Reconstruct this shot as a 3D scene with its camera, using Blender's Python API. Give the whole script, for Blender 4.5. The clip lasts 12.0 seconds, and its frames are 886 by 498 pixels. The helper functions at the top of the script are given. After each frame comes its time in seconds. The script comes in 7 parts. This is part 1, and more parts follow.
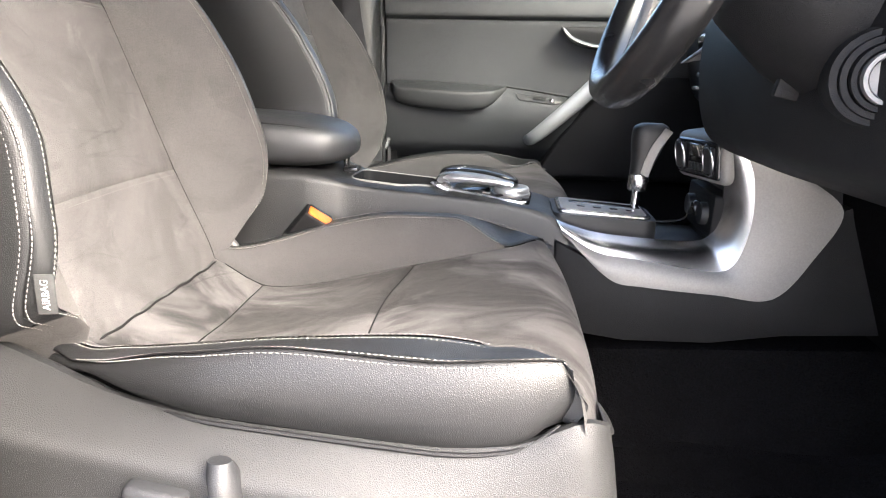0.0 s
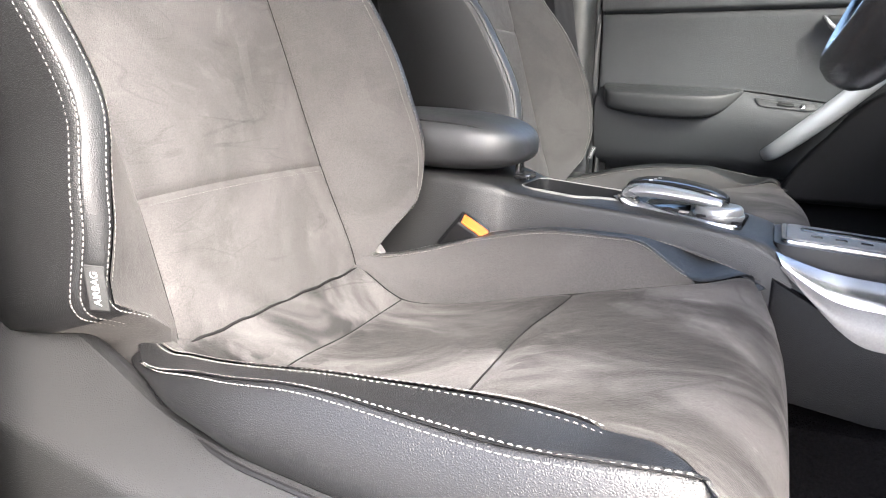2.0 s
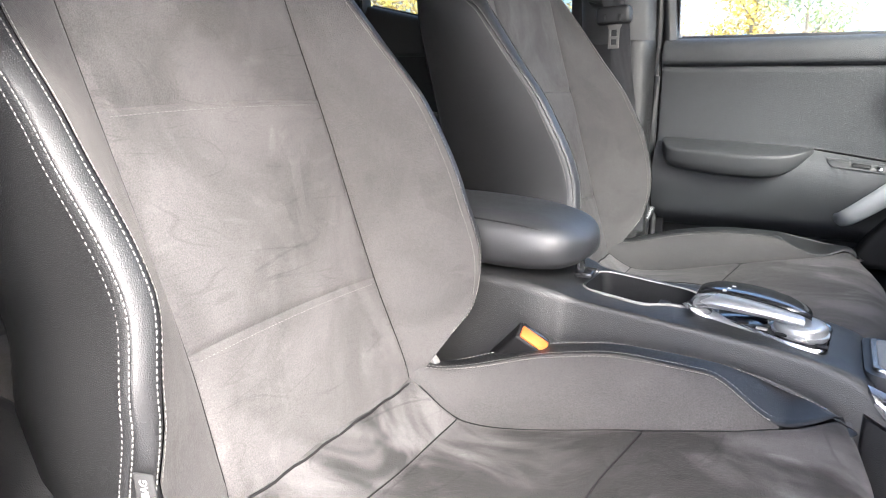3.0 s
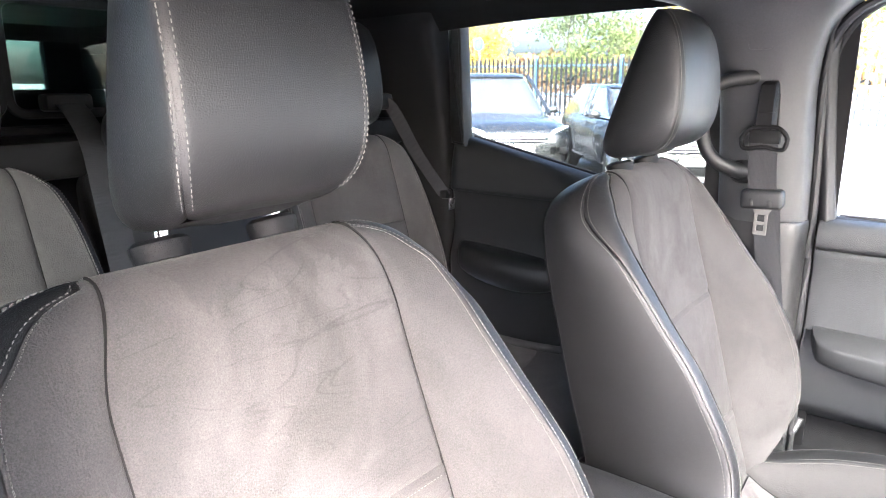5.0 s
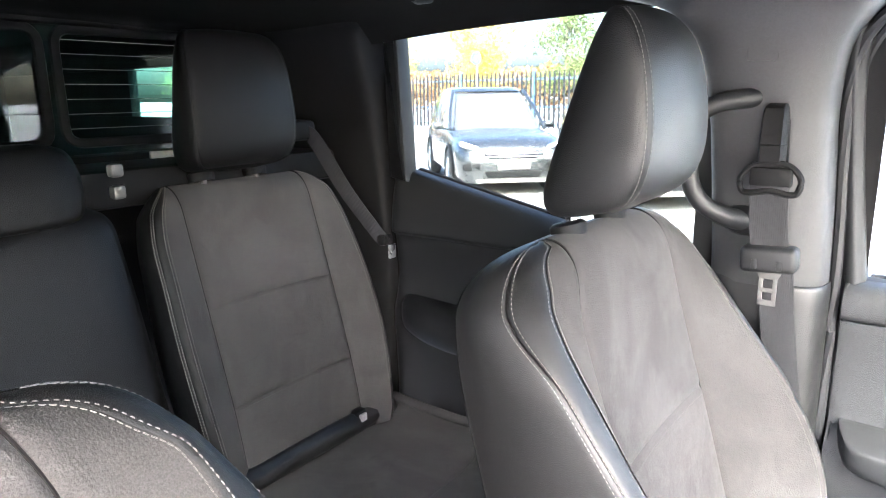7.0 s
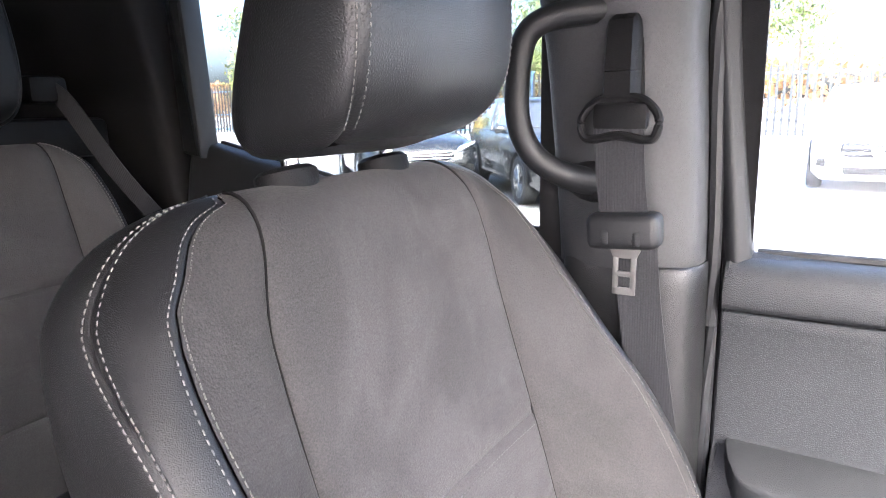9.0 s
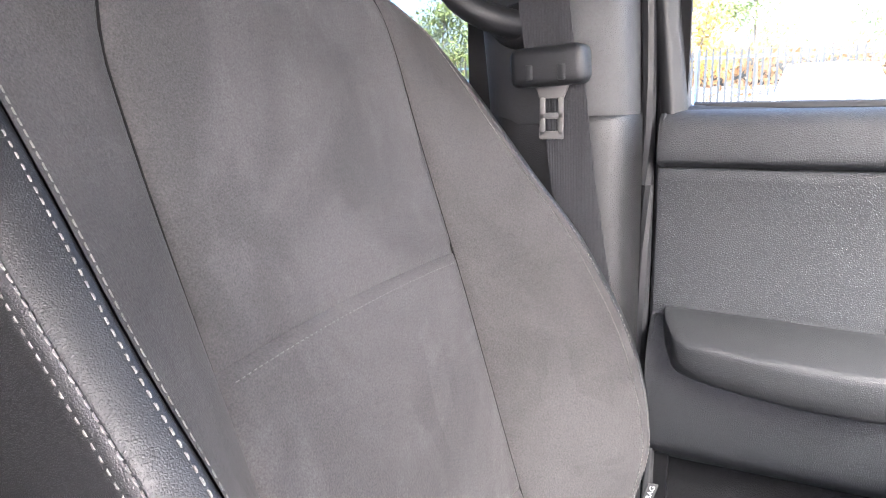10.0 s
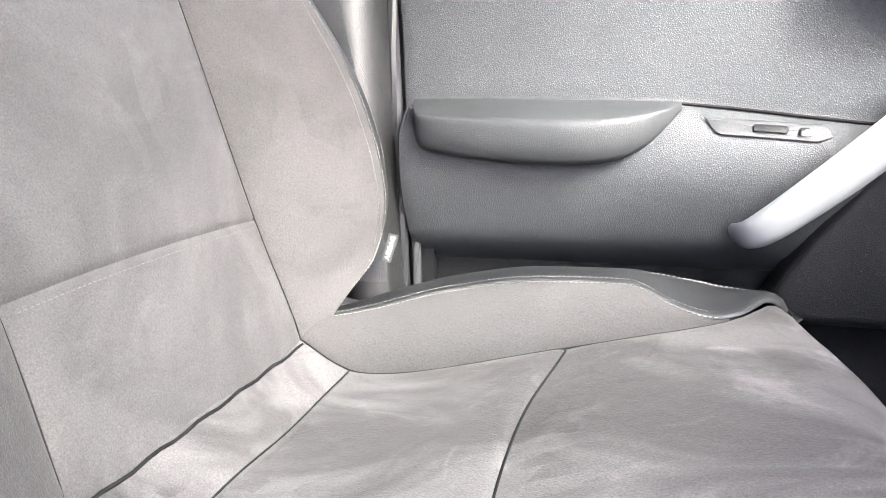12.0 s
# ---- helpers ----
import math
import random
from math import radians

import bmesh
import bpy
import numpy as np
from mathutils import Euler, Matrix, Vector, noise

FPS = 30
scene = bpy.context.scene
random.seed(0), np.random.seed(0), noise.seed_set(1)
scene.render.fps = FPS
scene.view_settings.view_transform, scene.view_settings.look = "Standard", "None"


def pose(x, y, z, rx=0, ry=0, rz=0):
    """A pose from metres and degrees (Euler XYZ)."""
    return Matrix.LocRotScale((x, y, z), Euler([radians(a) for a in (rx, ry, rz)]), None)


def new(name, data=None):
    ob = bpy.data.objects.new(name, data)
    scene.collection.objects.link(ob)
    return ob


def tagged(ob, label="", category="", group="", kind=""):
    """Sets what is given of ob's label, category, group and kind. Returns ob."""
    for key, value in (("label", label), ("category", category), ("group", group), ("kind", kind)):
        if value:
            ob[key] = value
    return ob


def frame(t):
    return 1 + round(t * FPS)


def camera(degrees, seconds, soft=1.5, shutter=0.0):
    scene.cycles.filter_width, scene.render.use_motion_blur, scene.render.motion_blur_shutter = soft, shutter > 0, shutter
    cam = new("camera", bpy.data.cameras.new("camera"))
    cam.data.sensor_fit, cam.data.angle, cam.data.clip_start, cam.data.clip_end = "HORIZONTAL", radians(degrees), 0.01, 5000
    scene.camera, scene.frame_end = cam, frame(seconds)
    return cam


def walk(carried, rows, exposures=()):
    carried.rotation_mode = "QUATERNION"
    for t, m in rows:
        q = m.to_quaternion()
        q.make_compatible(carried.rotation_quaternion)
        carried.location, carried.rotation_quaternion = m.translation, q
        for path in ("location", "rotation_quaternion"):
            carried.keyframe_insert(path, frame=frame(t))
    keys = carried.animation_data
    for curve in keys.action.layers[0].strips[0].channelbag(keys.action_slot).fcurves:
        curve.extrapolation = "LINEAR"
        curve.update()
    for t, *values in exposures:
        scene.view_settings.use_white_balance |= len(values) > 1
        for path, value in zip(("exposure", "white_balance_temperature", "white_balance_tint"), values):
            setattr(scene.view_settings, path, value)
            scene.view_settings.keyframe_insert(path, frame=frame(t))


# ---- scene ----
cam = camera(67.6, 12.0, 1.0)
# seconds, place in metres, turn in degrees
ROWS = [
    (0, -0.0011, 0.0010, 1.1481, 74.11, -1.13, 5.91),
    (0.5, 0.0497, 0.0734, 1.1045, 74.40, -0.88, 11.65),
    (1, 0.0643, 0.1302, 1.0631, 74.81, -0.65, 18.92),
    (1.5, 0.0691, 0.1517, 1.0790, 75.22, -0.43, 23.77),
    (2, 0.0536, 0.1616, 1.1140, 75.24, -0.50, 26.42),
    (2.5, 0.0256, 0.1842, 1.1580, 75.17, -0.42, 28.23),
    (3, 0.0048, 0.2146, 1.2316, 75.30, 0.11, 30.00),
    (3.5, -0.0334, 0.2451, 1.3150, 75.37, 0.33, 31.38),
    (3.7, -0.0582, 0.2659, 1.3424, 75.28, -0.16, 32.28),
    (5.3, -0.1948, 0.3780, 1.5649, 76.10, 0.15, 36.91),
    (5.5, -0.2036, 0.3847, 1.5650, 76.32, 0.22, 37.20),
    (6, -0.2069, 0.4054, 1.5677, 76.53, 0.52, 38.05),
    (6.5, -0.2144, 0.5056, 1.5666, 76.57, 0.74, 38.12),
    (7, -0.2475, 0.6884, 1.5676, 76.98, 0.72, 36.44),
    (7.2, -0.2565, 0.7563, 1.5826, 77.25, 0.59, 35.86),
    (8.8, -0.2471, 0.9760, 1.5066, 77.65, 0.81, 30.88),
    (9, -0.2474, 0.9999, 1.4753, 77.50, 1.08, 29.64),
    (9.5, -0.2362, 1.0236, 1.4170, 77.29, 1.24, 28.23),
    (10, -0.2182, 1.0354, 1.3305, 76.65, 1.59, 26.57),
    (10.5, -0.1783, 1.0285, 1.2593, 76.78, 1.66, 25.89),
    (11, -0.1377, 1.0198, 1.2065, 76.31, 1.69, 23.87),
    (11.5, -0.0872, 1.0056, 1.1398, 76.91, 1.65, 20.91),
    (12, -0.0467, 0.9926, 1.1072, 76.59, 1.84, 17.17),
]
EXPOSURES = [(0.0, 4.25, 6250, 9), (3.5, 4.4, 5790, 10), (5.5, 5.9, 5950, 15), (6.5, 5.8, 5950, 14), (7.0, 5.9, 5900, 11), (9.0, 5.2, 5850, 18), (10.5, 4.9, 5850, 17), (11.0, 5.15, 5900, 15), (12.0, 5.6, 5950, 13)]
walk(cam, [(t, pose(*p)) for t, *p in ROWS], EXPOSURES)

# ---- light ----
world = bpy.data.worlds.new("sky")
scene.world = world
world.use_nodes = True
wn = world.node_tree.nodes
sky = wn.new("ShaderNodeTexSky")
sky.sky_type = "NISHITA"
sky.sun_disc = False
sky.sun_elevation, sky.sun_rotation = radians(39), radians(130)
sky.air_density, sky.dust_density, sky.ozone_density = 0.7, 7.0, 0.4
wn["Background"].inputs["Strength"].default_value = 0.14
world.node_tree.links.new(sky.outputs["Color"], wn["Background"].inputs["Color"])

sun_data = bpy.data.lights.new("sun", "SUN")
sun_data.energy, sun_data.angle, sun_data.color = 0.6, radians(16), (1.0, 0.97, 0.93)
sun = new("sun", sun_data)
SUN_TO = Vector((-0.60, 0.45, -0.60))
sun.matrix_world = Matrix.Translation((3, -3, 6)) @ SUN_TO.to_track_quat("-Z", "Y").to_matrix().to_4x4()

# ---- building helpers ----
def thing(name, label, category, at=(0, 0, 0), group="", kind=""):
    ob = new(name)
    ob.location = at
    return tagged(ob, label, category, group, kind)


def mesh_of(name, bm, material, smooth=True):
    me = bpy.data.meshes.new(name)
    bm.normal_update()
    bm.to_mesh(me)
    bm.free()
    for m in material if isinstance(material, (list, tuple)) else (material,):
        me.materials.append(m)
    if smooth:
        for f in me.polygons:
            f.use_smooth = True
        me.set_sharp_from_angle(angle=radians(42))
    return me


def part(name, bm, material, parent=None, label="", kind="", smooth=True):
    """Links a bmesh, given in world metres, as one mesh object under a thing."""
    ob = new(name, mesh_of(name, bm, material, smooth))
    if parent:
        base, top = Vector(), parent
        while top:
            base += top.location
            top = top.parent
        ob.data.transform(Matrix.Translation(-base))
        ob.parent = parent
    return tagged(ob, label, "", "", kind)


def solo(name, bm, material, label, category, group="", kind="", smooth=True):
    return tagged(new(name, mesh_of(name, bm, material, smooth)), label, category, group, kind)


def box(bm, lo, hi, bevel=0.004, turn=None, segs=2):
    """A bevelled box between two corners; turn: a matrix about its middle."""
    lo, hi = Vector(lo), Vector(hi)
    mid, size = (lo + hi) / 2, hi - lo
    m = Matrix.Translation(mid) @ (turn or Matrix()) @ Matrix.Diagonal((*size, 1))
    got = bmesh.ops.create_cube(bm, size=1, matrix=m)
    if bevel:
        edges = list({e for v in got["verts"] for e in v.link_edges})
        bmesh.ops.bevel(bm, geom=edges, offset=min(bevel, 0.45 * min(abs(s) for s in size)), segments=segs, profile=0.5, affect="EDGES")
    return bm


def sheet(bm, rows, close_u=False, close_v=False, flip=False):
    """Faces over a grid of points, rows of equal length."""
    vs = [[bm.verts.new(p) for p in row] for row in rows]
    nu, nv = len(vs), len(vs[0])
    for i in range(nu if close_u else nu - 1):
        for j in range(nv if close_v else nv - 1):
            a, b, c, d = vs[i][j], vs[(i + 1) % nu][j], vs[(i + 1) % nu][(j + 1) % nv], vs[i][(j + 1) % nv]
            quad = [q for k, q in enumerate((a, b, c, d)) if q not in (a, b, c, d)[:k]]
            if len(quad) > 2:
                bm.faces.new(quad[::-1] if flip else quad)
    return vs


def cap(bm, ring, flip=False):
    bm.faces.new(ring[::-1] if flip else ring)


def loft(bm, rings, caps=True):
    vs = sheet(bm, rings, close_v=True)
    if caps:
        cap(bm, vs[0])
        cap(bm, vs[-1], True)
    bmesh.ops.recalc_face_normals(bm, faces=bm.faces)
    return bm


def tube(bm, pts, radius, segs=10, closed=False, flat=(1.0, 1.0), up=(0, 0, 1)):
    """A round or flattened bar along points; radius: one number or one a point."""
    pts = [Vector(p) for p in pts]
    count, rings = len(pts), []
    for i, p in enumerate(pts):
        ahead = pts[(i + 1) % count] if closed or i + 1 < count else p
        back = pts[i - 1] if closed or i else p
        t = (ahead - back).normalized()
        side = t.cross(Vector(up))
        if side.length < 1e-3:
            side = t.cross(Vector((1, 0, 0)))
        side.normalize()
        above = side.cross(t)
        r = radius[i] if isinstance(radius, (list, tuple)) else radius
        rings.append([p + r * (flat[0] * math.cos(a) * side + flat[1] * math.sin(a) * above) for a in (2 * math.pi * k / segs for k in range(segs))])
    vs = sheet(bm, rings, close_u=closed, close_v=True)
    if not closed:
        cap(bm, vs[0])
        cap(bm, vs[-1], True)
    bmesh.ops.recalc_face_normals(bm, faces=bm.faces)
    return bm


def curve(pts, n):
    """n points on a smooth line through the given ones (Catmull-Rom)."""
    pts = [Vector(p) for p in pts]
    out, count = [], len(pts) - 1
    for k in range(n):
        s = k / (n - 1) * count
        i = min(int(s), count - 1)
        f = s - i
        a, b, c, d = pts[max(i - 1, 0)], pts[i], pts[i + 1], pts[min(i + 2, count)]
        out.append(0.5 * ((2 * b) + (c - a) * f + (2 * a - 5 * b + 4 * c - d) * f * f + (3 * b - a - 3 * c + d) * f ** 3))
    return out


def interp(x, table):
    """Smooth value from rows of (x, value)."""
    xs, ys = [r[0] for r in table], [r[1] for r in table]
    if x <= xs[0]:
        return ys[0]
    if x >= xs[-1]:
        return ys[-1]
    i = max(k for k in range(len(xs)) if xs[k] <= x)

    def slope(k):
        if k in (0, len(xs) - 1):
            j = 0 if k == 0 else k - 1
            return (ys[j + 1] - ys[j]) / (xs[j + 1] - xs[j])
        l, r = (ys[k] - ys[k - 1]) / (xs[k] - xs[k - 1]), (ys[k + 1] - ys[k]) / (xs[k + 1] - xs[k])
        return 0.0 if l * r <= 0 else 2 * l * r / (l + r)
    w = xs[i + 1] - xs[i]
    f = (x - xs[i]) / w
    return (2 * f ** 3 - 3 * f * f + 1) * ys[i] + (f ** 3 - 2 * f * f + f) * w * slope(i) + (3 * f * f - 2 * f ** 3) * ys[i + 1] + (f ** 3 - f * f) * w * slope(i + 1)


def prism(bm, outline, lo, hi, axis="y", bevel=0.0, segs=2):
    """A plate with that outline of (a, b), from lo to hi along the axis."""
    def at(a, b, c):
        return {"x": (c, a, b), "y": (a, c, b), "z": (a, b, c)}[axis]
    one, two = [bm.verts.new(at(a, b, lo)) for a, b in outline], [bm.verts.new(at(a, b, hi)) for a, b in outline]
    faces = [bm.faces.new(one), bm.faces.new(two[::-1])]
    n = len(outline)
    faces += [bm.faces.new((one[i], two[i], two[(i + 1) % n], one[(i + 1) % n])) for i in range(n)]
    bmesh.ops.recalc_face_normals(bm, faces=faces)
    if bevel:
        rim = list({e for f in faces[:2] for e in f.edges})
        bmesh.ops.bevel(bm, geom=rim, offset=bevel, segments=segs, profile=0.5, affect="EDGES")
    return bm


def rounded(corners, r=0.02, n=5):
    """An outline with its corners rounded; r: one number or one a corner."""
    pts = [Vector(c) for c in corners]
    out = []
    for i, p in enumerate(pts):
        rr = r[i] if isinstance(r, (list, tuple)) else r
        a, b = pts[i - 1], pts[(i + 1) % len(pts)]
        k = min(rr, 0.45 * (a - p).length, 0.45 * (b - p).length)
        s, e = p + (a - p).normalized() * k, p + (b - p).normalized() * k
        for j in range(n):
            f = j / (n - 1)
            out.append(tuple((1 - f) ** 2 * s + 2 * f * (1 - f) * p + f * f * e))
    return out


ROLL = [0.0, 0.012, 0.03, 0.06, 0.12] + [0.12 + 0.76 * k / 8 for k in range(1, 8)] + [0.88, 0.94, 0.97, 0.988, 1.0]


def spread(n):
    return [k / n for k in range(n + 1)]


def padded(bm, fn, us, vs, sink=0.004, sides="lrbt", puff=0.0, flip=False, down=None):
    """An upholstered panel fn(u, v) with u and v in 0..1, whose edges roll down into the seams."""
    def sunk(d):
        return sink * max(0.0, 1 - d / max(0.006, 2.2 * sink)) ** 2
    grid = [[Vector(fn(u, v)) for v in vs] for u in us]
    nu, nv = len(us), len(vs)
    normals = []
    for i in range(nu):
        row = []
        for j in range(nv):
            du = grid[min(i + 1, nu - 1)][j] - grid[max(i - 1, 0)][j]
            dv = grid[i][min(j + 1, nv - 1)] - grid[i][max(j - 1, 0)]
            c = du.cross(dv)
            row.append(c.normalized() if c.length > 1e-9 else Vector((0, 0, 0)))
        normals.append(row)
    out = []
    for i in range(nu):
        row = []
        for j in range(nv):
            p = grid[i][j]
            d = []
            if "l" in sides:
                d.append((p - grid[0][j]).length)
            if "r" in sides:
                d.append((p - grid[-1][j]).length)
            if "b" in sides:
                d.append((p - grid[i][0]).length)
            if "t" in sides:
                d.append((p - grid[i][-1]).length)
            lift = -sunk(min(d)) if d else 0.0
            lift += puff * math.sin(math.pi * us[i]) * math.sin(math.pi * vs[j])
            row.append(p + (lift * down if down else (-1 if flip else 1) * lift * normals[i][j]))
        out.append(row)
    sheet(bm, out, flip=flip)
    return bm


def stitches(points, out_of, pitch=0.0048, dash=0.0035, wide=0.00060, high=0.0005):
    """Corners and faces of a row of thread stitches along a line; out_of: the surface's normals along it."""
    verts, faces = [], []
    lengths = [0.0]
    for a, b in zip(points, points[1:]):
        lengths.append(lengths[-1] + (b - a).length)

    def at(s):
        i = max(0, min(len(points) - 2, int(np.searchsorted(lengths, s)) - 1))
        w = max(lengths[i + 1] - lengths[i], 1e-9)
        f = (s - lengths[i]) / w
        return points[i].lerp(points[i + 1], f), out_of[i].lerp(out_of[i + 1], f)
    s = 0.0
    while s + dash < lengths[-1]:
        a, na = at(s)
        b, nb = at(s + dash)
        t = (b - a).normalized()
        nrm = (na + nb).normalized()
        side = t.cross(nrm).normalized() * wide / 2
        k = len(verts)
        m, top = (a + b) / 2, nrm * high
        low = -nrm * 0.0004
        verts += [a - side + low, a + side + low, b + side + low, b - side + low, m - side + top + t * dash * -0.22, m + side + top + t * dash * -0.22, m + side + top + t * dash * 0.22, m - side + top + t * dash * 0.22]
        faces += [(k + 4, k + 5, k + 6, k + 7), (k, k + 1, k + 5, k + 4), (k + 1, k + 2, k + 6, k + 5), (k + 2, k + 3, k + 7, k + 6), (k + 3, k, k + 4, k + 7)]
        s += pitch
    return verts, faces


def thread_part(rows, parent, name="stitching", label="pale grey thread", material=None):
    """One mesh of all rows of stitches of a thing."""
    verts, faces = [], []
    for v, f in rows:
        k = len(verts)
        verts += v
        faces += [tuple(i + k for i in q) for q in f]
    me = bpy.data.meshes.new(name)
    base, top = Vector(), parent
    while top:
        base += top.location
        top = top.parent
    me.from_pydata([tuple(v - base) for v in verts], [], faces)
    me.materials.append(material or THREAD)
    ob = new(name, me)
    ob.parent = parent
    return tagged(ob, label, "", "", "stuff")


def fn_line(fn, u=None, v=None, n=90, span=(0.0, 1.0), flip=False):
    """Points and normals along a line of a panel at a fixed u or v."""
    pts, nrm = [], []
    for k in range(n):
        s = span[0] + (span[1] - span[0]) * k / (n - 1)
        a, b = (u, s) if u is not None else (s, v)
        p = Vector(fn(a, b))
        du = Vector(fn(min(a + 0.004, 1), b)) - Vector(fn(max(a - 0.004, 0), b))
        dv = Vector(fn(a, min(b + 0.004, 1))) - Vector(fn(a, max(b - 0.004, 0)))
        c = du.cross(dv)
        c = c.normalized() if c.length > 1e-9 else Vector((0, 0, 1))
        pts.append(p)
        nrm.append(-c if flip else c)
    return pts, nrm

# ---- materials ----
def mat(name, base, rough=0.5, metal=0.0, bump=(), tint=0.0, tint_scale=6.0, fine=0.0, fine_scale=400.0, sheen=0.0, coat=0.0, rough_var=0.0, spec=0.5, stretch=None):
    """A surface with two scales of colour variation, roughness variation and up to two layers of relief: (kind, scale, height)."""
    m = bpy.data.materials.new(name)
    m.use_nodes = True
    nt = m.node_tree
    n, link = nt.nodes, nt.links.new
    bsdf = n["Principled BSDF"]
    bsdf.inputs["Base Color"].default_value = (*base, 1)
    bsdf.inputs["Roughness"].default_value = rough
    bsdf.inputs["Metallic"].default_value = metal
    bsdf.inputs["Specular IOR Level"].default_value = spec
    bsdf.inputs["Sheen Weight"].default_value = sheen
    bsdf.inputs["Sheen Roughness"].default_value = 0.5
    bsdf.inputs["Coat Weight"].default_value = coat
    bsdf.inputs["Coat Roughness"].default_value = 0.06
    co = n.new("ShaderNodeTexCoord")
    source = co.outputs["Object"]
    if stretch:
        mp = n.new("ShaderNodeMapping")
        mp.inputs["Scale"].default_value = stretch
        link(source, mp.inputs["Vector"])
        source = mp.outputs["Vector"]
    colour = None
    if tint or fine:
        rgb = n.new("ShaderNodeRGB")
        rgb.outputs[0].default_value = (*base, 1)
        colour = rgb.outputs[0]
        for amount, size, detail in ((tint, tint_scale, 5.0), (fine, fine_scale, 2.0)):
            if not amount:
                continue
            noise_node = n.new("ShaderNodeTexNoise")
            noise_node.inputs["Scale"].default_value = size
            noise_node.inputs["Detail"].default_value = detail
            noise_node.inputs["Distortion"].default_value = 0.6
            link(source, noise_node.inputs["Vector"])
            span = n.new("ShaderNodeMapRange")
            span.inputs["From Min"].default_value, span.inputs["From Max"].default_value = 0.3, 0.7
            span.inputs["To Min"].default_value, span.inputs["To Max"].default_value = 1 - amount, 1 + amount
            link(noise_node.outputs["Fac"], span.inputs["Value"])
            mul = n.new("ShaderNodeVectorMath")
            mul.operation = "SCALE"
            link(colour, mul.inputs[0])
            link(span.outputs["Result"], mul.inputs["Scale"])
            colour = mul.outputs["Vector"]
        link(colour, bsdf.inputs["Base Color"])
    if rough_var:
        noise_node = n.new("ShaderNodeTexNoise")
        noise_node.inputs["Scale"].default_value = 14
        noise_node.inputs["Detail"].default_value = 6
        link(source, noise_node.inputs["Vector"])
        span = n.new("ShaderNodeMapRange")
        span.inputs["To Min"].default_value, span.inputs["To Max"].default_value = rough - rough_var, rough + rough_var
        link(noise_node.outputs["Fac"], span.inputs["Value"])
        link(span.outputs["Result"], bsdf.inputs["Roughness"])
    last = None
    for kind, size, height in bump:
        if kind == "noise":
            tex = n.new("ShaderNodeTexNoise")
            tex.inputs["Detail"].default_value = 3
            fac = tex.outputs["Fac"]
        elif kind == "pebble":
            # rounded pads with narrow creases between them, of uneven size
            warp = n.new("ShaderNodeTexNoise")
            warp.inputs["Scale"].default_value = size * 0.6
            link(source, warp.inputs["Vector"])
            push = n.new("ShaderNodeVectorMath")
            push.operation = "MULTIPLY_ADD"
            push.inputs[1].default_value = (0.5 / size,) * 3
            link(warp.outputs["Color"], push.inputs[0])
            link(source, push.inputs[2])
            tex = n.new("ShaderNodeTexVoronoi")
            tex.feature = "DISTANCE_TO_EDGE"
            tex.inputs["Scale"].default_value = size
            link(push.outputs["Vector"], tex.inputs["Vector"])
            pad = n.new("ShaderNodeMapRange")
            pad.interpolation_type = "SMOOTHSTEP"
            pad.inputs["From Min"].default_value, pad.inputs["From Max"].default_value = 0.0, 0.46
            link(tex.outputs["Distance"], pad.inputs["Value"])
            fac = pad.outputs["Result"]
        else:
            tex = n.new("ShaderNodeTexWave")
            tex.wave_type = "BANDS"
            tex.bands_direction = "X"
            fac = tex.outputs["Fac"]
        if kind != "pebble":
            tex.inputs["Scale"].default_value = size
            link(source, tex.inputs["Vector"])
        relief = n.new("ShaderNodeBump")
        relief.inputs["Strength"].default_value = 1.0
        relief.inputs["Distance"].default_value = height
        link(fac, relief.inputs["Height"])
        if last:
            link(last, relief.inputs["Normal"])
        last = relief.outputs["Normal"]
    if last:
        link(last, bsdf.inputs["Normal"])
    return m


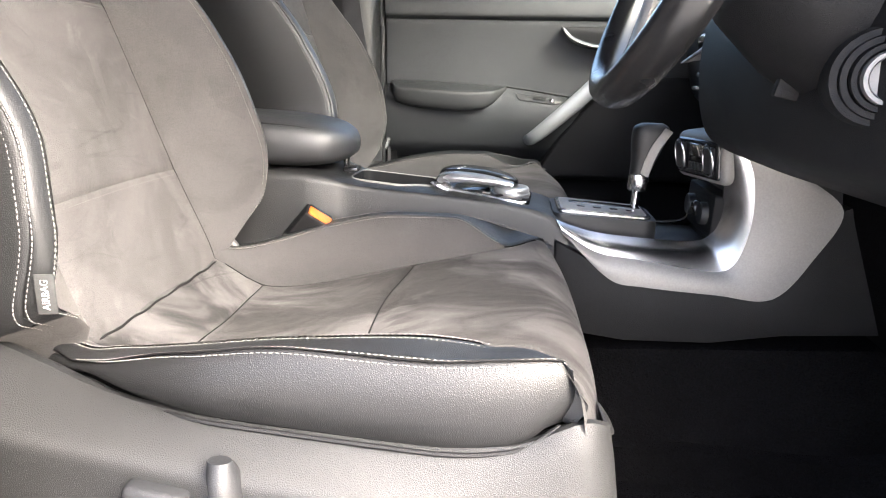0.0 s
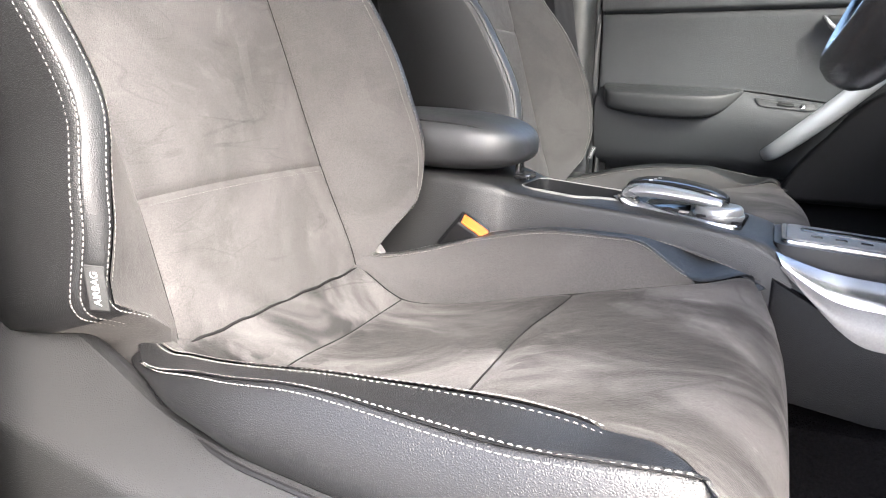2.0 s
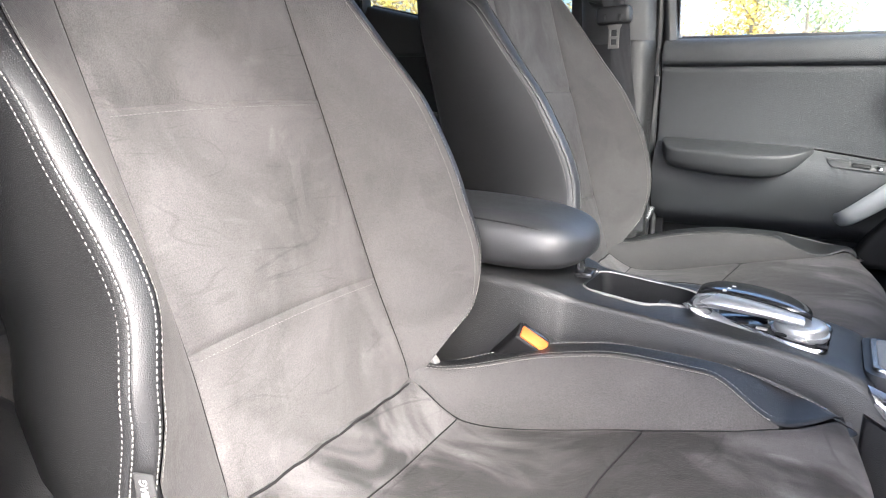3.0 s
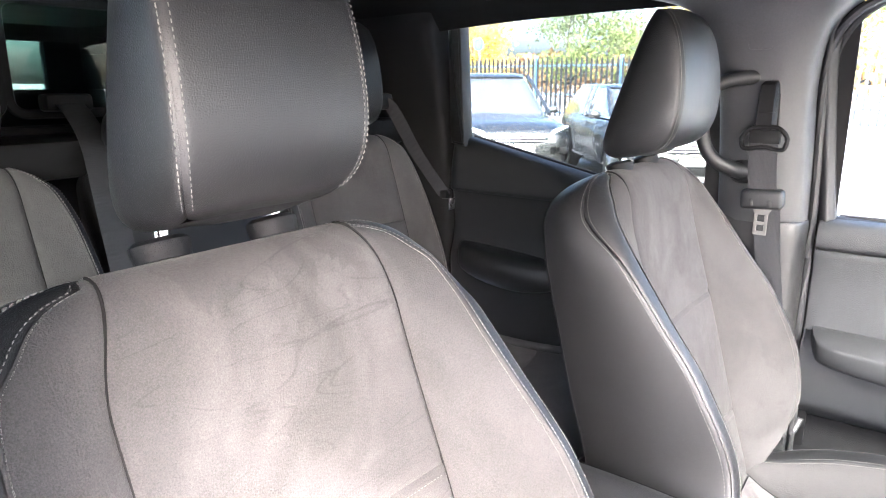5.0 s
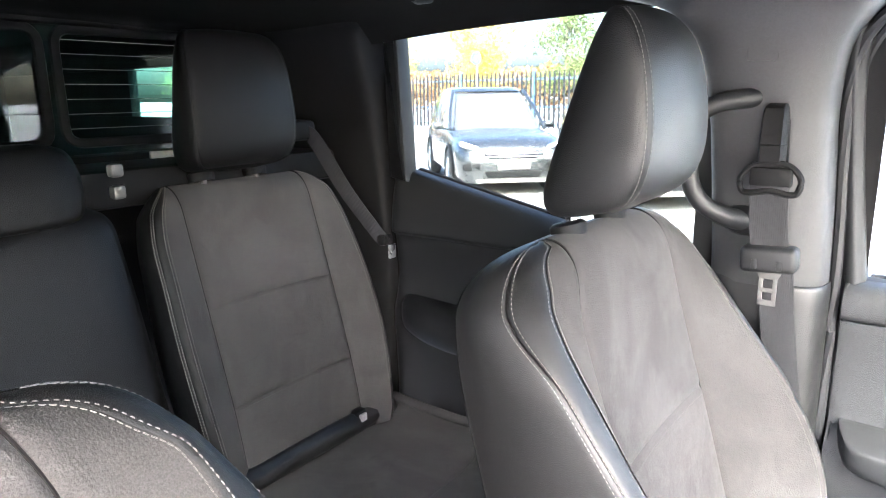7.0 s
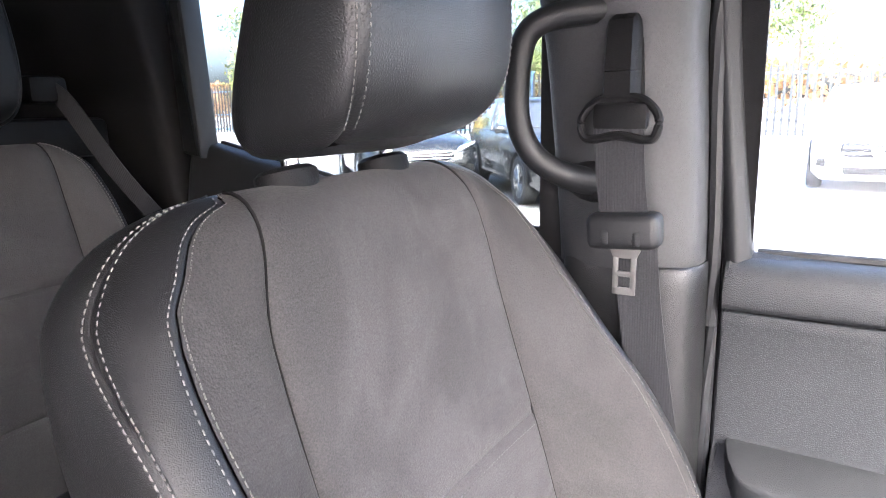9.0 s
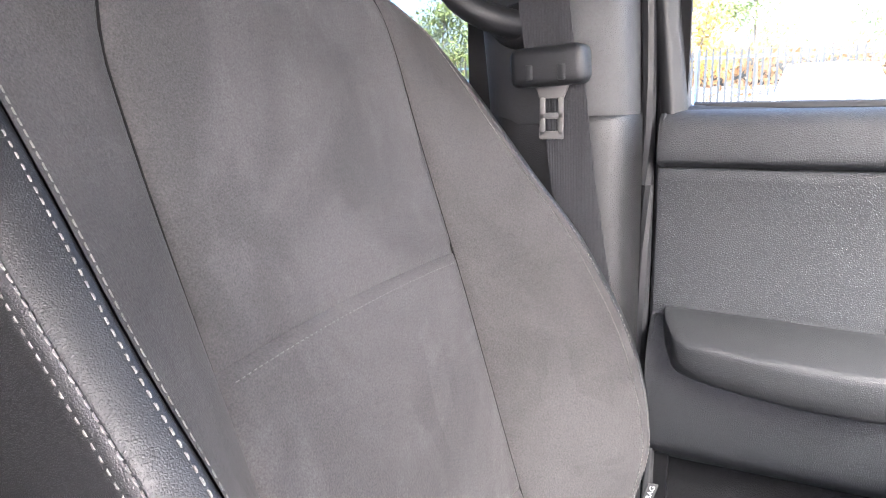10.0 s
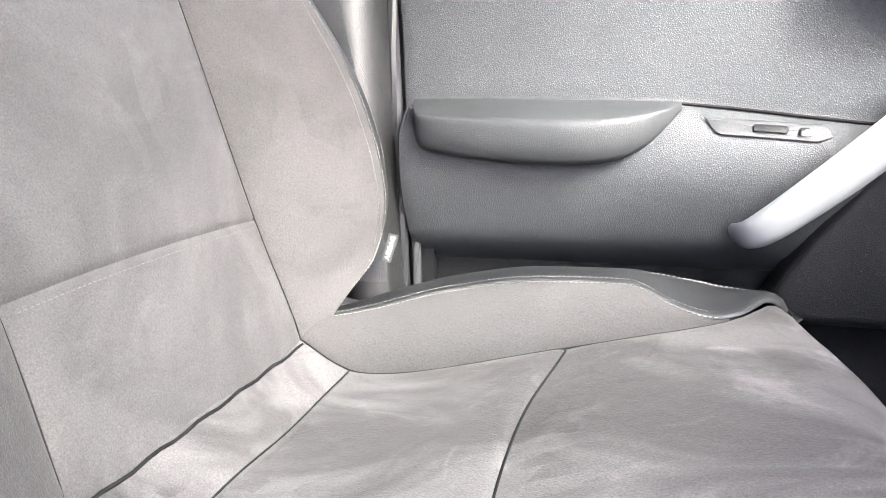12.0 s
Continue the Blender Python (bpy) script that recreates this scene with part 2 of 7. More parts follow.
def suede_mat(name, base, marks, strokes, spots=0.0):
    """Napped microfibre: fine pile, patches where the nap lies the other way, and thin strokes and creases left by use."""
    m = mat(name, base, 0.95, fine=0.24, fine_scale=900, tint=0.07, tint_scale=7, sheen=0.05, spec=0.10,
            bump=(("noise", 620, 0.0007), ("noise", 45, 0.0014)))
    nt = m.node_tree
    n, link = nt.nodes, nt.links.new
    bsdf = n["Principled BSDF"]
    bsdf.inputs["Sheen Roughness"].default_value = 0.42
    bsdf.inputs["Sheen Tint"].default_value = (1.0, 0.95, 0.90, 1)
    last = bsdf.inputs["Base Color"].links[0].from_socket
    co = n.new("ShaderNodeTexCoord")

    def field(scale, detail, distortion, turn, stretch=(1, 1, 1), rough=0.5):
        place = n.new("ShaderNodeMapping")
        place.inputs["Rotation"].default_value = turn
        place.inputs["Scale"].default_value = stretch
        link(co.outputs["Object"], place.inputs["Vector"])
        t = n.new("ShaderNodeTexNoise")
        for key, v in (("Scale", scale), ("Detail", detail), ("Distortion", distortion), ("Roughness", rough)):
            t.inputs[key].default_value = v
        link(place.outputs["Vector"], t.inputs["Vector"])
        return t.outputs["Fac"]

    def span(value, a, b, c, d):
        r = n.new("ShaderNodeMapRange")
        r.interpolation_type = "SMOOTHSTEP"
        for key, v in (("From Min", a), ("From Max", b), ("To Min", c), ("To Max", d)):
            r.inputs[key].default_value = v
        link(value, r.inputs["Value"])
        return r.outputs["Result"]

    def calc(kind, a, b):
        c = n.new("ShaderNodeMath")
        c.operation = kind
        for k, v in enumerate((a, b)):
            if isinstance(v, (int, float)):
                c.inputs[k].default_value = v
            else:
                link(v, c.inputs[k])
        return c.outputs[0]

    def scaled(colour, by):
        v = n.new("ShaderNodeVectorMath")
        v.operation = "SCALE"
        link(colour, v.inputs[0])
        link(by, v.inputs["Scale"])
        return v.outputs["Vector"]
    # broad patches of turned nap: a crisp edge inside a soft one, broken up by a finer field
    broad = field(5.0, 3.0, 1.0, (0.3, 0.2, 0.5), (1.0, 1.7, 1.3), 0.55)
    last = scaled(last, span(broad, 0.40, 0.62, 1 - marks, 1 + 0.8 * marks))
    crisp = span(field(8.0, 3.0, 1.4, (0.9, 0.4, 0.2), (1.0, 1.6, 1.0)), 0.515, 0.535, 0.0, 1.0)
    zone = span(field(4.0, 1.0, 0.5, (0.2, 0.6, 0.9)), 0.48, 0.60, 0.0, 1.0)
    last = scaled(last, calc("SUBTRACT", 1.0, calc("MULTIPLY", calc("MULTIPLY", crisp, zone), 1.1 * marks)))
    # thin strokes and creases, nearly straight, in patches and at several slants
    for scale, turn, lo_patch, wide in ((4.0, (0.7, 0.2, 0.5), 0.49, 0.010), (5.0, (1.5, 0.5, -0.5), 0.51, 0.012), (6.0, (-0.6, 0.9, 0.2), 0.52, 0.012), (5.0, (2.3, 0.1, 0.9), 0.52, 0.012)):
        off = calc("ABSOLUTE", calc("SUBTRACT", field(scale, 0.0, 0.25, turn, (1.2, 1.2, 6.0)), 0.5), 0.0)
        stroke = span(off, 0.001, wide, strokes, 0.0)
        patch = span(field(14.0, 1.0, 0.4, (0.5, 0.3, turn[0])), lo_patch, lo_patch + 0.10, 0.0, 1.0)
        last = scaled(last, calc("SUBTRACT", 1.0, calc("MULTIPLY", stroke, patch)))
    # pale dusty smears
    if spots:
        pale = span(field(11.0, 5.0, 1.5, (0.1, 1.1, 0.4), (1.0, 1.0, 1.6), 0.62), 0.56, 0.70, 1.0, 1.0 + spots)
        last = scaled(last, pale)
    link(last, bsdf.inputs["Base Color"])
    return m


def glass_mat(name, tint, rough=0.0):
    """Thin car glass: mostly clear, with a mirror's share at the front."""
    m = bpy.data.materials.new(name)
    m.use_nodes = True
    n, link = m.node_tree.nodes, m.node_tree.links.new
    n.remove(n["Principled BSDF"])
    clear, shine, mix, edge, rise, share = (n.new("ShaderNode" + k) for k in ("BsdfTransparent", "BsdfGlossy", "MixShader", "LayerWeight", "Math", "MapRange"))
    clear.inputs["Color"].default_value = (*tint, 1)
    shine.inputs["Roughness"].default_value = rough
    rise.operation = "POWER"
    rise.inputs[1].default_value = 4.0
    share.inputs["To Min"].default_value, share.inputs["To Max"].default_value = 0.03, 0.7
    link(edge.outputs["Facing"], rise.inputs[0])
    link(rise.outputs[0], share.inputs["Value"])
    link(share.outputs["Result"], mix.inputs[0])
    link(clear.outputs[0], mix.inputs[1])
    link(shine.outputs[0], mix.inputs[2])
    link(mix.outputs[0], n["Material Output"].inputs["Surface"])
    return m


SUEDE = suede_mat("suede", (0.0455, 0.0433, 0.0428), 0.18, 0.17, 0.20)
SUEDE_SIDE = suede_mat("suede_bolster", (0.0405, 0.0388, 0.0386), 0.10, 0.04, 0.08)
SUEDE_SEAT = suede_mat("suede_brushed", (0.0425, 0.0406, 0.0400), 0.62, 0.22, 0.45)
SUEDE_CLEAN = suede_mat("suede_clean", (0.046, 0.0442, 0.0442), 0.16, 0.05, 0.16)
# worn suede, its base also raised to paint in the light on the cushion
SUEDE_WORN_LIT = suede_mat("suede_worn_lit", (0.058, 0.0555, 0.0550), 0.36, 0.12, 0.45)
SUEDE_REAR = suede_mat("suede_rear", (0.055, 0.0528, 0.0520), 0.08, 0.08)
LEATHER = mat("leather", (0.0082, 0.0083, 0.0087), 0.44, spec=0.36, bump=(("pebble", 640, 0.00016), ("noise", 1400, 0.0001)), tint=0.12, fine=0.12, rough_var=0.07)
LEATHER_SOFT = mat("leather_soft", (0.0085, 0.0087, 0.0093), 0.45, bump=(("pebble", 520, 0.00015), ("noise", 30, 0.0006)), tint=0.1, rough_var=0.06)
LEATHER_FINE = mat("leather_fine", (0.0095, 0.0096, 0.0101), 0.46, spec=0.5, bump=(("pebble", 900, 0.00013), ("noise", 1400, 0.0001)), tint=0.12, fine=0.12, rough_var=0.07)
THREAD = mat("thread", (0.150, 0.144, 0.136), 0.8, spec=0.2, bump=(("noise", 1500, 0.0002),), fine=0.2, fine_scale=900)
THREAD_DARK = mat("thread_dark", (0.047, 0.0447, 0.044), 0.8, fine=0.2, fine_scale=900)
PLASTIC = mat("grained_plastic", (0.0115, 0.0116, 0.0119), 0.42, bump=(("pebble", 560, 0.00020), ("noise", 1500, 0.0002)), tint=0.1, fine=0.12, rough_var=0.07)
SHELL = mat("shell_plastic", (0.0122, 0.0123, 0.0126), 0.50, spec=0.35, bump=(("pebble", 640, 0.00018), ("noise", 1500, 0.0003)), tint=0.12, fine=0.2, rough_var=0.07)
PLASTIC_FINE = mat("fine_plastic", (0.014, 0.0144, 0.0156), 0.48, spec=0.35, bump=(("noise", 900, 0.0003),), tint=0.08, fine=0.1, rough_var=0.06)
PLASTIC_DARK = mat("dark_plastic", (0.0055, 0.0055, 0.0060), 0.58, spec=0.18, bump=(("pebble", 620, 0.0002), ("noise", 900, 0.0002)), tint=0.1, rough_var=0.08)
DOOR_SKIN = mat("door_skin", (0.032, 0.0335, 0.0357), 0.54, spec=0.32, bump=(("pebble", 480, 0.00040), ("noise", 12, 0.001)), tint=0.10, fine=0.2, fine_scale=700, rough_var=0.07)
# dark rear wall trim; on the lower door the black is painted shade
DOOR_LOW = mat("trim_and_door_shade", (0.006, 0.006, 0.0065), 0.7, spec=0.10, bump=(("pebble", 420, 0.0003),), tint=0.1, fine=0.15, rough_var=0.05)
PILLAR = mat("pillar_plastic", (0.038, 0.0386, 0.040), 0.5, bump=(("pebble", 700, 0.00018), ("noise", 1200, 0.0003)), tint=0.06, fine=0.12, rough_var=0.05)
GLOSS = mat("gloss_black", (0.012, 0.012, 0.013), 0.12, tint=0.1, rough_var=0.04)
HEADLINER = mat("headliner_cloth", (0.0072, 0.0072, 0.0074), 0.95, spec=0.06, bump=(("noise", 500, 0.0004),), tint=0.1, fine=0.2)
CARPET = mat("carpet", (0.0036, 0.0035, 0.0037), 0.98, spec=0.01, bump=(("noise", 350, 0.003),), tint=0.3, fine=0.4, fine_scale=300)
SILVER = mat("satin_silver", (0.36, 0.363, 0.37), 0.24, 1.0, bump=(("noise", 900, 0.0001),), tint=0.05, rough_var=0.05)
SILVER_PAINT = mat("silver_paint", (0.20, 0.192, 0.183), 0.50, 0.35, tint=0.06, fine=0.08, rough_var=0.07)
CHROME = mat("chrome", (0.80, 0.81, 0.83), 0.10, 1.0, tint=0.03, rough_var=0.04)
ORANGE = mat("orange_plastic", (0.50, 0.10, 0.012), 0.4, tint=0.08, rough_var=0.05)
WHITE_PRINT = mat("white_print", (0.30, 0.30, 0.30), 0.6, tint=0.05)
BELT = mat("belt_webbing", (0.024, 0.0243, 0.0268), 0.7, spec=0.3, bump=(("wave", 120, 0.00026), ("noise", 900, 0.0002)), tint=0.06, fine=0.25, fine_scale=700)
RUBBER = mat("rubber", (0.018, 0.018, 0.019), 0.7, bump=(("noise", 300, 0.0004),), tint=0.1)
BODY_PAINT = mat("body_paint", (0.30, 0.31, 0.32), 0.3, 0.4, coat=1.0, tint=0.03)
GLASS = glass_mat("car_glass", (0.78, 0.82, 0.81))
GLASS_SCREEN = glass_mat("screen_glass", (0.66, 0.69, 0.68))
GLASS_REAR = glass_mat("rear_glass", (0.44, 0.47, 0.46))
GLASS_DARK = glass_mat("tinted_glass", (0.50, 0.58, 0.55))
ASPHALT = mat("pale_paving", (0.30, 0.292, 0.282), 0.9, bump=(("noise", 90, 0.004),), tint=0.2, tint_scale=0.7, fine=0.3, fine_scale=60)
GLASS_CAR = mat("car_window", (0.42, 0.40, 0.37), 0.10, 0.9, spec=0.5, coat=0.6, tint=0.1)
BLACK_PAINT = mat("black_paint", (0.075, 0.077, 0.080), 0.26, 0.8, spec=0.5, coat=0.8, tint=0.1, rough_var=0.05)
WHITE_PAINT = mat("white_paint", (0.78, 0.78, 0.77), 0.3, coat=1.0, tint=0.03)
FENCE_STEEL = mat("fence_steel", (0.016, 0.018, 0.022), 0.6, tint=0.2, tint_scale=3, rough_var=0.1)
FENCE_BLUE = mat("blue_rail", (0.10, 0.22, 0.42), 0.55, tint=0.15, tint_scale=4, rough_var=0.1)
# near-black for painted seam and crease shade, and for the door's dark joint
SHADE_AND_JOINT = mat("shade_and_joint", (0.010, 0.0095, 0.0095), 0.95, spec=0.05, tint=0.1)
HEAT_LINE = mat("heating_line", (0.16, 0.15, 0.14), 0.6)
HINGE_GREY = mat("hinge_grey", (0.105, 0.102, 0.099), 0.5, 0.2, tint=0.1, rough_var=0.05)
BARK = mat("bark", (0.16, 0.13, 0.10), 0.9, bump=(("noise", 30, 0.02),), tint=0.3, fine=0.3, fine_scale=40)
LEAF_GREEN = mat("leaves_green", (0.10, 0.13, 0.035), 0.7, tint=0.4, tint_scale=1.2)
LEAF_YELLOW = mat("leaves_yellow", (0.34, 0.24, 0.04), 0.7, tint=0.4, tint_scale=1.2)
LEAF_RUST = mat("leaves_rust", (0.26, 0.15, 0.07), 0.7, tint=0.4, tint_scale=1.2)
LEATHER_REAR = mat("leather_rear", (0.0052, 0.0052, 0.0057), 0.48, spec=0.26, bump=(("pebble", 560, 0.0002), ("noise", 30, 0.0006)), tint=0.1, rough_var=0.06)
LEATHER_LID = mat("leather_lid", (0.017, 0.0175, 0.0188), 0.44, spec=0.6, bump=(("pebble", 760, 0.00014), ("noise", 30, 0.0008)), tint=0.1, rough_var=0.06)
SATIN = mat("satin_metal", (0.36, 0.363, 0.37), 0.28, 0.7, bump=(("noise", 900, 0.0001),), tint=0.05, rough_var=0.05)
ARM_PAD = mat("arm_pad", (0.024, 0.0248, 0.0262), 0.52, spec=0.32, bump=(("pebble", 620, 0.00022), ("noise", 20, 0.0006)), tint=0.08, fine=0.12, rough_var=0.06)
BAR = mat("silver_bar", (0.30, 0.305, 0.31), 0.36, 0.35, tint=0.04, rough_var=0.05)

# ---- the cabin: floor, roof, pillars, doors ----
MID = 1.025


def side_y(y, s):
    """y of the passenger side, or of its mirror on the driver's side."""
    return y if s > 0 else 2 * MID - y


def lining(bm, rows, s=1, thick=0.004, inward=None):
    """A moulded lining from a grid of points given for the passenger side."""
    rows = [[Vector((p[0], side_y(p[1], s), p[2])) for p in row] for row in rows]
    sheet(bm, rows)
    bmesh.ops.recalc_face_normals(bm, faces=bm.faces)
    want = inward or Vector((0, -s, 0))
    if sum((f.normal.dot(want) * f.calc_area() for f in bm.faces)) < 0:
        bmesh.ops.reverse_faces(bm, faces=bm.faces)
    bmesh.ops.solidify(bm, geom=bm.faces, thickness=thick)
    return bm


def smooth_rows(rows, n, m):
    """A finer grid through a coarse one."""
    fine = [curve(r, m) for r in rows]
    return [list(c) for c in zip(*[curve([r[j] for r in fine], n) for j in range(m)])]


# floor with its tunnel, sills and footwell
bm = bmesh.new()
rows = []
for x, lift in ((-1.30, 0.10), (-1.02, 0.06), (-0.95, 0.0), (-0.3, 0.0), (0.25, 0.0), (0.55, 0.0), (0.75, 0.10), (0.95, 0.34), (1.0, 0.62)):
    rows.append([(x, y, 0.50 + z + lift) for y, z in ((0.28, 0.03), (0.32, 0.03), (0.345, 0.0), (0.86, 0.0), (0.92, 0.10), (1.025, 0.13), (1.13, 0.10), (1.19, 0.0), (1.705, 0.0), (1.73, 0.03), (1.78, 0.03))])
sheet(bm, smooth_rows(rows, 40, 40))
bmesh.ops.recalc_face_normals(bm, faces=bm.faces)
if sum(f.normal.z for f in bm.faces) < 0:
    bmesh.ops.reverse_faces(bm, faces=bm.faces)
bmesh.ops.solidify(bm, geom=bm.faces, thickness=0.02)
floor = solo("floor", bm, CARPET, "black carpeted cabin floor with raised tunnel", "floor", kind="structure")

# headliner
bm = bmesh.new()
rows = []
for x, z in ((-1.42, 1.700), (-1.36, 1.722), (-1.0, 1.752), (-0.5, 1.765), (0.0, 1.755), (0.22, 1.730), (0.30, 1.705)):
    rows.append([(x, y, z - d) for y, d in ((0.33, 0.07), (0.36, 0.048), (0.42, 0.026), (0.6, 0.008), (1.025, 0.0), (1.45, 0.008), (1.63, 0.026), (1.69, 0.048), (1.72, 0.07))])
sheet(bm, smooth_rows(rows, 36, 40))
bmesh.ops.recalc_face_normals(bm, faces=bm.faces)
if sum(f.normal.z for f in bm.faces) > 0:
    bmesh.ops.reverse_faces(bm, faces=bm.faces)
bmesh.ops.solidify(bm, geom=bm.faces, thickness=0.02)
ceiling = solo("ceiling", bm, HEADLINER, "dark cloth headliner under the roof", "headliner", kind="structure")

# outer roof skin
bm = bmesh.new()
rows = []
for x, z in ((-1.50, 1.74), (-1.40, 1.80), (-0.9, 1.835), (-0.4, 1.845), (0.1, 1.825), (0.40, 1.76)):
    rows.append([(x, y, z - d) for y, d in ((0.24, 0.12), (0.27, 0.06), (0.40, 0.02), (1.025, 0.0), (1.65, 0.02), (1.78, 0.06), (1.81, 0.12))])
sheet(bm, smooth_rows(rows, 24, 24))
bmesh.ops.recalc_face_normals(bm, faces=bm.faces)
bmesh.ops.solidify(bm, geom=bm.faces, thickness=0.004)
roof = solo("roof", bm, BODY_PAINT, "painted steel roof of the pickup", "roof", kind="structure")


def body_side(s):
    """Outer body of one side: sill, roof rail, and for the passenger side the door skins."""
    name = "body_side"
    bm = bmesh.new()
    rail = [(-1.50, 1.79, 1.70), (-1.2, 1.785, 1.735), (-0.5, 1.78, 1.745), (0.0, 1.775, 1.735), (0.25, 1.765, 1.705), (0.5, 1.74, 1.60), (0.85, 1.70, 1.36)]
    tube(bm, [(x, side_y(y, s), z) for x, y, z in curve(rail, 30)], 0.032, 8)
    lo = [(-1.5, 1.80, 0.44), (0.9, 1.80, 0.44)]
    box(bm, (-1.5, min(side_y(1.74, s), side_y(1.84, s)), 0.36), (1.1, max(side_y(1.74, s), side_y(1.84, s)), 0.525), 0.02)
    solo("body_side", bm, BODY_PAINT, "painted steel roof rail and door sill", "car body", kind="structure")


body_side(1)
body_side(-1)


def b_pillar(s, name):
    """Pillar between the doors: smooth upper trim, grained lower trim, rubber seals."""
    pillar = thing(name, "dark plastic centre pillar trim between the doors", "pillar", (-0.43, side_y(1.72, s), 0.53), kind="structure")
    bm = bmesh.new()
    rows = []
    for z, x0, x1, y in ((1.296, -0.505, -0.345, 1.712), (1.36, -0.506, -0.348, 1.702), (1.45, -0.510, -0.352, 1.690), (1.54, -0.516, -0.357, 1.678), (1.62, -0.530, -0.350, 1.668), (1.665, -0.56, -0.325, 1.658), (1.69, -0.60, -0.285, 1.645), (1.705, -0.66, -0.22, 1.625)):
        w = x1 - x0
        rows.append([(x0, y + 0.050, z), (x0 + 0.002, y + 0.012, z), (x0 + 0.014, y - 0.006, z), (x0 + 0.3 * w, y - 0.016, z), (x0 + 0.6 * w, y - 0.018, z), (x1 - 0.040, y - 0.014, z), (x1 - 0.014, y - 0.001, z), (x1 - 0.004, y + 0.016, z), (x1, y + 0.05, z)])
    lining(bm, smooth_rows(rows, 26, 30), s)
    part("upper_trim", bm, PILLAR, pillar)
    bm = bmesh.new()
    rows = []
    for z, x0, x1, y in ((1.304, -0.500, -0.344, 1.706), (1.29, -0.500, -0.343, 1.702), (1.2, -0.498, -0.342, 1.702), (1.05, -0.500, -0.340, 1.704), (0.9, -0.505, -0.336, 1.706), (0.75, -0.53, -0.325, 1.708), (0.6, -0.58, -0.30, 1.712), (0.53, -0.66, -0.24, 1.72)):
        w = x1 - x0
        rows.append([(x0, y + 0.05, z), (x0 + 0.004, y + 0.01, z), (x0 + 0.02, y - 0.004, z), (x0 + 0.48 * w, y - 0.006, z), (x0 + 0.55 * w, y - 0.012, z), (x1 - 0.05, y - 0.020, z), (x1 - 0.018, y - 0.012, z), (x1 - 0.004, y + 0.012, z), (x1, y + 0.05, z)])
    lining(bm, smooth_rows(rows, 26, 30), s)
    part("lower_trim", bm, PLASTIC, pillar, "grained grey plastic")
    for dx, rad in ((0.004, 0.0075), (0.017, 0.006)):
        bm = bmesh.new()
        pts = curve([(-0.344 + dx, 1.742 + dx, 0.55), (-0.342 + dx, 1.742 + dx, 0.9), (-0.344 + dx, 1.744 + dx, 1.30), (-0.352 + dx, 1.732 + dx, 1.5), (-0.350 + dx, 1.722 + dx, 1.60), (-0.325 + dx, 1.706 + dx, 1.655), (-0.27 + dx, 1.695 + dx, 1.688), (-0.15, 1.69, 1.70)], 40)
        tube(bm, [(x, side_y(y, s), z) for x, y, z in pts], rad, 8)
        part("door_seal", bm, RUBBER if dx > 0.01 else PLASTIC_FINE, pillar, "rubber seal")
    # the jamb behind the seals
    bm = bmesh.new()
    lining(bm, [[Vector((x, y, z)) for x in (-0.45, -0.40, -0.35, -0.305)] for y, z in ((1.768, 0.53), (1.768, 1.29), (1.764, 1.36), (1.750, 1.48), (1.734, 1.60), (1.716, 1.70))], s, 0.01)
    part("jamb", bm, PLASTIC_DARK, pillar, "black jamb")
    # square cover plate and the slot of the belt's height slider
    bm = bmesh.new()
    prism(bm, rounded([(-0.463, 1.607), (-0.424, 1.606), (-0.424, 1.644), (-0.463, 1.645)], 0.006), min(side_y(1.650, s), side_y(1.662, s)), max(side_y(1.650, s), side_y(1.662, s)), "y", 0.0015)
    part("cover_plate", bm, PILLAR, pillar)
    bm = bmesh.new()
    prism(bm, rounded([(-0.438, 1.455), (-0.402, 1.455), (-0.405, 1.553), (-0.436, 1.553)], 0.012), min(side_y(1.6625, s), side_y(1.69, s)), max(side_y(1.6625, s), side_y(1.69, s)), "y", 0.001)
    part("slider_slot", bm, PLASTIC_DARK, pillar)
    return pillar


pillar_left = b_pillar(1, "pillar_left")
pillar_right = b_pillar(-1, "pillar_right")


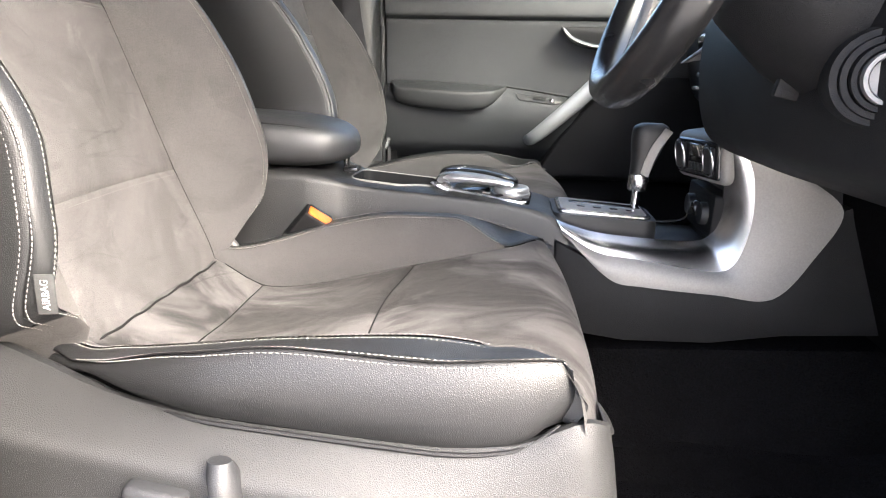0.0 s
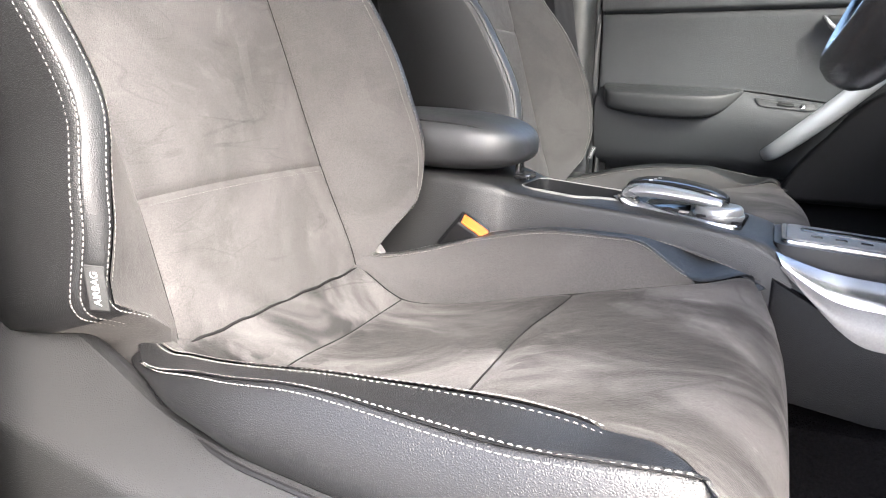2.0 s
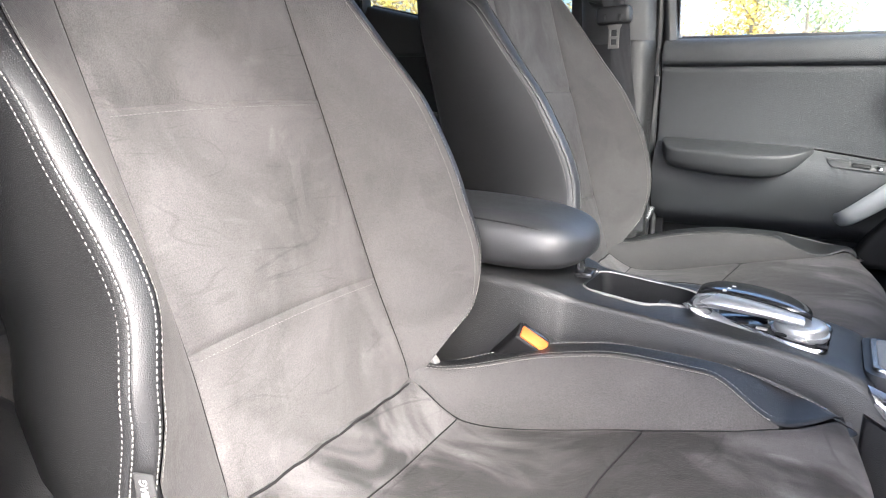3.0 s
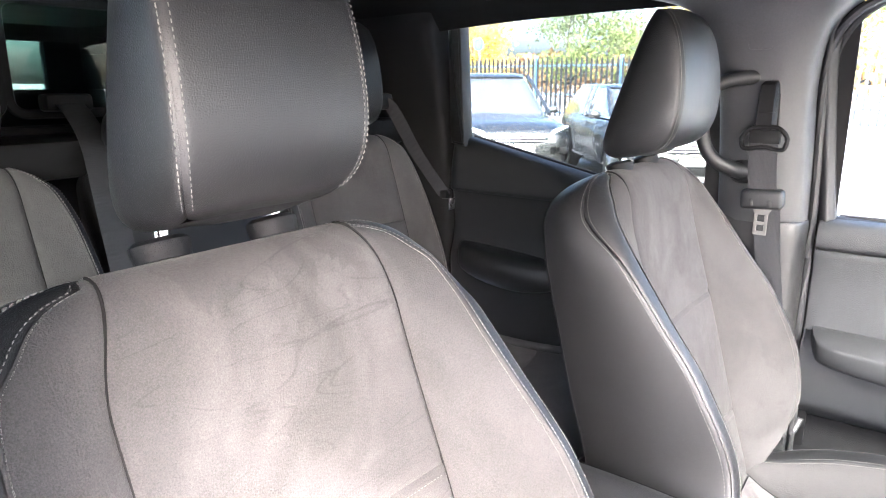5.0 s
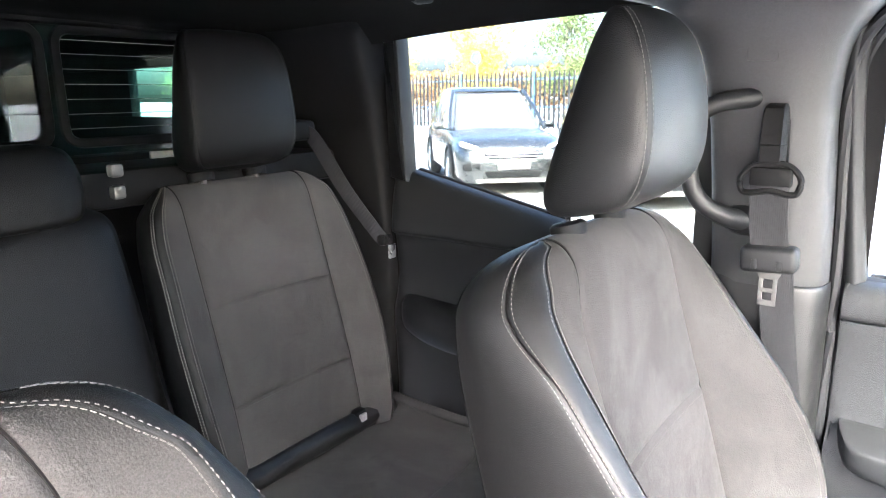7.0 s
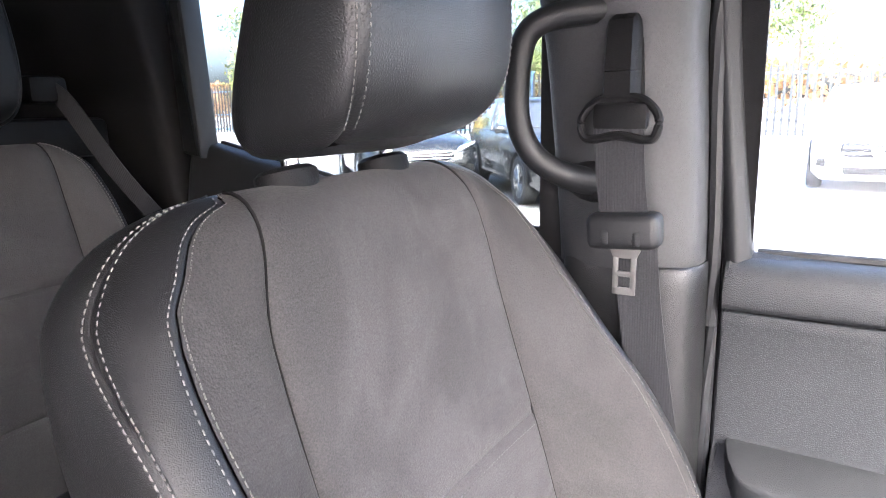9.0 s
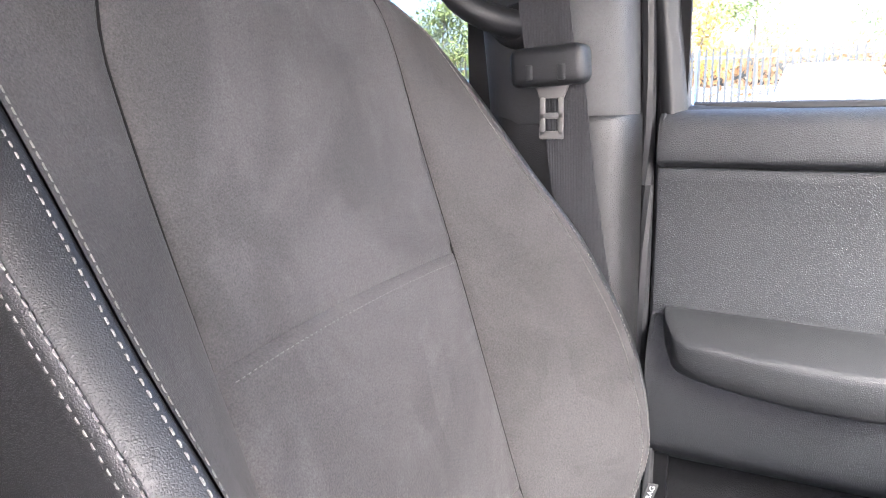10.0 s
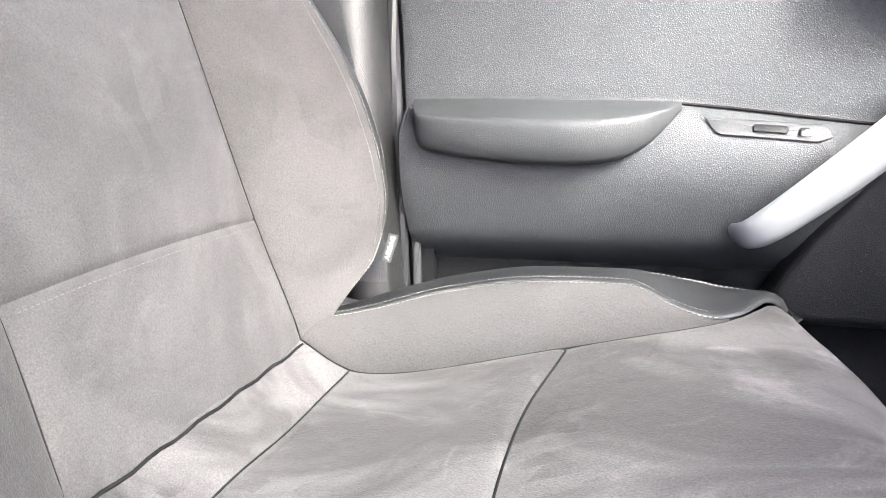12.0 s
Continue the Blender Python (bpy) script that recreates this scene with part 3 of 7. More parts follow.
def belt(s, at_label):
    """Front belt: slider cover, upper ring, webbing, stopper and tongue."""
    b = thing("seat_belt", at_label, "seat belt", (-0.42, side_y(1.66, s), 1.30), "seat belts")
    Y = lambda y: side_y(y, s)
    bm = bmesh.new()
    rings = []
    for z, w, y in ((1.456, 0.0125, 1.640), (1.462, 0.0150, 1.632), (1.500, 0.0152, 1.630), (1.501, 0.0146, 1.631), (1.502, 0.0152, 1.630), (1.535, 0.0145, 1.634), (1.547, 0.0135, 1.638), (1.553, 0.011, 1.650)):
        rings.append([(-0.420 + px * w, Y(y + py), z) for px, py in ((-1, 0.03), (-1, 0.006), (-0.8, 0.0), (0.8, 0.0), (1, 0.006), (1, 0.03))])
    loft(bm, [[Vector(p) for p in r] for r in rings])
    part("slider_cover", bm, PLASTIC_DARK, b)
    bm = bmesh.new()
    ring = curve([(-0.446, Y(1.630), 1.468), (-0.453, Y(1.630), 1.456), (-0.450, Y(1.629), 1.441), (-0.440, Y(1.628), 1.438), (-0.416, Y(1.627), 1.442), (-0.392, Y(1.628), 1.438), (-0.383, Y(1.629), 1.441), (-0.380, Y(1.630), 1.456), (-0.387, Y(1.632), 1.468), (-0.402, Y(1.634), 1.476), (-0.432, Y(1.634), 1.476), (-0.446, Y(1.630), 1.468)], 60)[:-1]
    tube(bm, ring, 0.0042, 8, closed=True)
    box(bm, (-0.442, min(Y(1.626), Y(1.638)), 1.446), (-0.390, max(Y(1.626), Y(1.638)), 1.472), 0.005)
    part("belt_ring", bm, PLASTIC_DARK, b)

    def web(name, line, wide, twist=0.0):
        bm = bmesh.new()
        pts = curve(line, 24)
        rows = []
        for p in pts:
            rows.append([(p[0] - wide / 2 + wide * k / 6, Y(p[1]), p[2]) for k in range(7)])
        sheet(bm, rows)
        bmesh.ops.recalc_face_normals(bm, faces=bm.faces)
        bmesh.ops.solidify(bm, geom=bm.faces, thickness=0.0014)
        part(name, bm, BELT, b, "woven webbing")
    web("webbing", [(-0.416, 1.628, 1.448), (-0.414, 1.634, 1.40), (-0.409, 1.640, 1.352)], 0.047)
    web("webbing", [(-0.404, 1.652, 1.350), (-0.395, 1.664, 1.25), (-0.372, 1.672, 1.10), (-0.350, 1.664, 0.95), (-0.345, 1.655, 0.90)] if s > 0 else [(-0.404, 1.652, 1.350), (-0.412, 1.664, 1.25), (-0.425, 1.676, 1.10), (-0.435, 1.680, 0.95), (-0.438, 1.680, 0.80)], 0.044)
    bm = bmesh.new()
    box(bm, (-0.444, min(Y(1.620), Y(1.654)), 1.333), (-0.374, max(Y(1.620), Y(1.654)), 1.368), 0.008, Matrix.Rotation(radians(-3 * s), 4, "Y"), 3)
    for dx in (-0.424, -0.394):
        box(bm, (dx - 0.004, min(Y(1.619), Y(1.625)), 1.338), (dx + 0.004, max(Y(1.619), Y(1.625)), 1.352), 0.002)
    part("belt_stopper", bm, PLASTIC_FINE, b)
    bm = bmesh.new()
    y0, y1 = sorted((Y(1.636), Y(1.639)))
    # the tongue is a frame with two windows
    prism(bm, [(-0.4255, 1.338), (-0.3895, 1.338), (-0.3965, 1.322), (-0.4190, 1.322)], y0, y1, "y", 0.0008)
    for lo, hi in (((-0.4192, y0, 1.288), (-0.4138, y1, 1.324)), ((-0.4018, y0, 1.288), (-0.3964, y1, 1.324)), ((-0.4192, y0, 1.285), (-0.3964, y1, 1.2925)), ((-0.4192, y0, 1.3035), (-0.3964, y1, 1.3090))):
        box(bm, lo, hi, 0.0008)
    part("belt_tongue", bm, HINGE_GREY, b, "grey steel")
    return b


belt(1, "grey passenger seat belt hanging on the centre pillar")
belt(-1, "grey driver seat belt hanging on the centre pillar")


def grab_handle(s):
    """Bowed handle whose two feet sit on the pillar."""
    h = thing("grab_handle", "dark plastic grab handle on the centre pillar", "grab handle", (-0.45, side_y(1.66, s), 1.40), "grab handles")
    pts = curve([(-0.430, 1.690, 1.562), (-0.455, 1.662, 1.560), (-0.492, 1.641, 1.553), (-0.514, 1.634, 1.535), (-0.522, 1.634, 1.49), (-0.520, 1.636, 1.450), (-0.505, 1.644, 1.418), (-0.475, 1.660, 1.398), (-0.440, 1.690, 1.388)], 37)
    pts = [Vector((x, side_y(y, s), z)) for x, y, z in pts]
    bm = bmesh.new()
    tube(bm, pts, [0.0125 + 0.004 * abs(2 * k / 36 - 1) ** 4 for k in range(37)], 14, up=(0.74, -0.66 * s, 0))
    part("grip", bm, PLASTIC_FINE, h, "smooth dark plastic")
    for x, y, z in ((-0.440, 1.664, 1.561), (-0.452, 1.672, 1.392)):
        bm = bmesh.new()
        rings = [[Vector((x + wx * math.cos(a), side_y(y + d, s), z + wz * math.sin(a))) for a in (2 * math.pi * k / 18 for k in range(18))] for d, wx, wz in ((0.030, 0.034, 0.024), (0.010, 0.033, 0.023), (0.0, 0.027, 0.018), (-0.004, 0.016, 0.011))]
        loft(bm, rings)
        part("foot", bm, PLASTIC_FINE, h, "moulded foot")
    return h


grab_handle(1)
grab_handle(-1)


# passenger front door
door_f = thing("door_1", "black and grey moulded front passenger door, closed", "car door", (0.15, 1.77, 0.53), kind="structure")
PROFILE = [(1.306, 1.776), (1.305, 1.756), (1.298, 1.742), (1.282, 1.733), (1.262, 1.731), (1.254, 1.736), (1.249, 1.750), (1.243, 1.744), (1.20, 1.749), (1.15, 1.751), (1.105, 1.751), (1.090, 1.751), (1.085, 1.745), (1.076, 1.734), (1.06, 1.722), (1.03, 1.717), (1.0, 1.720), (0.96, 1.732), (0.935, 1.744), (0.915, 1.766), (0.895, 1.796)]
bm = bmesh.new()
rows = []
for z, y in PROFILE:
    fall = interp(z, [(0.9, 0.0), (0.96, 0.6), (1.03, 1.0), (1.09, 1.0), (1.15, 0.4), (1.2, 0.0)])
    rows.append([(x, y + (0.035 if k == 0 else 0.008 if k == 1 else 0.0), z - fall * interp(x, [(-0.04, 0.0), (0.0, 0.004), (0.2, 0.030), (0.3, 0.036)])) for k, x in enumerate((-0.327, -0.325, -0.316, -0.2, -0.04, 0.0, 0.1, 0.2, 0.3, 0.4, 0.62, 0.8))])
lining(bm, [[Vector(p) for p in r] for r in zip(*smooth_rows(list(zip(*rows)), 48, 70))], 1, 0.004)
part("door_lining", bm, DOOR_SKIN, door_f, "grained grey vinyl")
# lower lining: the shade below the armrest is put into its near-black colour
bm = bmesh.new()
rows = []
for z, y in ((0.925, 1.799), (0.915, 1.796), (0.895, 1.792), (0.86, 1.784), (0.78, 1.735), (0.66, 1.720), (0.56, 1.72), (0.53, 1.75)):
    rows.append([(x, y + (0.03 if k == 0 else 0), z) for k, x in enumerate((-0.325, -0.315, 0.0, 0.4, 0.8))])
lining(bm, smooth_rows(rows, 20, 20), 1)
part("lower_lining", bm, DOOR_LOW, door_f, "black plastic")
# armrest pod
bm = bmesh.new()
rings = []
for x, out_, top, low in ((-0.313, 0.004, 1.098, 1.078), (-0.305, 0.030, 1.099, 1.058), (-0.285, 0.052, 1.0985, 1.042), (-0.2, 0.060, 1.096, 1.030), (-0.13, 0.060, 1.0935, 1.027), (-0.09, 0.055, 1.092, 1.030), (-0.06, 0.044, 1.0905, 1.040), (-0.035, 0.024, 1.089, 1.060), (-0.018, 0.004, 1.088, 1.080)):
    slope, h = 0.35 * out_, top - low
    # a sloping top, a firm front edge and a face that turns in underneath
    prof = [(-0.02, top), (0.0, top), (0.5 * out_, top - 0.4 * slope), (0.88 * out_, top - 0.80 * slope), (0.97 * out_, top - 0.93 * slope), (out_, top - slope - 0.03 * h), (1.005 * out_, top - slope - 0.10 * h), (0.985 * out_, low + 0.45 * (h - slope)), (0.92 * out_, low + 0.16 * (h - slope)), (0.84 * out_, low + 0.05 * (h - slope)), (0.72 * out_, low), (0.4 * out_, low), (-0.02, low)]
    rings.append([Vector((x, 1.742 - q, z)) for q, z in prof])
loft(bm, [list(r) for r in zip(*[curve([r[j] for r in rings], 36) for j in range(13)])])
part("armrest", bm, ARM_PAD, door_f, "soft black vinyl")
# dark joint above the ledge
bm = bmesh.new()
tube(bm, [(x, 1.7475, 1.0885 - interp(x, [(-0.04, 0.0), (0.0, 0.004), (0.2, 0.030), (0.3, 0.036)])) for x in (-0.03, -0.01, 0.03, 0.07, 0.11, 0.15, 0.19, 0.23, 0.27)], 0.0020, 6)
part("ledge_joint", bm, SHADE_AND_JOINT, door_f, "dark joint")
# window switch plate
bm = bmesh.new()
def on_slope(bm):
    """Lean a mesh back with the sloping ledge of the door."""
    for v in bm.verts:
        v.co.y += 0.7 * (v.co.z + 0.13 * max(0.0, v.co.x) - 1.057) + 0.0060
    return bm


prism(bm, rounded([(0.004, 1.073), (0.118, 1.063), (0.124, 1.052), (0.112, 1.047), (0.016, 1.056)], 0.006), 1.712, 1.736, "y", 0.002)
on_slope(bm)
plate_ = part("switch_plate", bm, ARM_PAD, door_f)
bm = bmesh.new()
box(bm, (0.050, 1.708, 1.057), (0.082, 1.716, 1.064), 0.002, Matrix.Rotation(radians(5), 4, "Y"))
on_slope(bm)
part("window_switch", bm, PLASTIC_DARK, plate_)
bm = bmesh.new()
box(bm, (0.092, 1.708, 1.053), (0.102, 1.716, 1.061), 0.002)
on_slope(bm)
part("lock_switch", bm, SILVER, plate_)
# pull bar
bm = bmesh.new()
pts = curve([(0.036, 1.700, 0.958), (0.052, 1.664, 0.968), (0.10, 1.652, 1.010), (0.16, 1.650, 1.066), (0.222, 1.655, 1.128), (0.250, 1.680, 1.150), (0.262, 1.74, 1.156)], 30)
tube(bm, pts, [0.010 + 0.009 * math.sin(math.pi * k / 29) ** 0.6 for k in range(30)], 14, flat=(1.0, 0.45), up=(0, 1, 0))
part("pull_bar", bm, BAR, door_f, "satin silver")
# dark shield under the bar
bm = bmesh.new()
prism(bm, rounded([(0.06, 0.86), (0.11, 0.955), (0.20, 1.07), (0.30, 1.12), (0.62, 1.12), (0.62, 0.86)], [0.03, 0.05, 0.05, 0.04, 0.02, 0.02]), 1.712, 1.77, "y", 0.012, 3)
part("dark_shield", bm, PLASTIC_DARK, door_f, "black plastic")
# inner door opener
bm = bmesh.new()
prism(bm, rounded([(0.105, 1.234), (0.31, 1.234), (0.315, 1.172), (0.20, 1.176), (0.145, 1.196)], 0.02), 1.728, 1.76, "y", 0.004)
opener = part("opener_bowl", bm, PLASTIC_DARK, door_f)
bm = bmesh.new()
tube(bm, curve([(0.112, 1.722, 1.232), (0.135, 1.716, 1.206), (0.175, 1.712, 1.190), (0.22, 1.712, 1.186), (0.30, 1.718, 1.190)], 24), [0.006 + 0.007 * math.sin(math.pi * min(1, k / 23)) for k in range(24)], 10, flat=(1, 0.7))
part("opener_lever", bm, SILVER, opener, "satin silver")
# window frame bar and glass
bm = bmesh.new()
rows = []
for z, x, y in ((1.298, -0.322, 1.752), (1.40, -0.333, 1.748), (1.5, -0.343, 1.738), (1.6, -0.350, 1.722), (1.66, -0.345, 1.708)):
    rows.append([(x - 0.010, y + 0.04, z), (x - 0.008, y + 0.006, z), (x + 0.004, y - 0.004, z), (x + 0.012, y + 0.002, z), (x + 0.019, y + 0.012, z), (x + 0.020, y + 0.04, z)])
lining(bm, smooth_rows(rows, 20, 16), 1)
part("window_bar", bm, PLASTIC_FINE, door_f, "grey plastic")
bm = bmesh.new()
tube(bm, curve([(-0.30, 1.785, 1.307), (0.2, 1.785, 1.305), (0.72, 1.785, 1.290)], 20), 0.006, 8)
part("window_seal", bm, RUBBER, door_f, "rubber seal")
bm = bmesh.new()
prism(bm, [(-0.325, 1.28), (0.75, 1.28), (0.40, 1.61), (0.22, 1.69), (-0.345, 1.70)], 1.783, 1.787, "y")
part("window_pane", bm, GLASS, door_f, "clear glass", smooth=False)
bm = bmesh.new()
prism(bm, [(-0.34, 0.50), (0.95, 0.50), (0.95, 1.28), (-0.34, 1.30)], 1.800, 1.82, "y", 0.004)
part("outer_skin", bm, BODY_PAINT, door_f, "painted steel")


def rear_door(s, name, label):
    door = thing(name, label, "car door", (-0.85, side_y(1.77, s), 0.53), kind="structure")
    Y = lambda y: side_y(y, s)

    def sill(x):
        return interp(x, [(-1.20, 1.425), (-1.10, 1.405), (-0.84, 1.350), (-0.62, 1.310), (-0.50, 1.304)])
    bm = bmesh.new()
    rows = []
    for x in (-1.175, -1.165, -1.1, -1.0, -0.85, -0.7, -0.6, -0.515, -0.505):
        z = sill(x)
        e = 0.03 if x in (-1.175, -0.505) else 0.0
        rows.append([(x, 1.800 + e * 0.3, z + 0.002), (x, 1.785 + e, z + 0.004), (x, 1.765 + e, z - 0.006), (x, 1.748 + e, 1.30 + (z - 1.30) * 0.4 + 0.0), (x, 1.742 + e, 1.292), (x, 1.748 + e, 1.282), (x, 1.756 + e, 1.27), (x, 1.762 + e, 1.20), (x, 1.756 + e, 1.15), (x, 1.744 + e, 1.10), (x, 1.748 + e, 1.02), (x, 1.750 + e, 0.9), (x, 1.735 + e, 0.8), (x, 1.73 + e, 0.62), (x, 1.76 + e, 0.54)])
    lining(bm, smooth_rows(rows, 30, 60), s)
    part("door_lining", bm, PLASTIC_FINE, door, "grained dark vinyl")
    bm = bmesh.new()
    rings = []
    for x, out_, top, low in ((-1.135, 0.006, 1.148, 1.10), (-1.12, 0.038, 1.150, 1.078), (-1.05, 0.058, 1.148, 1.058), (-0.95, 0.062, 1.142, 1.050), (-0.87, 0.052, 1.134, 1.062), (-0.83, 0.03, 1.128, 1.085), (-0.815, 0.006, 1.124, 1.105)):
        r = []
        for a in range(16):
            t = 2 * math.pi * a / 16
            c, sn = math.cos(t), math.sin(t)
            r.append(Vector((x, Y(1.752 - out_ * (max(0.0, c) ** 0.6) + (0.02 if c < 0 else 0)), (top + low) / 2 + (top - low) / 2 * (abs(sn) ** 0.7 * (1 if sn > 0 else -1)))))
        rings.append(r)
    loft(bm, [list(r) for r in zip(*[curve([r[j] for r in rings], 24) for j in range(16)])])
    part("armrest", bm, LEATHER_SOFT, door, "soft black vinyl")
    bm = bmesh.new()
    prism(bm, rounded([(-0.80, 1.128), (-0.66, 1.118), (-0.66, 1.09), (-0.795, 1.10)], 0.008), *sorted((Y(1.735), Y(1.75))), "y", 0.003)
    part("switch_plate", bm, GLOSS, door)
    # frame round the glass
    bm = bmesh.new()
    prism(bm, rounded([(-1.175, 1.40), (-1.128, 1.392), (-1.145, 1.688), (-1.185, 1.70)], 0.004), *sorted((Y(1.748), Y(1.79))), "y", 0.008)
    part("window_bar", bm, PLASTIC_FINE, door, "dark plastic")
    bm = bmesh.new()
    tube(bm, [(x, Y(1.797), sill(x) + 0.004) for x in (-1.13, -1.0, -0.84, -0.7, -0.6, -0.52)], 0.005, 8)
    part("window_seal", bm, RUBBER, door, "rubber seal")
    bm = bmesh.new()
    prism(bm, [(-1.16, 1.38), (-0.84, 1.32), (-0.50, 1.28), (-0.51, 1.71), (-1.16, 1.71)], *sorted((Y(1.800), Y(1.804))), "y")
    part("window_pane", bm, GLASS_REAR, door, "clear glass", smooth=False)
    bm = bmesh.new()
    prism(bm, [(-1.22, 0.50), (-0.45, 0.50), (-0.45, 1.28), (-0.84, 1.32), (-1.22, 1.40)], *sorted((Y(1.806), Y(1.826))), "y", 0.004)
    part("outer_skin", bm, BODY_PAINT, door, "painted steel")
    # front post of the window, behind the centre pillar
    bm = bmesh.new()
    box(bm, (-0.540, min(Y(1.74), Y(1.79)), 1.29), (-0.505, max(Y(1.74), Y(1.79)), 1.70), 0.006)
    part("window_post", bm, RUBBER, door, "black plastic")
    return door


rear_door(1, "door_2", "dark moulded rear passenger door with small armrest, closed")
rear_door(-1, "door_3", "dark moulded rear door behind the driver seat, closed")


def c_pillar(s, name):
    bm = bmesh.new()
    rows = []
    for z, x1, y in ((0.9, -1.165, 1.73), (1.1, -1.165, 1.735), (1.3, -1.168, 1.735), (1.45, -1.175, 1.725), (1.58, -1.180, 1.705), (1.66, -1.185, 1.685), (1.71, -1.15, 1.66), (1.735, -1.0, 1.60)):
        rows.append([(x1, y + 0.07, z), (x1 - 0.004, y + 0.02, z), (x1 - 0.014, y, z), (x1 - 0.05, y - 0.012, z), (x1 - 0.12, y - 0.03, z), (x1 - 0.20, y - 0.06, z), (x1 - 0.235, y - 0.09, z), (x1 - 0.25, y - 0.11, z)])
    lining(bm, smooth_rows(rows, 24, 20), s)
    return solo(name, bm, PLASTIC_DARK, "dark plastic rear pillar trim", "pillar", kind="structure")


c_pillar(1, "pillar_rear_left")
c_pillar(-1, "pillar_rear_right")
# folded roof handle over the rear door: two end covers and a flat grip
for s in (1, -1):
    handle = thing("roof_handle", "dark plastic roof handle folded flat over the rear door", "grab handle", (-0.9, side_y(1.60, s), 1.72), "roof handles")
    for x in (-0.985, -0.835):
        bm = bmesh.new()
        ring = rounded([(x - 0.020, 1.590), (x + 0.020, 1.590), (x + 0.020, 1.640), (x - 0.020, 1.640)], 0.008, 5)
        rows = [[Vector((x + (px - x) * k, side_y(1.615 + (py - 1.615) * k, s), 1.7405 - 0.32 * max(0.0, py - 1.60) - d)) for px, py in ring] for k, d in ((1.06, -0.004), (1.0, 0.004), (0.92, 0.006), (0.0, 0.006))]
        sheet(bm, rows, close_v=True)
        bmesh.ops.remove_doubles(bm, verts=bm.verts, dist=1e-5)
        bmesh.ops.recalc_face_normals(bm, faces=bm.faces)
        part("end_cover", bm, PLASTIC_FINE, handle, "small dark cover")
    bm = bmesh.new()
    tube(bm, [(x, side_y(1.612, s), 1.735) for x in (-0.965, -0.94, -0.91, -0.88, -0.855)], 0.006, 8, flat=(1.6, 0.6))
    part("grip", bm, PLASTIC_FINE, handle)
# rear wall: panel below and frame round the back window
wall = thing("wall_rear", "dark trimmed rear wall of the cabin with sliding window", "rear wall", (-1.45, MID, 0.6), kind="structure")
for lo, hi in (((-1.48, 0.36, 0.55), (-1.425, 1.69, 1.475)), ((-1.48, 0.36, 1.69), (-1.425, 1.69, 1.76)), ((-1.48, 1.655, 1.475), (-1.425, 1.75, 1.70)), ((-1.48, 0.30, 1.475), (-1.425, 0.395, 1.70))):
    bm = bmesh.new()
    box(bm, lo, hi, 0.01)
    part("wall_panel", bm, DOOR_LOW, wall)

# ---- seats ----
def panel(name, fn, us, vs, inside, material, parent, label="", sink=0.004, sides="lrbt", puff=0.0, down=None):
    """One upholstered panel as a part, with its face turned away from a point inside; also tells whether it was flipped."""
    mid = Vector(fn(0.5, 0.5))
    du, dv = Vector(fn(0.55, 0.5)) - Vector(fn(0.45, 0.5)), Vector(fn(0.5, 0.55)) - Vector(fn(0.5, 0.45))
    flip = du.cross(dv).dot(mid - Vector(inside)) < 0
    bm = bmesh.new()
    padded(bm, fn, us, vs, sink, sides, puff, flip, down)
    part(name, bm, material, parent, label)
    return flip


FRONT_BACK = dict(
    top=0.592, low=-0.06, seams=(0.137, 0.348), back=-0.115, heel=0.052,
    ins=[(-0.06, 0.1353), (0.0, 0.1369), (0.14, 0.1302), (0.35, 0.1343), (0.5, 0.1353), (0.592, 0.113)],
    wid=[(-0.06, 0.1474), (0.0, 0.158), (0.03, 0.174), (0.046, 0.200), (0.060, 0.229), (0.075, 0.2366), (0.13, 0.2382), (0.2, 0.2248), (0.31, 0.2313), (0.4, 0.231), (0.47, 0.2301), (0.53, 0.2181), (0.555, 0.203), (0.575, 0.182), (0.588, 0.15), (0.592, 0.118)],
    fwd=[(-0.06, -0.0008), (0.0, 0.0085), (0.03, 0.038), (0.065, 0.0663), (0.13, 0.0969), (0.2, 0.1042), (0.31, 0.085), (0.4, 0.0494), (0.47, 0.0216), (0.53, -0.0015), (0.554, -0.01), (0.592, -0.02)],
    strip=[(-0.06, 0.0041), (0.0, 0.0102), (0.06, 0.0102), (0.15, 0.0203), (0.35, 0.0204), (0.47, 0.026), (0.53, 0.0237), (0.556, 0.03), (0.566, 0.03), (0.578, 0.033), (0.585, 0.04), (0.592, 0.004)],
    drop=[(-0.06, 0.0111), (0.06, 0.0237), (0.15, 0.0076), (0.35, 0.0068), (0.47, 0.0093), (0.54, 0.034), (0.592, 0.02)],
    belly=[(-0.06, -0.052), (-0.045, -0.030), (-0.032, -0.008), (-0.02, 0.003), (-0.008, 0.008), (0.01, 0.011), (0.03, 0.013), (0.12, 0.010), (0.3, 0.004), (0.5, -0.004), (0.592, 0.0)])
REAR_BACK = dict(
    top=0.50, low=-0.03, seams=(0.115, 0.285), back=-0.09,
    ins=[(-0.03, 0.136), (0.25, 0.137), (0.5, 0.135)],
    wid=[(-0.03, 0.19), (0.0, 0.20), (0.2, 0.215), (0.38, 0.205), (0.45, 0.19), (0.48, 0.165), (0.5, 0.139)],
    fwd=[(-0.03, 0.03), (0.0, 0.035), (0.15, 0.045), (0.3, 0.035), (0.44, 0.012), (0.5, 0.0)],
    strip=[(-0.03, 0.014), (0.2, 0.014), (0.45, 0.014), (0.5, 0.002)],
    drop=[(-0.03, 0.012), (0.5, 0.012)],
    belly=[(-0.03, 0.0), (0.12, 0.008), (0.5, 0.0)])


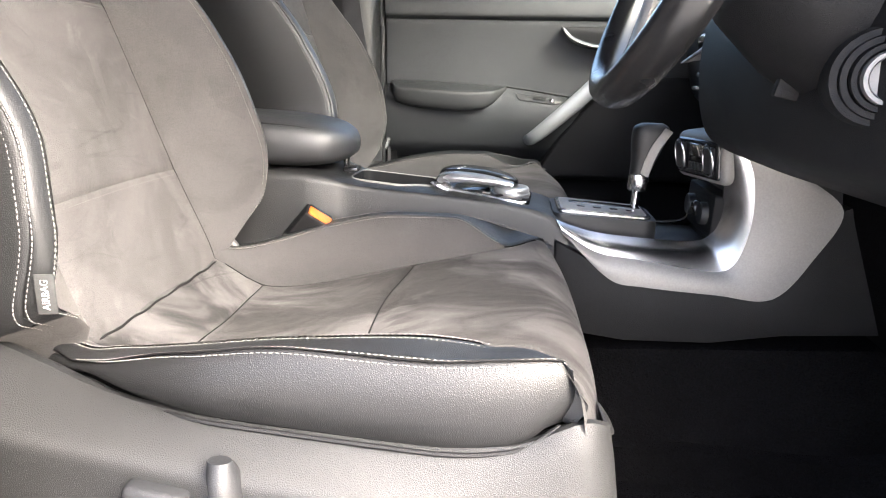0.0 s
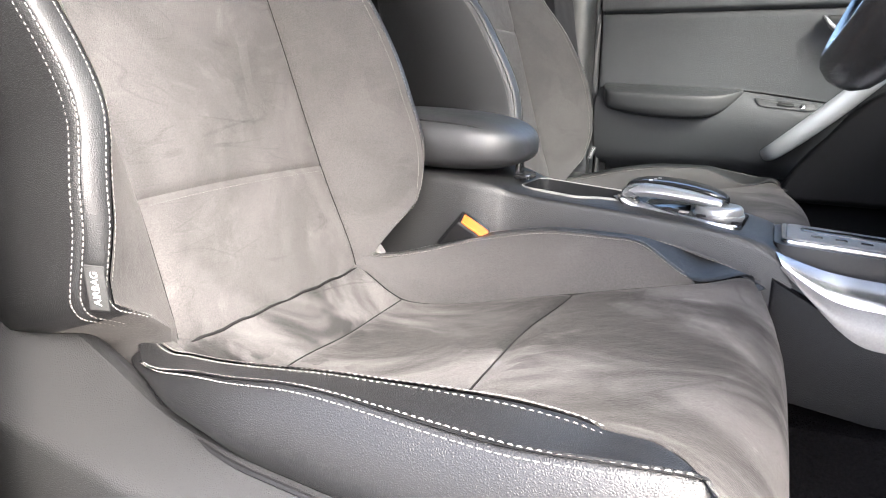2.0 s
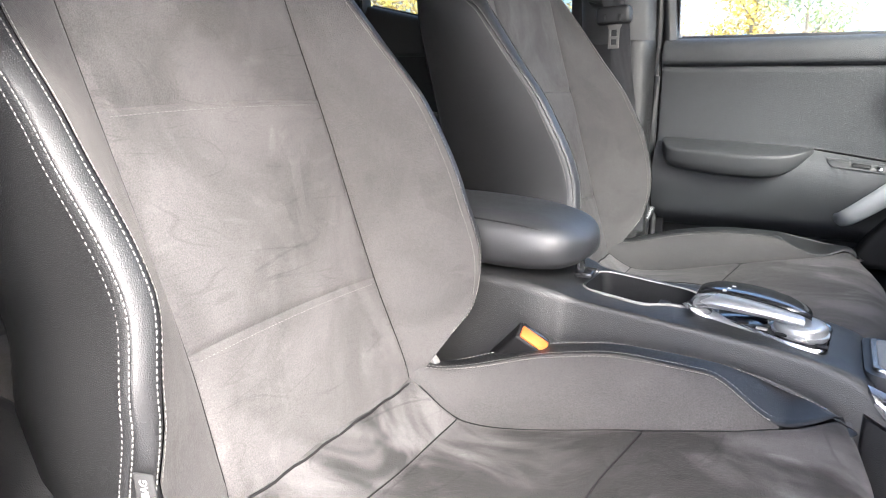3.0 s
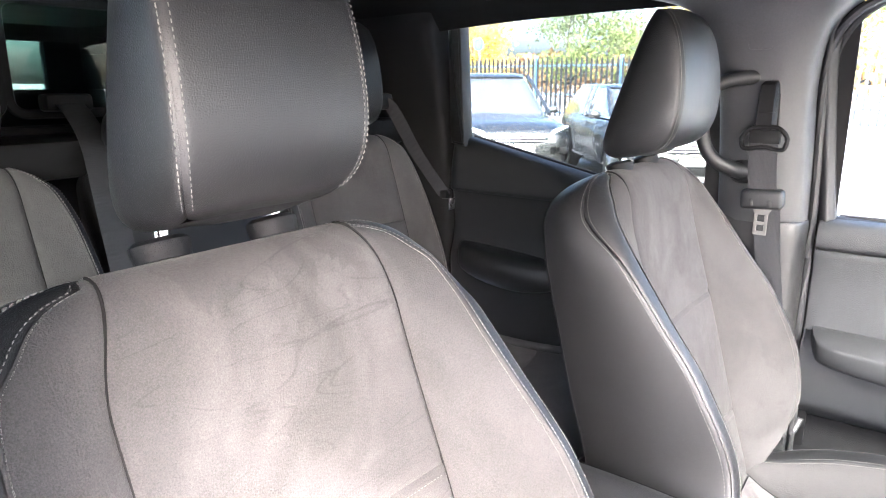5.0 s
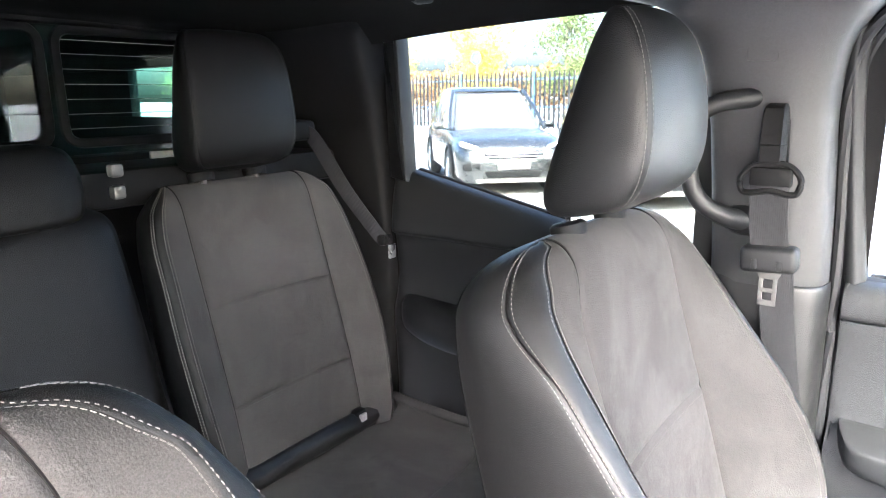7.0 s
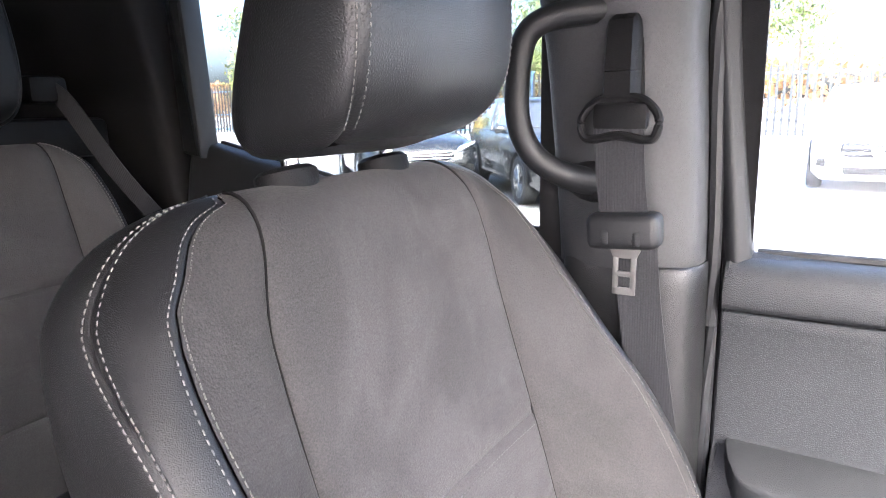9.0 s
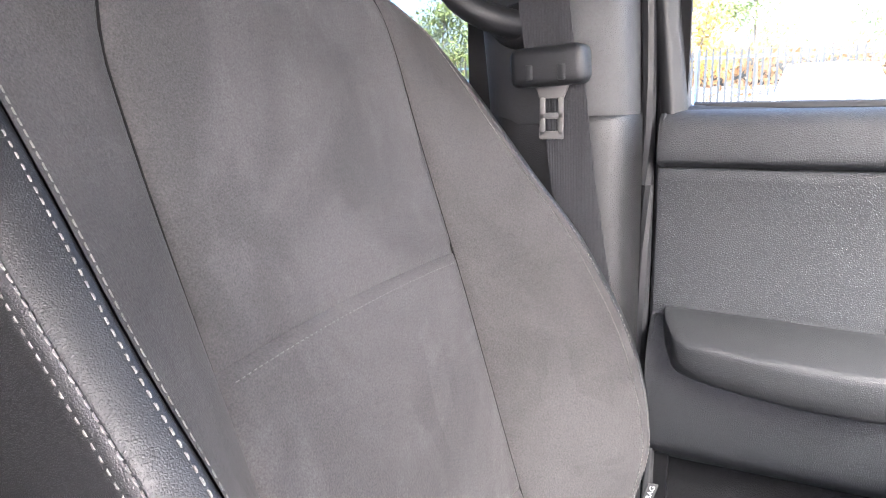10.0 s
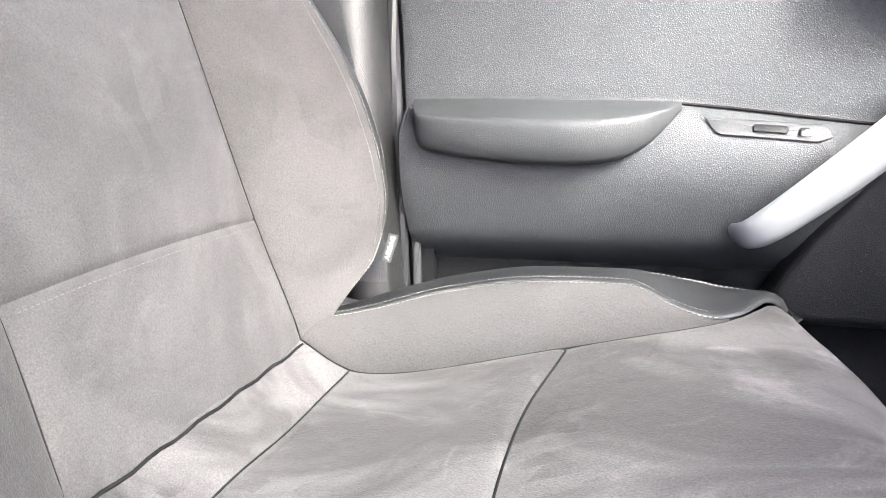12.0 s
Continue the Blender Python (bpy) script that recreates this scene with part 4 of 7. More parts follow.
# the door side of the passenger's backrest: a broader leather edge
FRONT_EDGE = dict(
    FRONT_BACK,
    wid=[(-0.06, 0.1474), (0.0, 0.158), (0.03, 0.176), (0.046, 0.203), (0.060, 0.233), (0.075, 0.242), (0.10, 0.2465), (0.13, 0.2470), (0.16, 0.2470), (0.2, 0.2440), (0.25, 0.2430), (0.31, 0.2365), (0.4, 0.231), (0.47, 0.2301), (0.53, 0.2181), (0.555, 0.203), (0.575, 0.182), (0.588, 0.15), (0.592, 0.118)],
    strip=[(-0.06, 0.0041), (0.0, 0.0102), (0.06, 0.014), (0.10, 0.0195), (0.13, 0.0215), (0.16, 0.0240), (0.2, 0.0270), (0.25, 0.0255), (0.31, 0.0225), (0.35, 0.0204), (0.47, 0.026), (0.53, 0.0237), (0.556, 0.03), (0.566, 0.03), (0.578, 0.033), (0.585, 0.04), (0.592, 0.004)],
    drop=[(-0.06, 0.0111), (0.06, 0.014), (0.10, 0.007), (0.15, 0.0055), (0.35, 0.0060), (0.47, 0.0093), (0.54, 0.034), (0.592, 0.02)])


def backrest(seat, o, recline, spec, suede, leather=None, inner_suede=None, edge=None, edge_side=0, thread=1.0):
    """Backrest of a seat: three suede middle panels, bolsters, leather edge strips and sides, with its stitching."""
    o, r = Vector(o), radians(recline)
    up, out = Vector((-math.sin(r), 0, math.cos(r))), Vector((math.cos(r), 0, math.sin(r)))
    side_skin = leather or LEATHER
    H, h0 = spec["top"], spec["low"]
    h1, qm = H - 0.055, -0.045

    def height(w):
        return h0 + (h1 - h0) * w / 0.86 if w < 0.86 else h1 + (H - h1) * math.sin((w - 0.86) / 0.14 * math.pi / 2)

    def inv(h):
        return 0.86 * (h - h0) / (h1 - h0) if h < h1 else 0.86 + 0.14 * math.asin(min(1.0, (h - h1) / (H - h1))) * 2 / math.pi

    def place(p, q, h):
        if h > h1:
            s = math.sqrt(max(0.0, 1 - ((h - h1) / (H - h1)) ** 2.2))
            q = qm + (q - qm) * s
        return o + Vector((0, p, 0)) + h * up + q * out

    def section(region, t, h, s):
        a, W, f, st, drop, low = (interp(h, (edge if s == edge_side else spec)[k]) for k in ("ins", "wid", "fwd", "strip", "drop", "belly"))
        W = max(W, a + 0.004)
        b = max(a + 0.002, W - st)
        if region == "bolster":
            return s * (a + (b - a) * t), low + (f - low) * (0.62 * t + 0.38 * t * t) + 0.004 * math.sin(math.pi * t) * min(1.0, max(0.0, f - low) / 0.05)
        if region == "strip":
            return s * (b + (W - b) * math.sin(t * math.pi / 2)), f - drop * (1 - math.cos(t * math.pi / 2))
        if region == "side":
            q0 = f - drop
            return s * (W + 0.008 * math.sin(math.pi * t) - 0.026 * t * t), q0 + (spec["back"] - q0) * t
        return s * (W - 0.026) * (1 - t), spec["back"] - 0.02 * math.sin(t * math.pi / 2)

    def maker(region, s):
        def fn(u, v):
            h = height(v)
            return place(*section(region, u, h, s), h)
        return fn

    inside = o + 0.3 * up - 0.05 * out
    back = part_group(seat, "backrest", o)
    edges = [h0, *spec["seams"], H]
    rows, faint = [], []
    for k in range(3):
        lo, hi = inv(edges[k]), inv(edges[k + 1])

        def fn(u, v, lo=lo, hi=hi):
            h = height(lo + (hi - lo) * v)
            # the cross seams bow a little
            x = 2 * u - 1
            h += 0.004 * (1 - x * x) * math.sin(math.pi * min(1, max(0, (h - h0) / (H - h0)))) * (1 if h < h1 - 0.08 else 0)
            a = interp(h, spec["ins"])
            return place(x * a, interp(h, spec["belly"]) - 0.003 * (1 - x * x), h)
        sides = "lr" + ("t" if k < 2 else "") + ("b" if k else "")
        flip = panel("middle_panel", fn, ROLL, [i / 26 for i in range(27)] if k == 2 else ROLL, inside, suede, back, sink=0.005, sides=sides, down=out)
        if k < 2:
            faint.append(stitches(*fn_line(fn, v=0.965, span=(0.03, 0.97), flip=flip), pitch=0.0045, dash=0.003, wide=0.0006, high=0.0003))
    # painted groove shade: dark lines at the bottom of the grooves
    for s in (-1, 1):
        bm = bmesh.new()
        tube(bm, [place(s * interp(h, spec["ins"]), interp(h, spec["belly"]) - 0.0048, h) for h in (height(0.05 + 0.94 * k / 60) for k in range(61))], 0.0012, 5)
        part("seam_shade", bm, SHADE_AND_JOINT, back, "dark line painted as groove shade")
    ws = sorted(set([inv(h0 + (h1 - h0) * k / 34) for k in range(35)] + [0.86 + 0.14 * k / 12 for k in range(13)]))
    for s in (-1, 1):
        fn = maker("bolster", s)
        flip = panel("bolster", fn, ROLL, ws, inside, inner_suede or suede, back, sides="l", sink=0.005, down=out)
        rows.append(stitches(*fn_line(fn, u=0.955, n=140, span=(0.15, 0.985), flip=flip), wide=0.00062 * thread, high=0.0005 * thread))
        # below the heel line the suede runs round under the leather
        foot = inv(spec["heel"]) if "heel" in spec else -1.0
        low_ws, ws_up = [w for w in ws if w < foot] + [foot], [foot] * (foot > 0) + [w for w in ws if w > foot]
        for region, name, label, tuck in (("strip", "edge_strip", "black leather", 0.0014), ("side", "side_panel", "grained black leather", 0.002)):
            fn = maker(region, s)
            if foot > 0:
                panel("heel_panel", fn, ROLL, low_ws, inside, inner_suede or suede, back, sides="", sink=0.0)
            flip = panel(name, fn, ROLL, ws_up, inside, side_skin, back, label, sides="lr", sink=tuck)
            for u in (0.12, 0.86) if region == "strip" else (0.035,):
                rows.append(stitches(*fn_line(fn, u=u, n=140, span=(0.15, 0.975), flip=flip), wide=0.00062 * thread, high=0.0005 * thread))
        panel("rear_panel", maker("rear", s), spread(4), ws, inside, PLASTIC_FINE, back, "dark plastic", sides="")
    thread_part(rows, back)
    if faint:
        thread_part(faint, back, "seam_stitching", "grey thread", THREAD_DARK)
    return up, out


def part_group(parent, name, at, label=""):
    """An empty part under a thing, to carry pieces of its own."""
    ob = new(name)
    ob.parent = parent
    ob.location = Vector(at) - parent.location
    return tagged(ob, label)


def headrest(seat, o, up, out, wide=0.103, tall=0.192, deep=0.128, stitch=True, post_h=0.014, skin=None, spacing=0.056):
    """Headrest on two steel posts: front cushion and two sides, o: the middle between the posts' collars."""
    head = part_group(seat, "headrest", o)
    skin = skin or LEATHER_SOFT
    base = o + up * post_h
    lean = (up + 0.10 * out).normalized()

    def half(v):
        """Half width, front and rear depth at height v."""
        e = max(0.0, 1 - abs(2 * v - 1) ** 5.0) ** (1 / 2.6)
        w = wide * (1.0 + 0.03 * math.sin(math.pi * v) - 0.10 * v)
        f = deep * (0.72 + 0.26 * math.sin(math.pi * (0.15 + 0.62 * v)))
        b = deep * (-0.24 + 0.80 * v)
        m = deep * (0.42 + 0.2 * v)
        return w * (0.66 + 0.34 * e), m + (f - m) * (0.15 + 0.85 * e), m + (b - m) * (0.3 + 0.7 * e)

    def front(u, v):
        w, f, b = half(v)
        x = 2 * u - 1
        ww = w * 0.93
        return base + lean * tall * v + Vector((0, x * ww, 0)) + out * (f - 0.010 * x * x)

    def flank(s):
        def fn(u, v):
            w, f, b = half(v)
            a = u * math.pi / 2 * 1.0
            p0, q0 = w * 0.93, f - 0.010
            if u < 0.5:
                t = u / 0.5
                p = p0 + (w - p0) * math.sin(t * math.pi / 2)
                q = q0 + (0.35 * b + 0.65 * q0 - q0) * (1 - math.cos(t * math.pi / 2))
            else:
                t = (u - 0.5) / 0.5
                qa = 0.35 * b + 0.65 * q0
                p = w - (w * 0.22) * (1 - math.cos(t * math.pi / 2))
                q = qa + (b - qa) * math.sin(t * math.pi / 2)
            return base + lean * tall * v + Vector((0, s * p, 0)) + out * q
        return fn

    def rear(u, v):
        w, f, b = half(v)
        x = 2 * u - 1
        return base + lean * tall * v + Vector((0, x * w * 0.78, 0)) + out * (b - 0.006 * (1 - x * x))
    inside = base + lean * tall * 0.5
    vs = [0.5 - 0.5 * math.cos(math.pi * k / 30) for k in range(31)]
    rows = []
    flip = panel("front_panel", front, ROLL, vs, inside, skin, head, sides="lr", sink=0.002)
    if stitch:
        for u in (0.03, 0.97):
            rows.append(stitches(*fn_line(front, u=u, n=60, span=(0.02, 0.98), flip=flip)))
    for s in (-1, 1):
        fn = flank(s)
        flip = panel("side_panel", fn, ROLL, vs, inside, skin, head, sides="l", sink=0.003)
        if stitch:
            rows.append(stitches(*fn_line(fn, u=0.10, n=60, span=(0.02, 0.98), flip=flip)))
    panel("rear_panel", rear, spread(8), vs, inside, skin, head, sides="")
    for v, up_side in ((0.0, False), (1.0, True)):
        w, f, b = half(v)
        ring = [front(u, v) for u in spread(6)] + [flank(1)(u, v) for u in spread(6)[1:]] + [rear(1 - u, v) for u in spread(6)[1:]] + [flank(-1)(1 - u, v) for u in spread(6)[1:-1]]
        bm = bmesh.new()
        middle = base + lean * tall * v + out * ((f + b) / 2) + lean * (0.004 if up_side else -0.004)
        sheet(bm, [ring, [middle + (p - middle) * 0.5 + lean * (0.002 if up_side else -0.002) for p in ring], [middle] * len(ring)], close_v=True)
        bmesh.ops.remove_doubles(bm, verts=bm.verts, dist=1e-5)
        bmesh.ops.recalc_face_normals(bm, faces=bm.faces)
        part("cap_panel", bm, skin, head)
    for s in (-1, 1):
        foot = o + Vector((0, s * spacing, 0))
        bm = bmesh.new()
        tube(bm, [foot - up * 0.02, foot + up * (post_h + 0.03) + out * 0.012], 0.0062, 14)
        part("post", bm, CHROME if stitch else HINGE_GREY, head, "polished steel" if stitch else "grey steel")
        bm = bmesh.new()
        rings = []
        for k, (rad, z) in enumerate(((0.0225, -0.008), (0.0240, 0.002), (0.0235, 0.0055), (0.019, 0.0085), (0.009, 0.0095))):
            rings.append([foot + up * z + out * (0.8 * rad * math.sin(a)) + Vector((0, rad * math.cos(a), 0)) for a in (2 * math.pi * i / 20 for i in range(20))])
        loft(bm, rings)
        part("post_collar", bm, PLASTIC_DARK, head, "black plastic")
    if rows:
        thread_part(rows, head)
    return head


CUSH_LINE = [(-0.07, -0.01), (-0.055, 0.024), (-0.035, 0.036), (-0.015, 0.035), (0.005, 0.028), (0.02, 0.021), (0.045, 0.007), (0.07, -0.006), (0.10, -0.0125), (0.16, -0.006), (0.28, 0.020), (0.36, 0.036), (0.42, 0.042), (0.455, 0.038), (0.480, 0.023), (0.493, -0.001), (0.4955, -0.026), (0.489, -0.056), (0.474, -0.088), (0.452, -0.115)]
CUSH = dict(
    ins=[(0.0, 0.138), (0.09, 0.146), (0.28, 0.158), (0.36, 0.170), (0.40, 0.187), (0.42, 0.196), (0.44, 0.212), (0.455, 0.229), (0.47, 0.236), (0.5, 0.238)],
    seam=[(0.0, 0.150), (0.06, 0.168), (0.165, 0.197), (0.25, 0.203), (0.32, 0.201), (0.37, 0.195), (0.40, 0.190)],
    seam_z=[(0.0, 0.038), (0.04, 0.033), (0.08, 0.040), (0.165, 0.064), (0.25, 0.079), (0.33, 0.080), (0.38, 0.070), (0.405, 0.058)],
    wid=[(0.0, 0.17), (0.05, 0.205), (0.10, 0.228), (0.2, 0.243), (0.35, 0.247), (0.41, 0.246), (0.44, 0.241), (0.455, 0.234), (0.463, 0.231)],
    wid_z=[(0.0, 0.024), (0.04, 0.028), (0.08, 0.038), (0.16, 0.062), (0.25, 0.074), (0.35, 0.071), (0.42, 0.056), (0.45, 0.046), (0.465, 0.040)],
    wid_high=[(0.0, 0.024), (0.04, 0.028), (0.08, 0.038), (0.16, 0.062), (0.25, 0.078), (0.35, 0.084), (0.42, 0.084), (0.44, 0.078), (0.455, 0.073), (0.463, 0.070)],
    low=[(0.0, 0.008), (0.07, 0.026), (0.12, 0.026), (0.2, 0.014), (0.3, 0.006), (0.38, 0.002), (0.42, 0.005), (0.445, 0.016), (0.463, 0.034)],
    lift=[(0.0, 0.006), (0.3, 0.006), (0.40, 0.006), (0.45, 0.012), (0.478, 0.008), (0.495, 0.0)],
    lift_high=[(0.0, 0.006), (0.28, 0.008), (0.36, 0.018), (0.40, 0.028), (0.44, 0.035), (0.455, 0.037), (0.47, 0.034), (0.485, 0.02), (0.495, 0.0)])


# the door side of the driver's cushion: fuller, with a straighter seam
CUSH_DOOR = dict(
    CUSH,
    seam=[(0.0, 0.1515), (0.06, 0.1696), (0.165, 0.2006), (0.25, 0.2061), (0.32, 0.2019), (0.37, 0.1935), (0.4, 0.1875)],
    seam_z=[(0.0, 0.038), (0.04, 0.034), (0.08, 0.043), (0.165, 0.0628), (0.25, 0.0758), (0.33, 0.0796), (0.38, 0.0795), (0.405, 0.0668)],
    wid=[(0.0, 0.1633), (0.05, 0.1966), (0.1, 0.2183), (0.2, 0.2414), (0.35, 0.2434), (0.41, 0.2384), (0.44, 0.2318), (0.455, 0.2244), (0.463, 0.2244)],
    wid_high=[(0.0, 0.026), (0.04, 0.035), (0.08, 0.0461), (0.16, 0.0703), (0.25, 0.0832), (0.35, 0.0799), (0.42, 0.0823), (0.44, 0.0815), (0.452, 0.077), (0.459, 0.066), (0.463, 0.048)],
    low=[(0.0, 0.0083), (0.07, 0.0263), (0.12, 0.0189), (0.2, 0.0159), (0.3, 0.01), (0.38, 0.0063), (0.42, 0.01), (0.445, 0.0245), (0.463, 0.0308)])


# the door side of the passenger's cushion: a low seam under a rounded leather shoulder
CUSH_SOFT = dict(
    CUSH, crown=0.0045,
    seam_z=[(0.0, 0.038), (0.04, 0.033), (0.08, 0.038), (0.165, 0.058), (0.25, 0.0705), (0.33, 0.0725), (0.38, 0.058), (0.405, 0.046)],
    wid=[(0.0, 0.17), (0.05, 0.205), (0.10, 0.228), (0.2, 0.243), (0.35, 0.251), (0.41, 0.257), (0.44, 0.258), (0.455, 0.254), (0.463, 0.247)],
    wid_z=[(0.0, 0.024), (0.04, 0.027), (0.08, 0.037), (0.16, 0.058), (0.25, 0.069), (0.35, 0.068), (0.42, 0.053), (0.45, 0.044), (0.465, 0.036)])


def cushion(seat, o, suede, ext=0.0, high=0, soft_side=0, leather=None):
    """Seat cushion: suede middle in three pieces with a waterfall front, suede bolsters, leather shoulders and sides."""
    o = Vector(o)
    line = curve([(x, 0, z) for x, z in CUSH_LINE], 160)
    for p in line:
        p.x += ext * max(0.0, min(1.0, (p.x - 0.36) / 0.09)) if p.z > -0.2 else 0.0
    N = len(line) - 1
    cush = part_group(seat, "cushion", o)

    def along(v):
        s = v * N
        i = min(int(s), N - 1)
        return line[i].lerp(line[i + 1], s - i)

    def at_x(x):
        for i in range(N):
            if line[i].x <= x <= line[i + 1].x:
                return (i + (x - line[i].x) / (line[i + 1].x - line[i].x)) / N
        return 1.0

    def middle(u, v):
        c = along(v)
        x = 2 * u - 1
        a = interp(c.x, CUSH["ins"]) - (0.064 * max(0, 0.004 - c.z) / 0.10 if x * high > 0 else 0.034 * max(0, 0.015 - c.z) / 0.10)
        wave = 0.0025 * math.sin(9 * u + 14 * v) * math.sin(math.pi * u)
        return o + Vector((c.x - 0.026 * x ** 4 * max(0.0, (c.x - 0.42) / 0.075) ** 2, x * a, c.z + wave + x ** 4 * interp(c.x, CUSH["lift_high" if x * high > 0 else "lift"])))

    # dark lines painted as shade in the two long seam grooves
    for s in (-1, 1):
        bm = bmesh.new()
        tube(bm, [Vector(middle(0.5 + 0.5 * s, at_x(0.03 + 0.375 * k / 50))) - Vector((0, 0, 0.0042)) for k in range(51)], 0.0012, 5)
        part("seam_shade", bm, SHADE_AND_JOINT, cush, "dark line painted as groove shade")
    inside = o + Vector((0.25, 0, -0.08))
    cuts = [0.0, at_x(0.083), at_x(0.283), 1.0]
    rows = []
    for k in range(3):
        lo, hi = cuts[k], cuts[k + 1]

        def fn(u, v, lo=lo, hi=hi, k=k):
            bow = 0.012 * (1 - (2 * u - 1) ** 2)
            vv = lo + (hi - lo) * v
            vv -= bow * ((v if k < 2 else 0) + ((1 - v) if k > 0 else 0)) * 0.8
            return middle(u, vv)
        sides = "lr" + ("t" if k < 2 else "") + ("b" if k else "")
        panel("middle_panel", fn, ROLL, [j / 40 for j in range(41)] if k == 2 else ROLL, o + Vector(((0.02, 0.18, 0.30)[k], 0, -0.6 if k < 2 else -0.12)), suede, cush, sides=sides, sink=0.005, down=Vector((0, 0, 1)))
        # the cross seams get their groove shade as a dark line too
        if k < 2:
            bm = bmesh.new()
            tube(bm, [Vector(fn(0.01 + 0.98 * j / 30, 1.0)) - Vector((0, 0, 0.0045)) for j in range(31)], 0.0010, 5)
            part("seam_shade", bm, SHADE_AND_JOINT, cush, "dark line painted as groove shade")

    def form(s):
        return CUSH_DOOR if s == high else CUSH_SOFT if s == soft_side else CUSH

    def reach(x):
        return x + ext * max(0.0, min(1.0, (x - 0.36) / 0.09))

    def bolster(s):
        def fn(u, v):
            x = 0.402 * v
            e = Vector(middle(1.0 if s > 0 else 0.0, at_x(reach(x)))) - o
            b, z = interp(x, form(s)["seam"]), interp(x, form(s)["seam_z"])
            f = max(0.0, (x - 0.33) / 0.072) ** 2
            b, z = b + (abs(e.y) + 0.002 - b) * f, z + (e.z + 0.001 - z) * f
            b = max(b, abs(e.y) + 0.001)
            y, zz = abs(e.y) + (b - abs(e.y)) * u, e.z + (z - e.z) * (u ** 0.85) + 0.006 * math.sin(math.pi * u) * min(1, (b - abs(e.y)) / 0.03)
            return o + Vector((e.x, s * y, zz))
        return fn

    def shoulder(s):
        def fn(u, v):
            x = 0.462 * v
            if x < 0.402:
                a = Vector(bolster(s)(1.0, x / 0.402)) - o
            else:
                a = Vector(middle(1.0 if s > 0 else 0.0, at_x(reach(x)))) - o
            W, z = max(interp(x, form(s)["wid"]), abs(a.y) + 0.001), interp(x, form(s)["wid_high" if s == high else "wid_z"])
            t = u * math.pi / 2
            crown = form(s).get("crown", 0.0) * math.sin(math.pi * u) * min(1.0, x / 0.1)
            return o + Vector((a.x + (min(reach(x), a.x + 0.005) - a.x) * u, s * (abs(a.y) + (W - abs(a.y)) * math.sin(t)), a.z + (z - a.z) * (1 - math.cos(t)) + crown))
        return fn

    def flank(s):
        def fn(u, v):
            x = 0.462 * v
            a = Vector(shoulder(s)(1.0, v)) - o
            low = min(interp(x, form(s)["low"]), a.z - 0.002)
            bulge = 0.012 * math.sin(math.pi * min(1, u * 1.1)) * min(1, (a.z - low) / 0.04)
            turn = math.sin(math.pi * min(1.0, 0.05 + 0.95 * u))
            return o + Vector((a.x + 0.010 * turn * v ** 10, s * (abs(a.y) + bulge * (1 - 0.6 * v ** 12) - 0.007 * turn * v ** 22), a.z + (low - a.z) * u))
        return fn
    vs = spread(44)
    for s in (-1, 1):
        fn = bolster(s)
        flip = panel("bolster", fn, ROLL, vs, inside, SUEDE_SIDE, cush, sides="l", sink=0.005, down=Vector((0, 0, 1)))
        rows.append(stitches(*fn_line(fn, u=0.94, n=120, span=(0.06, 0.99), flip=flip)))
        fn = shoulder(s)
        flip = panel("shoulder", fn, ROLL, vs, inside, leather or LEATHER, cush, "grained black leather", sides="lr", sink=0.002)
        rows.append(stitches(*fn_line(fn, u=0.10, n=120, span=(0.05, 0.86), flip=flip)))
        rows.append(stitches(*fn_line(fn, u=0.88, n=120, span=(0.10, 0.97), flip=flip)))
        fn = flank(s)
        flip = panel("side_panel", fn, ROLL, vs, inside, leather or LEATHER, cush, "grained black leather", sides="lr", sink=0.004)
        rows.append(stitches(*fn_line(fn, u=0.07, n=120, span=(0.10, 0.965), flip=flip)))
        # the leather turns in at the front, behind the suede nose
        panel("side_return", lambda u, v, fn=fn, s=s: Vector(fn(0.03 + 0.97 * u, 1.0)) + Vector((-0.001 - 0.018 * v, -s * (0.002 + 0.034 * v), 0)), spread(12), spread(4), o + Vector((0.2, s * 0.2, 0)), leather or LEATHER, cush, sides="")
        bm = bmesh.new()
        tube(bm, [Vector(fn(1.0, v)) + Vector((0, s * 0.003, -0.001)) for v in spread(40)[2:40]], 0.0020, 6)
        part("piping", bm, PLASTIC_DARK, cush)
        # the skirt below the piping, down to the base
        bm = bmesh.new()
        sheet(bm, [[Vector(fn(1.0, v)) + Vector((-0.02 * k * v, -s * (0.004 + 0.012 * k), -0.035 * k)) for v in spread(20)] for k in range(4)])
        bmesh.ops.solidify(bm, geom=bm.faces, thickness=0.003)
        part("skirt", bm, PLASTIC_DARK, cush)
    thread_part(rows, cush)
    return cush


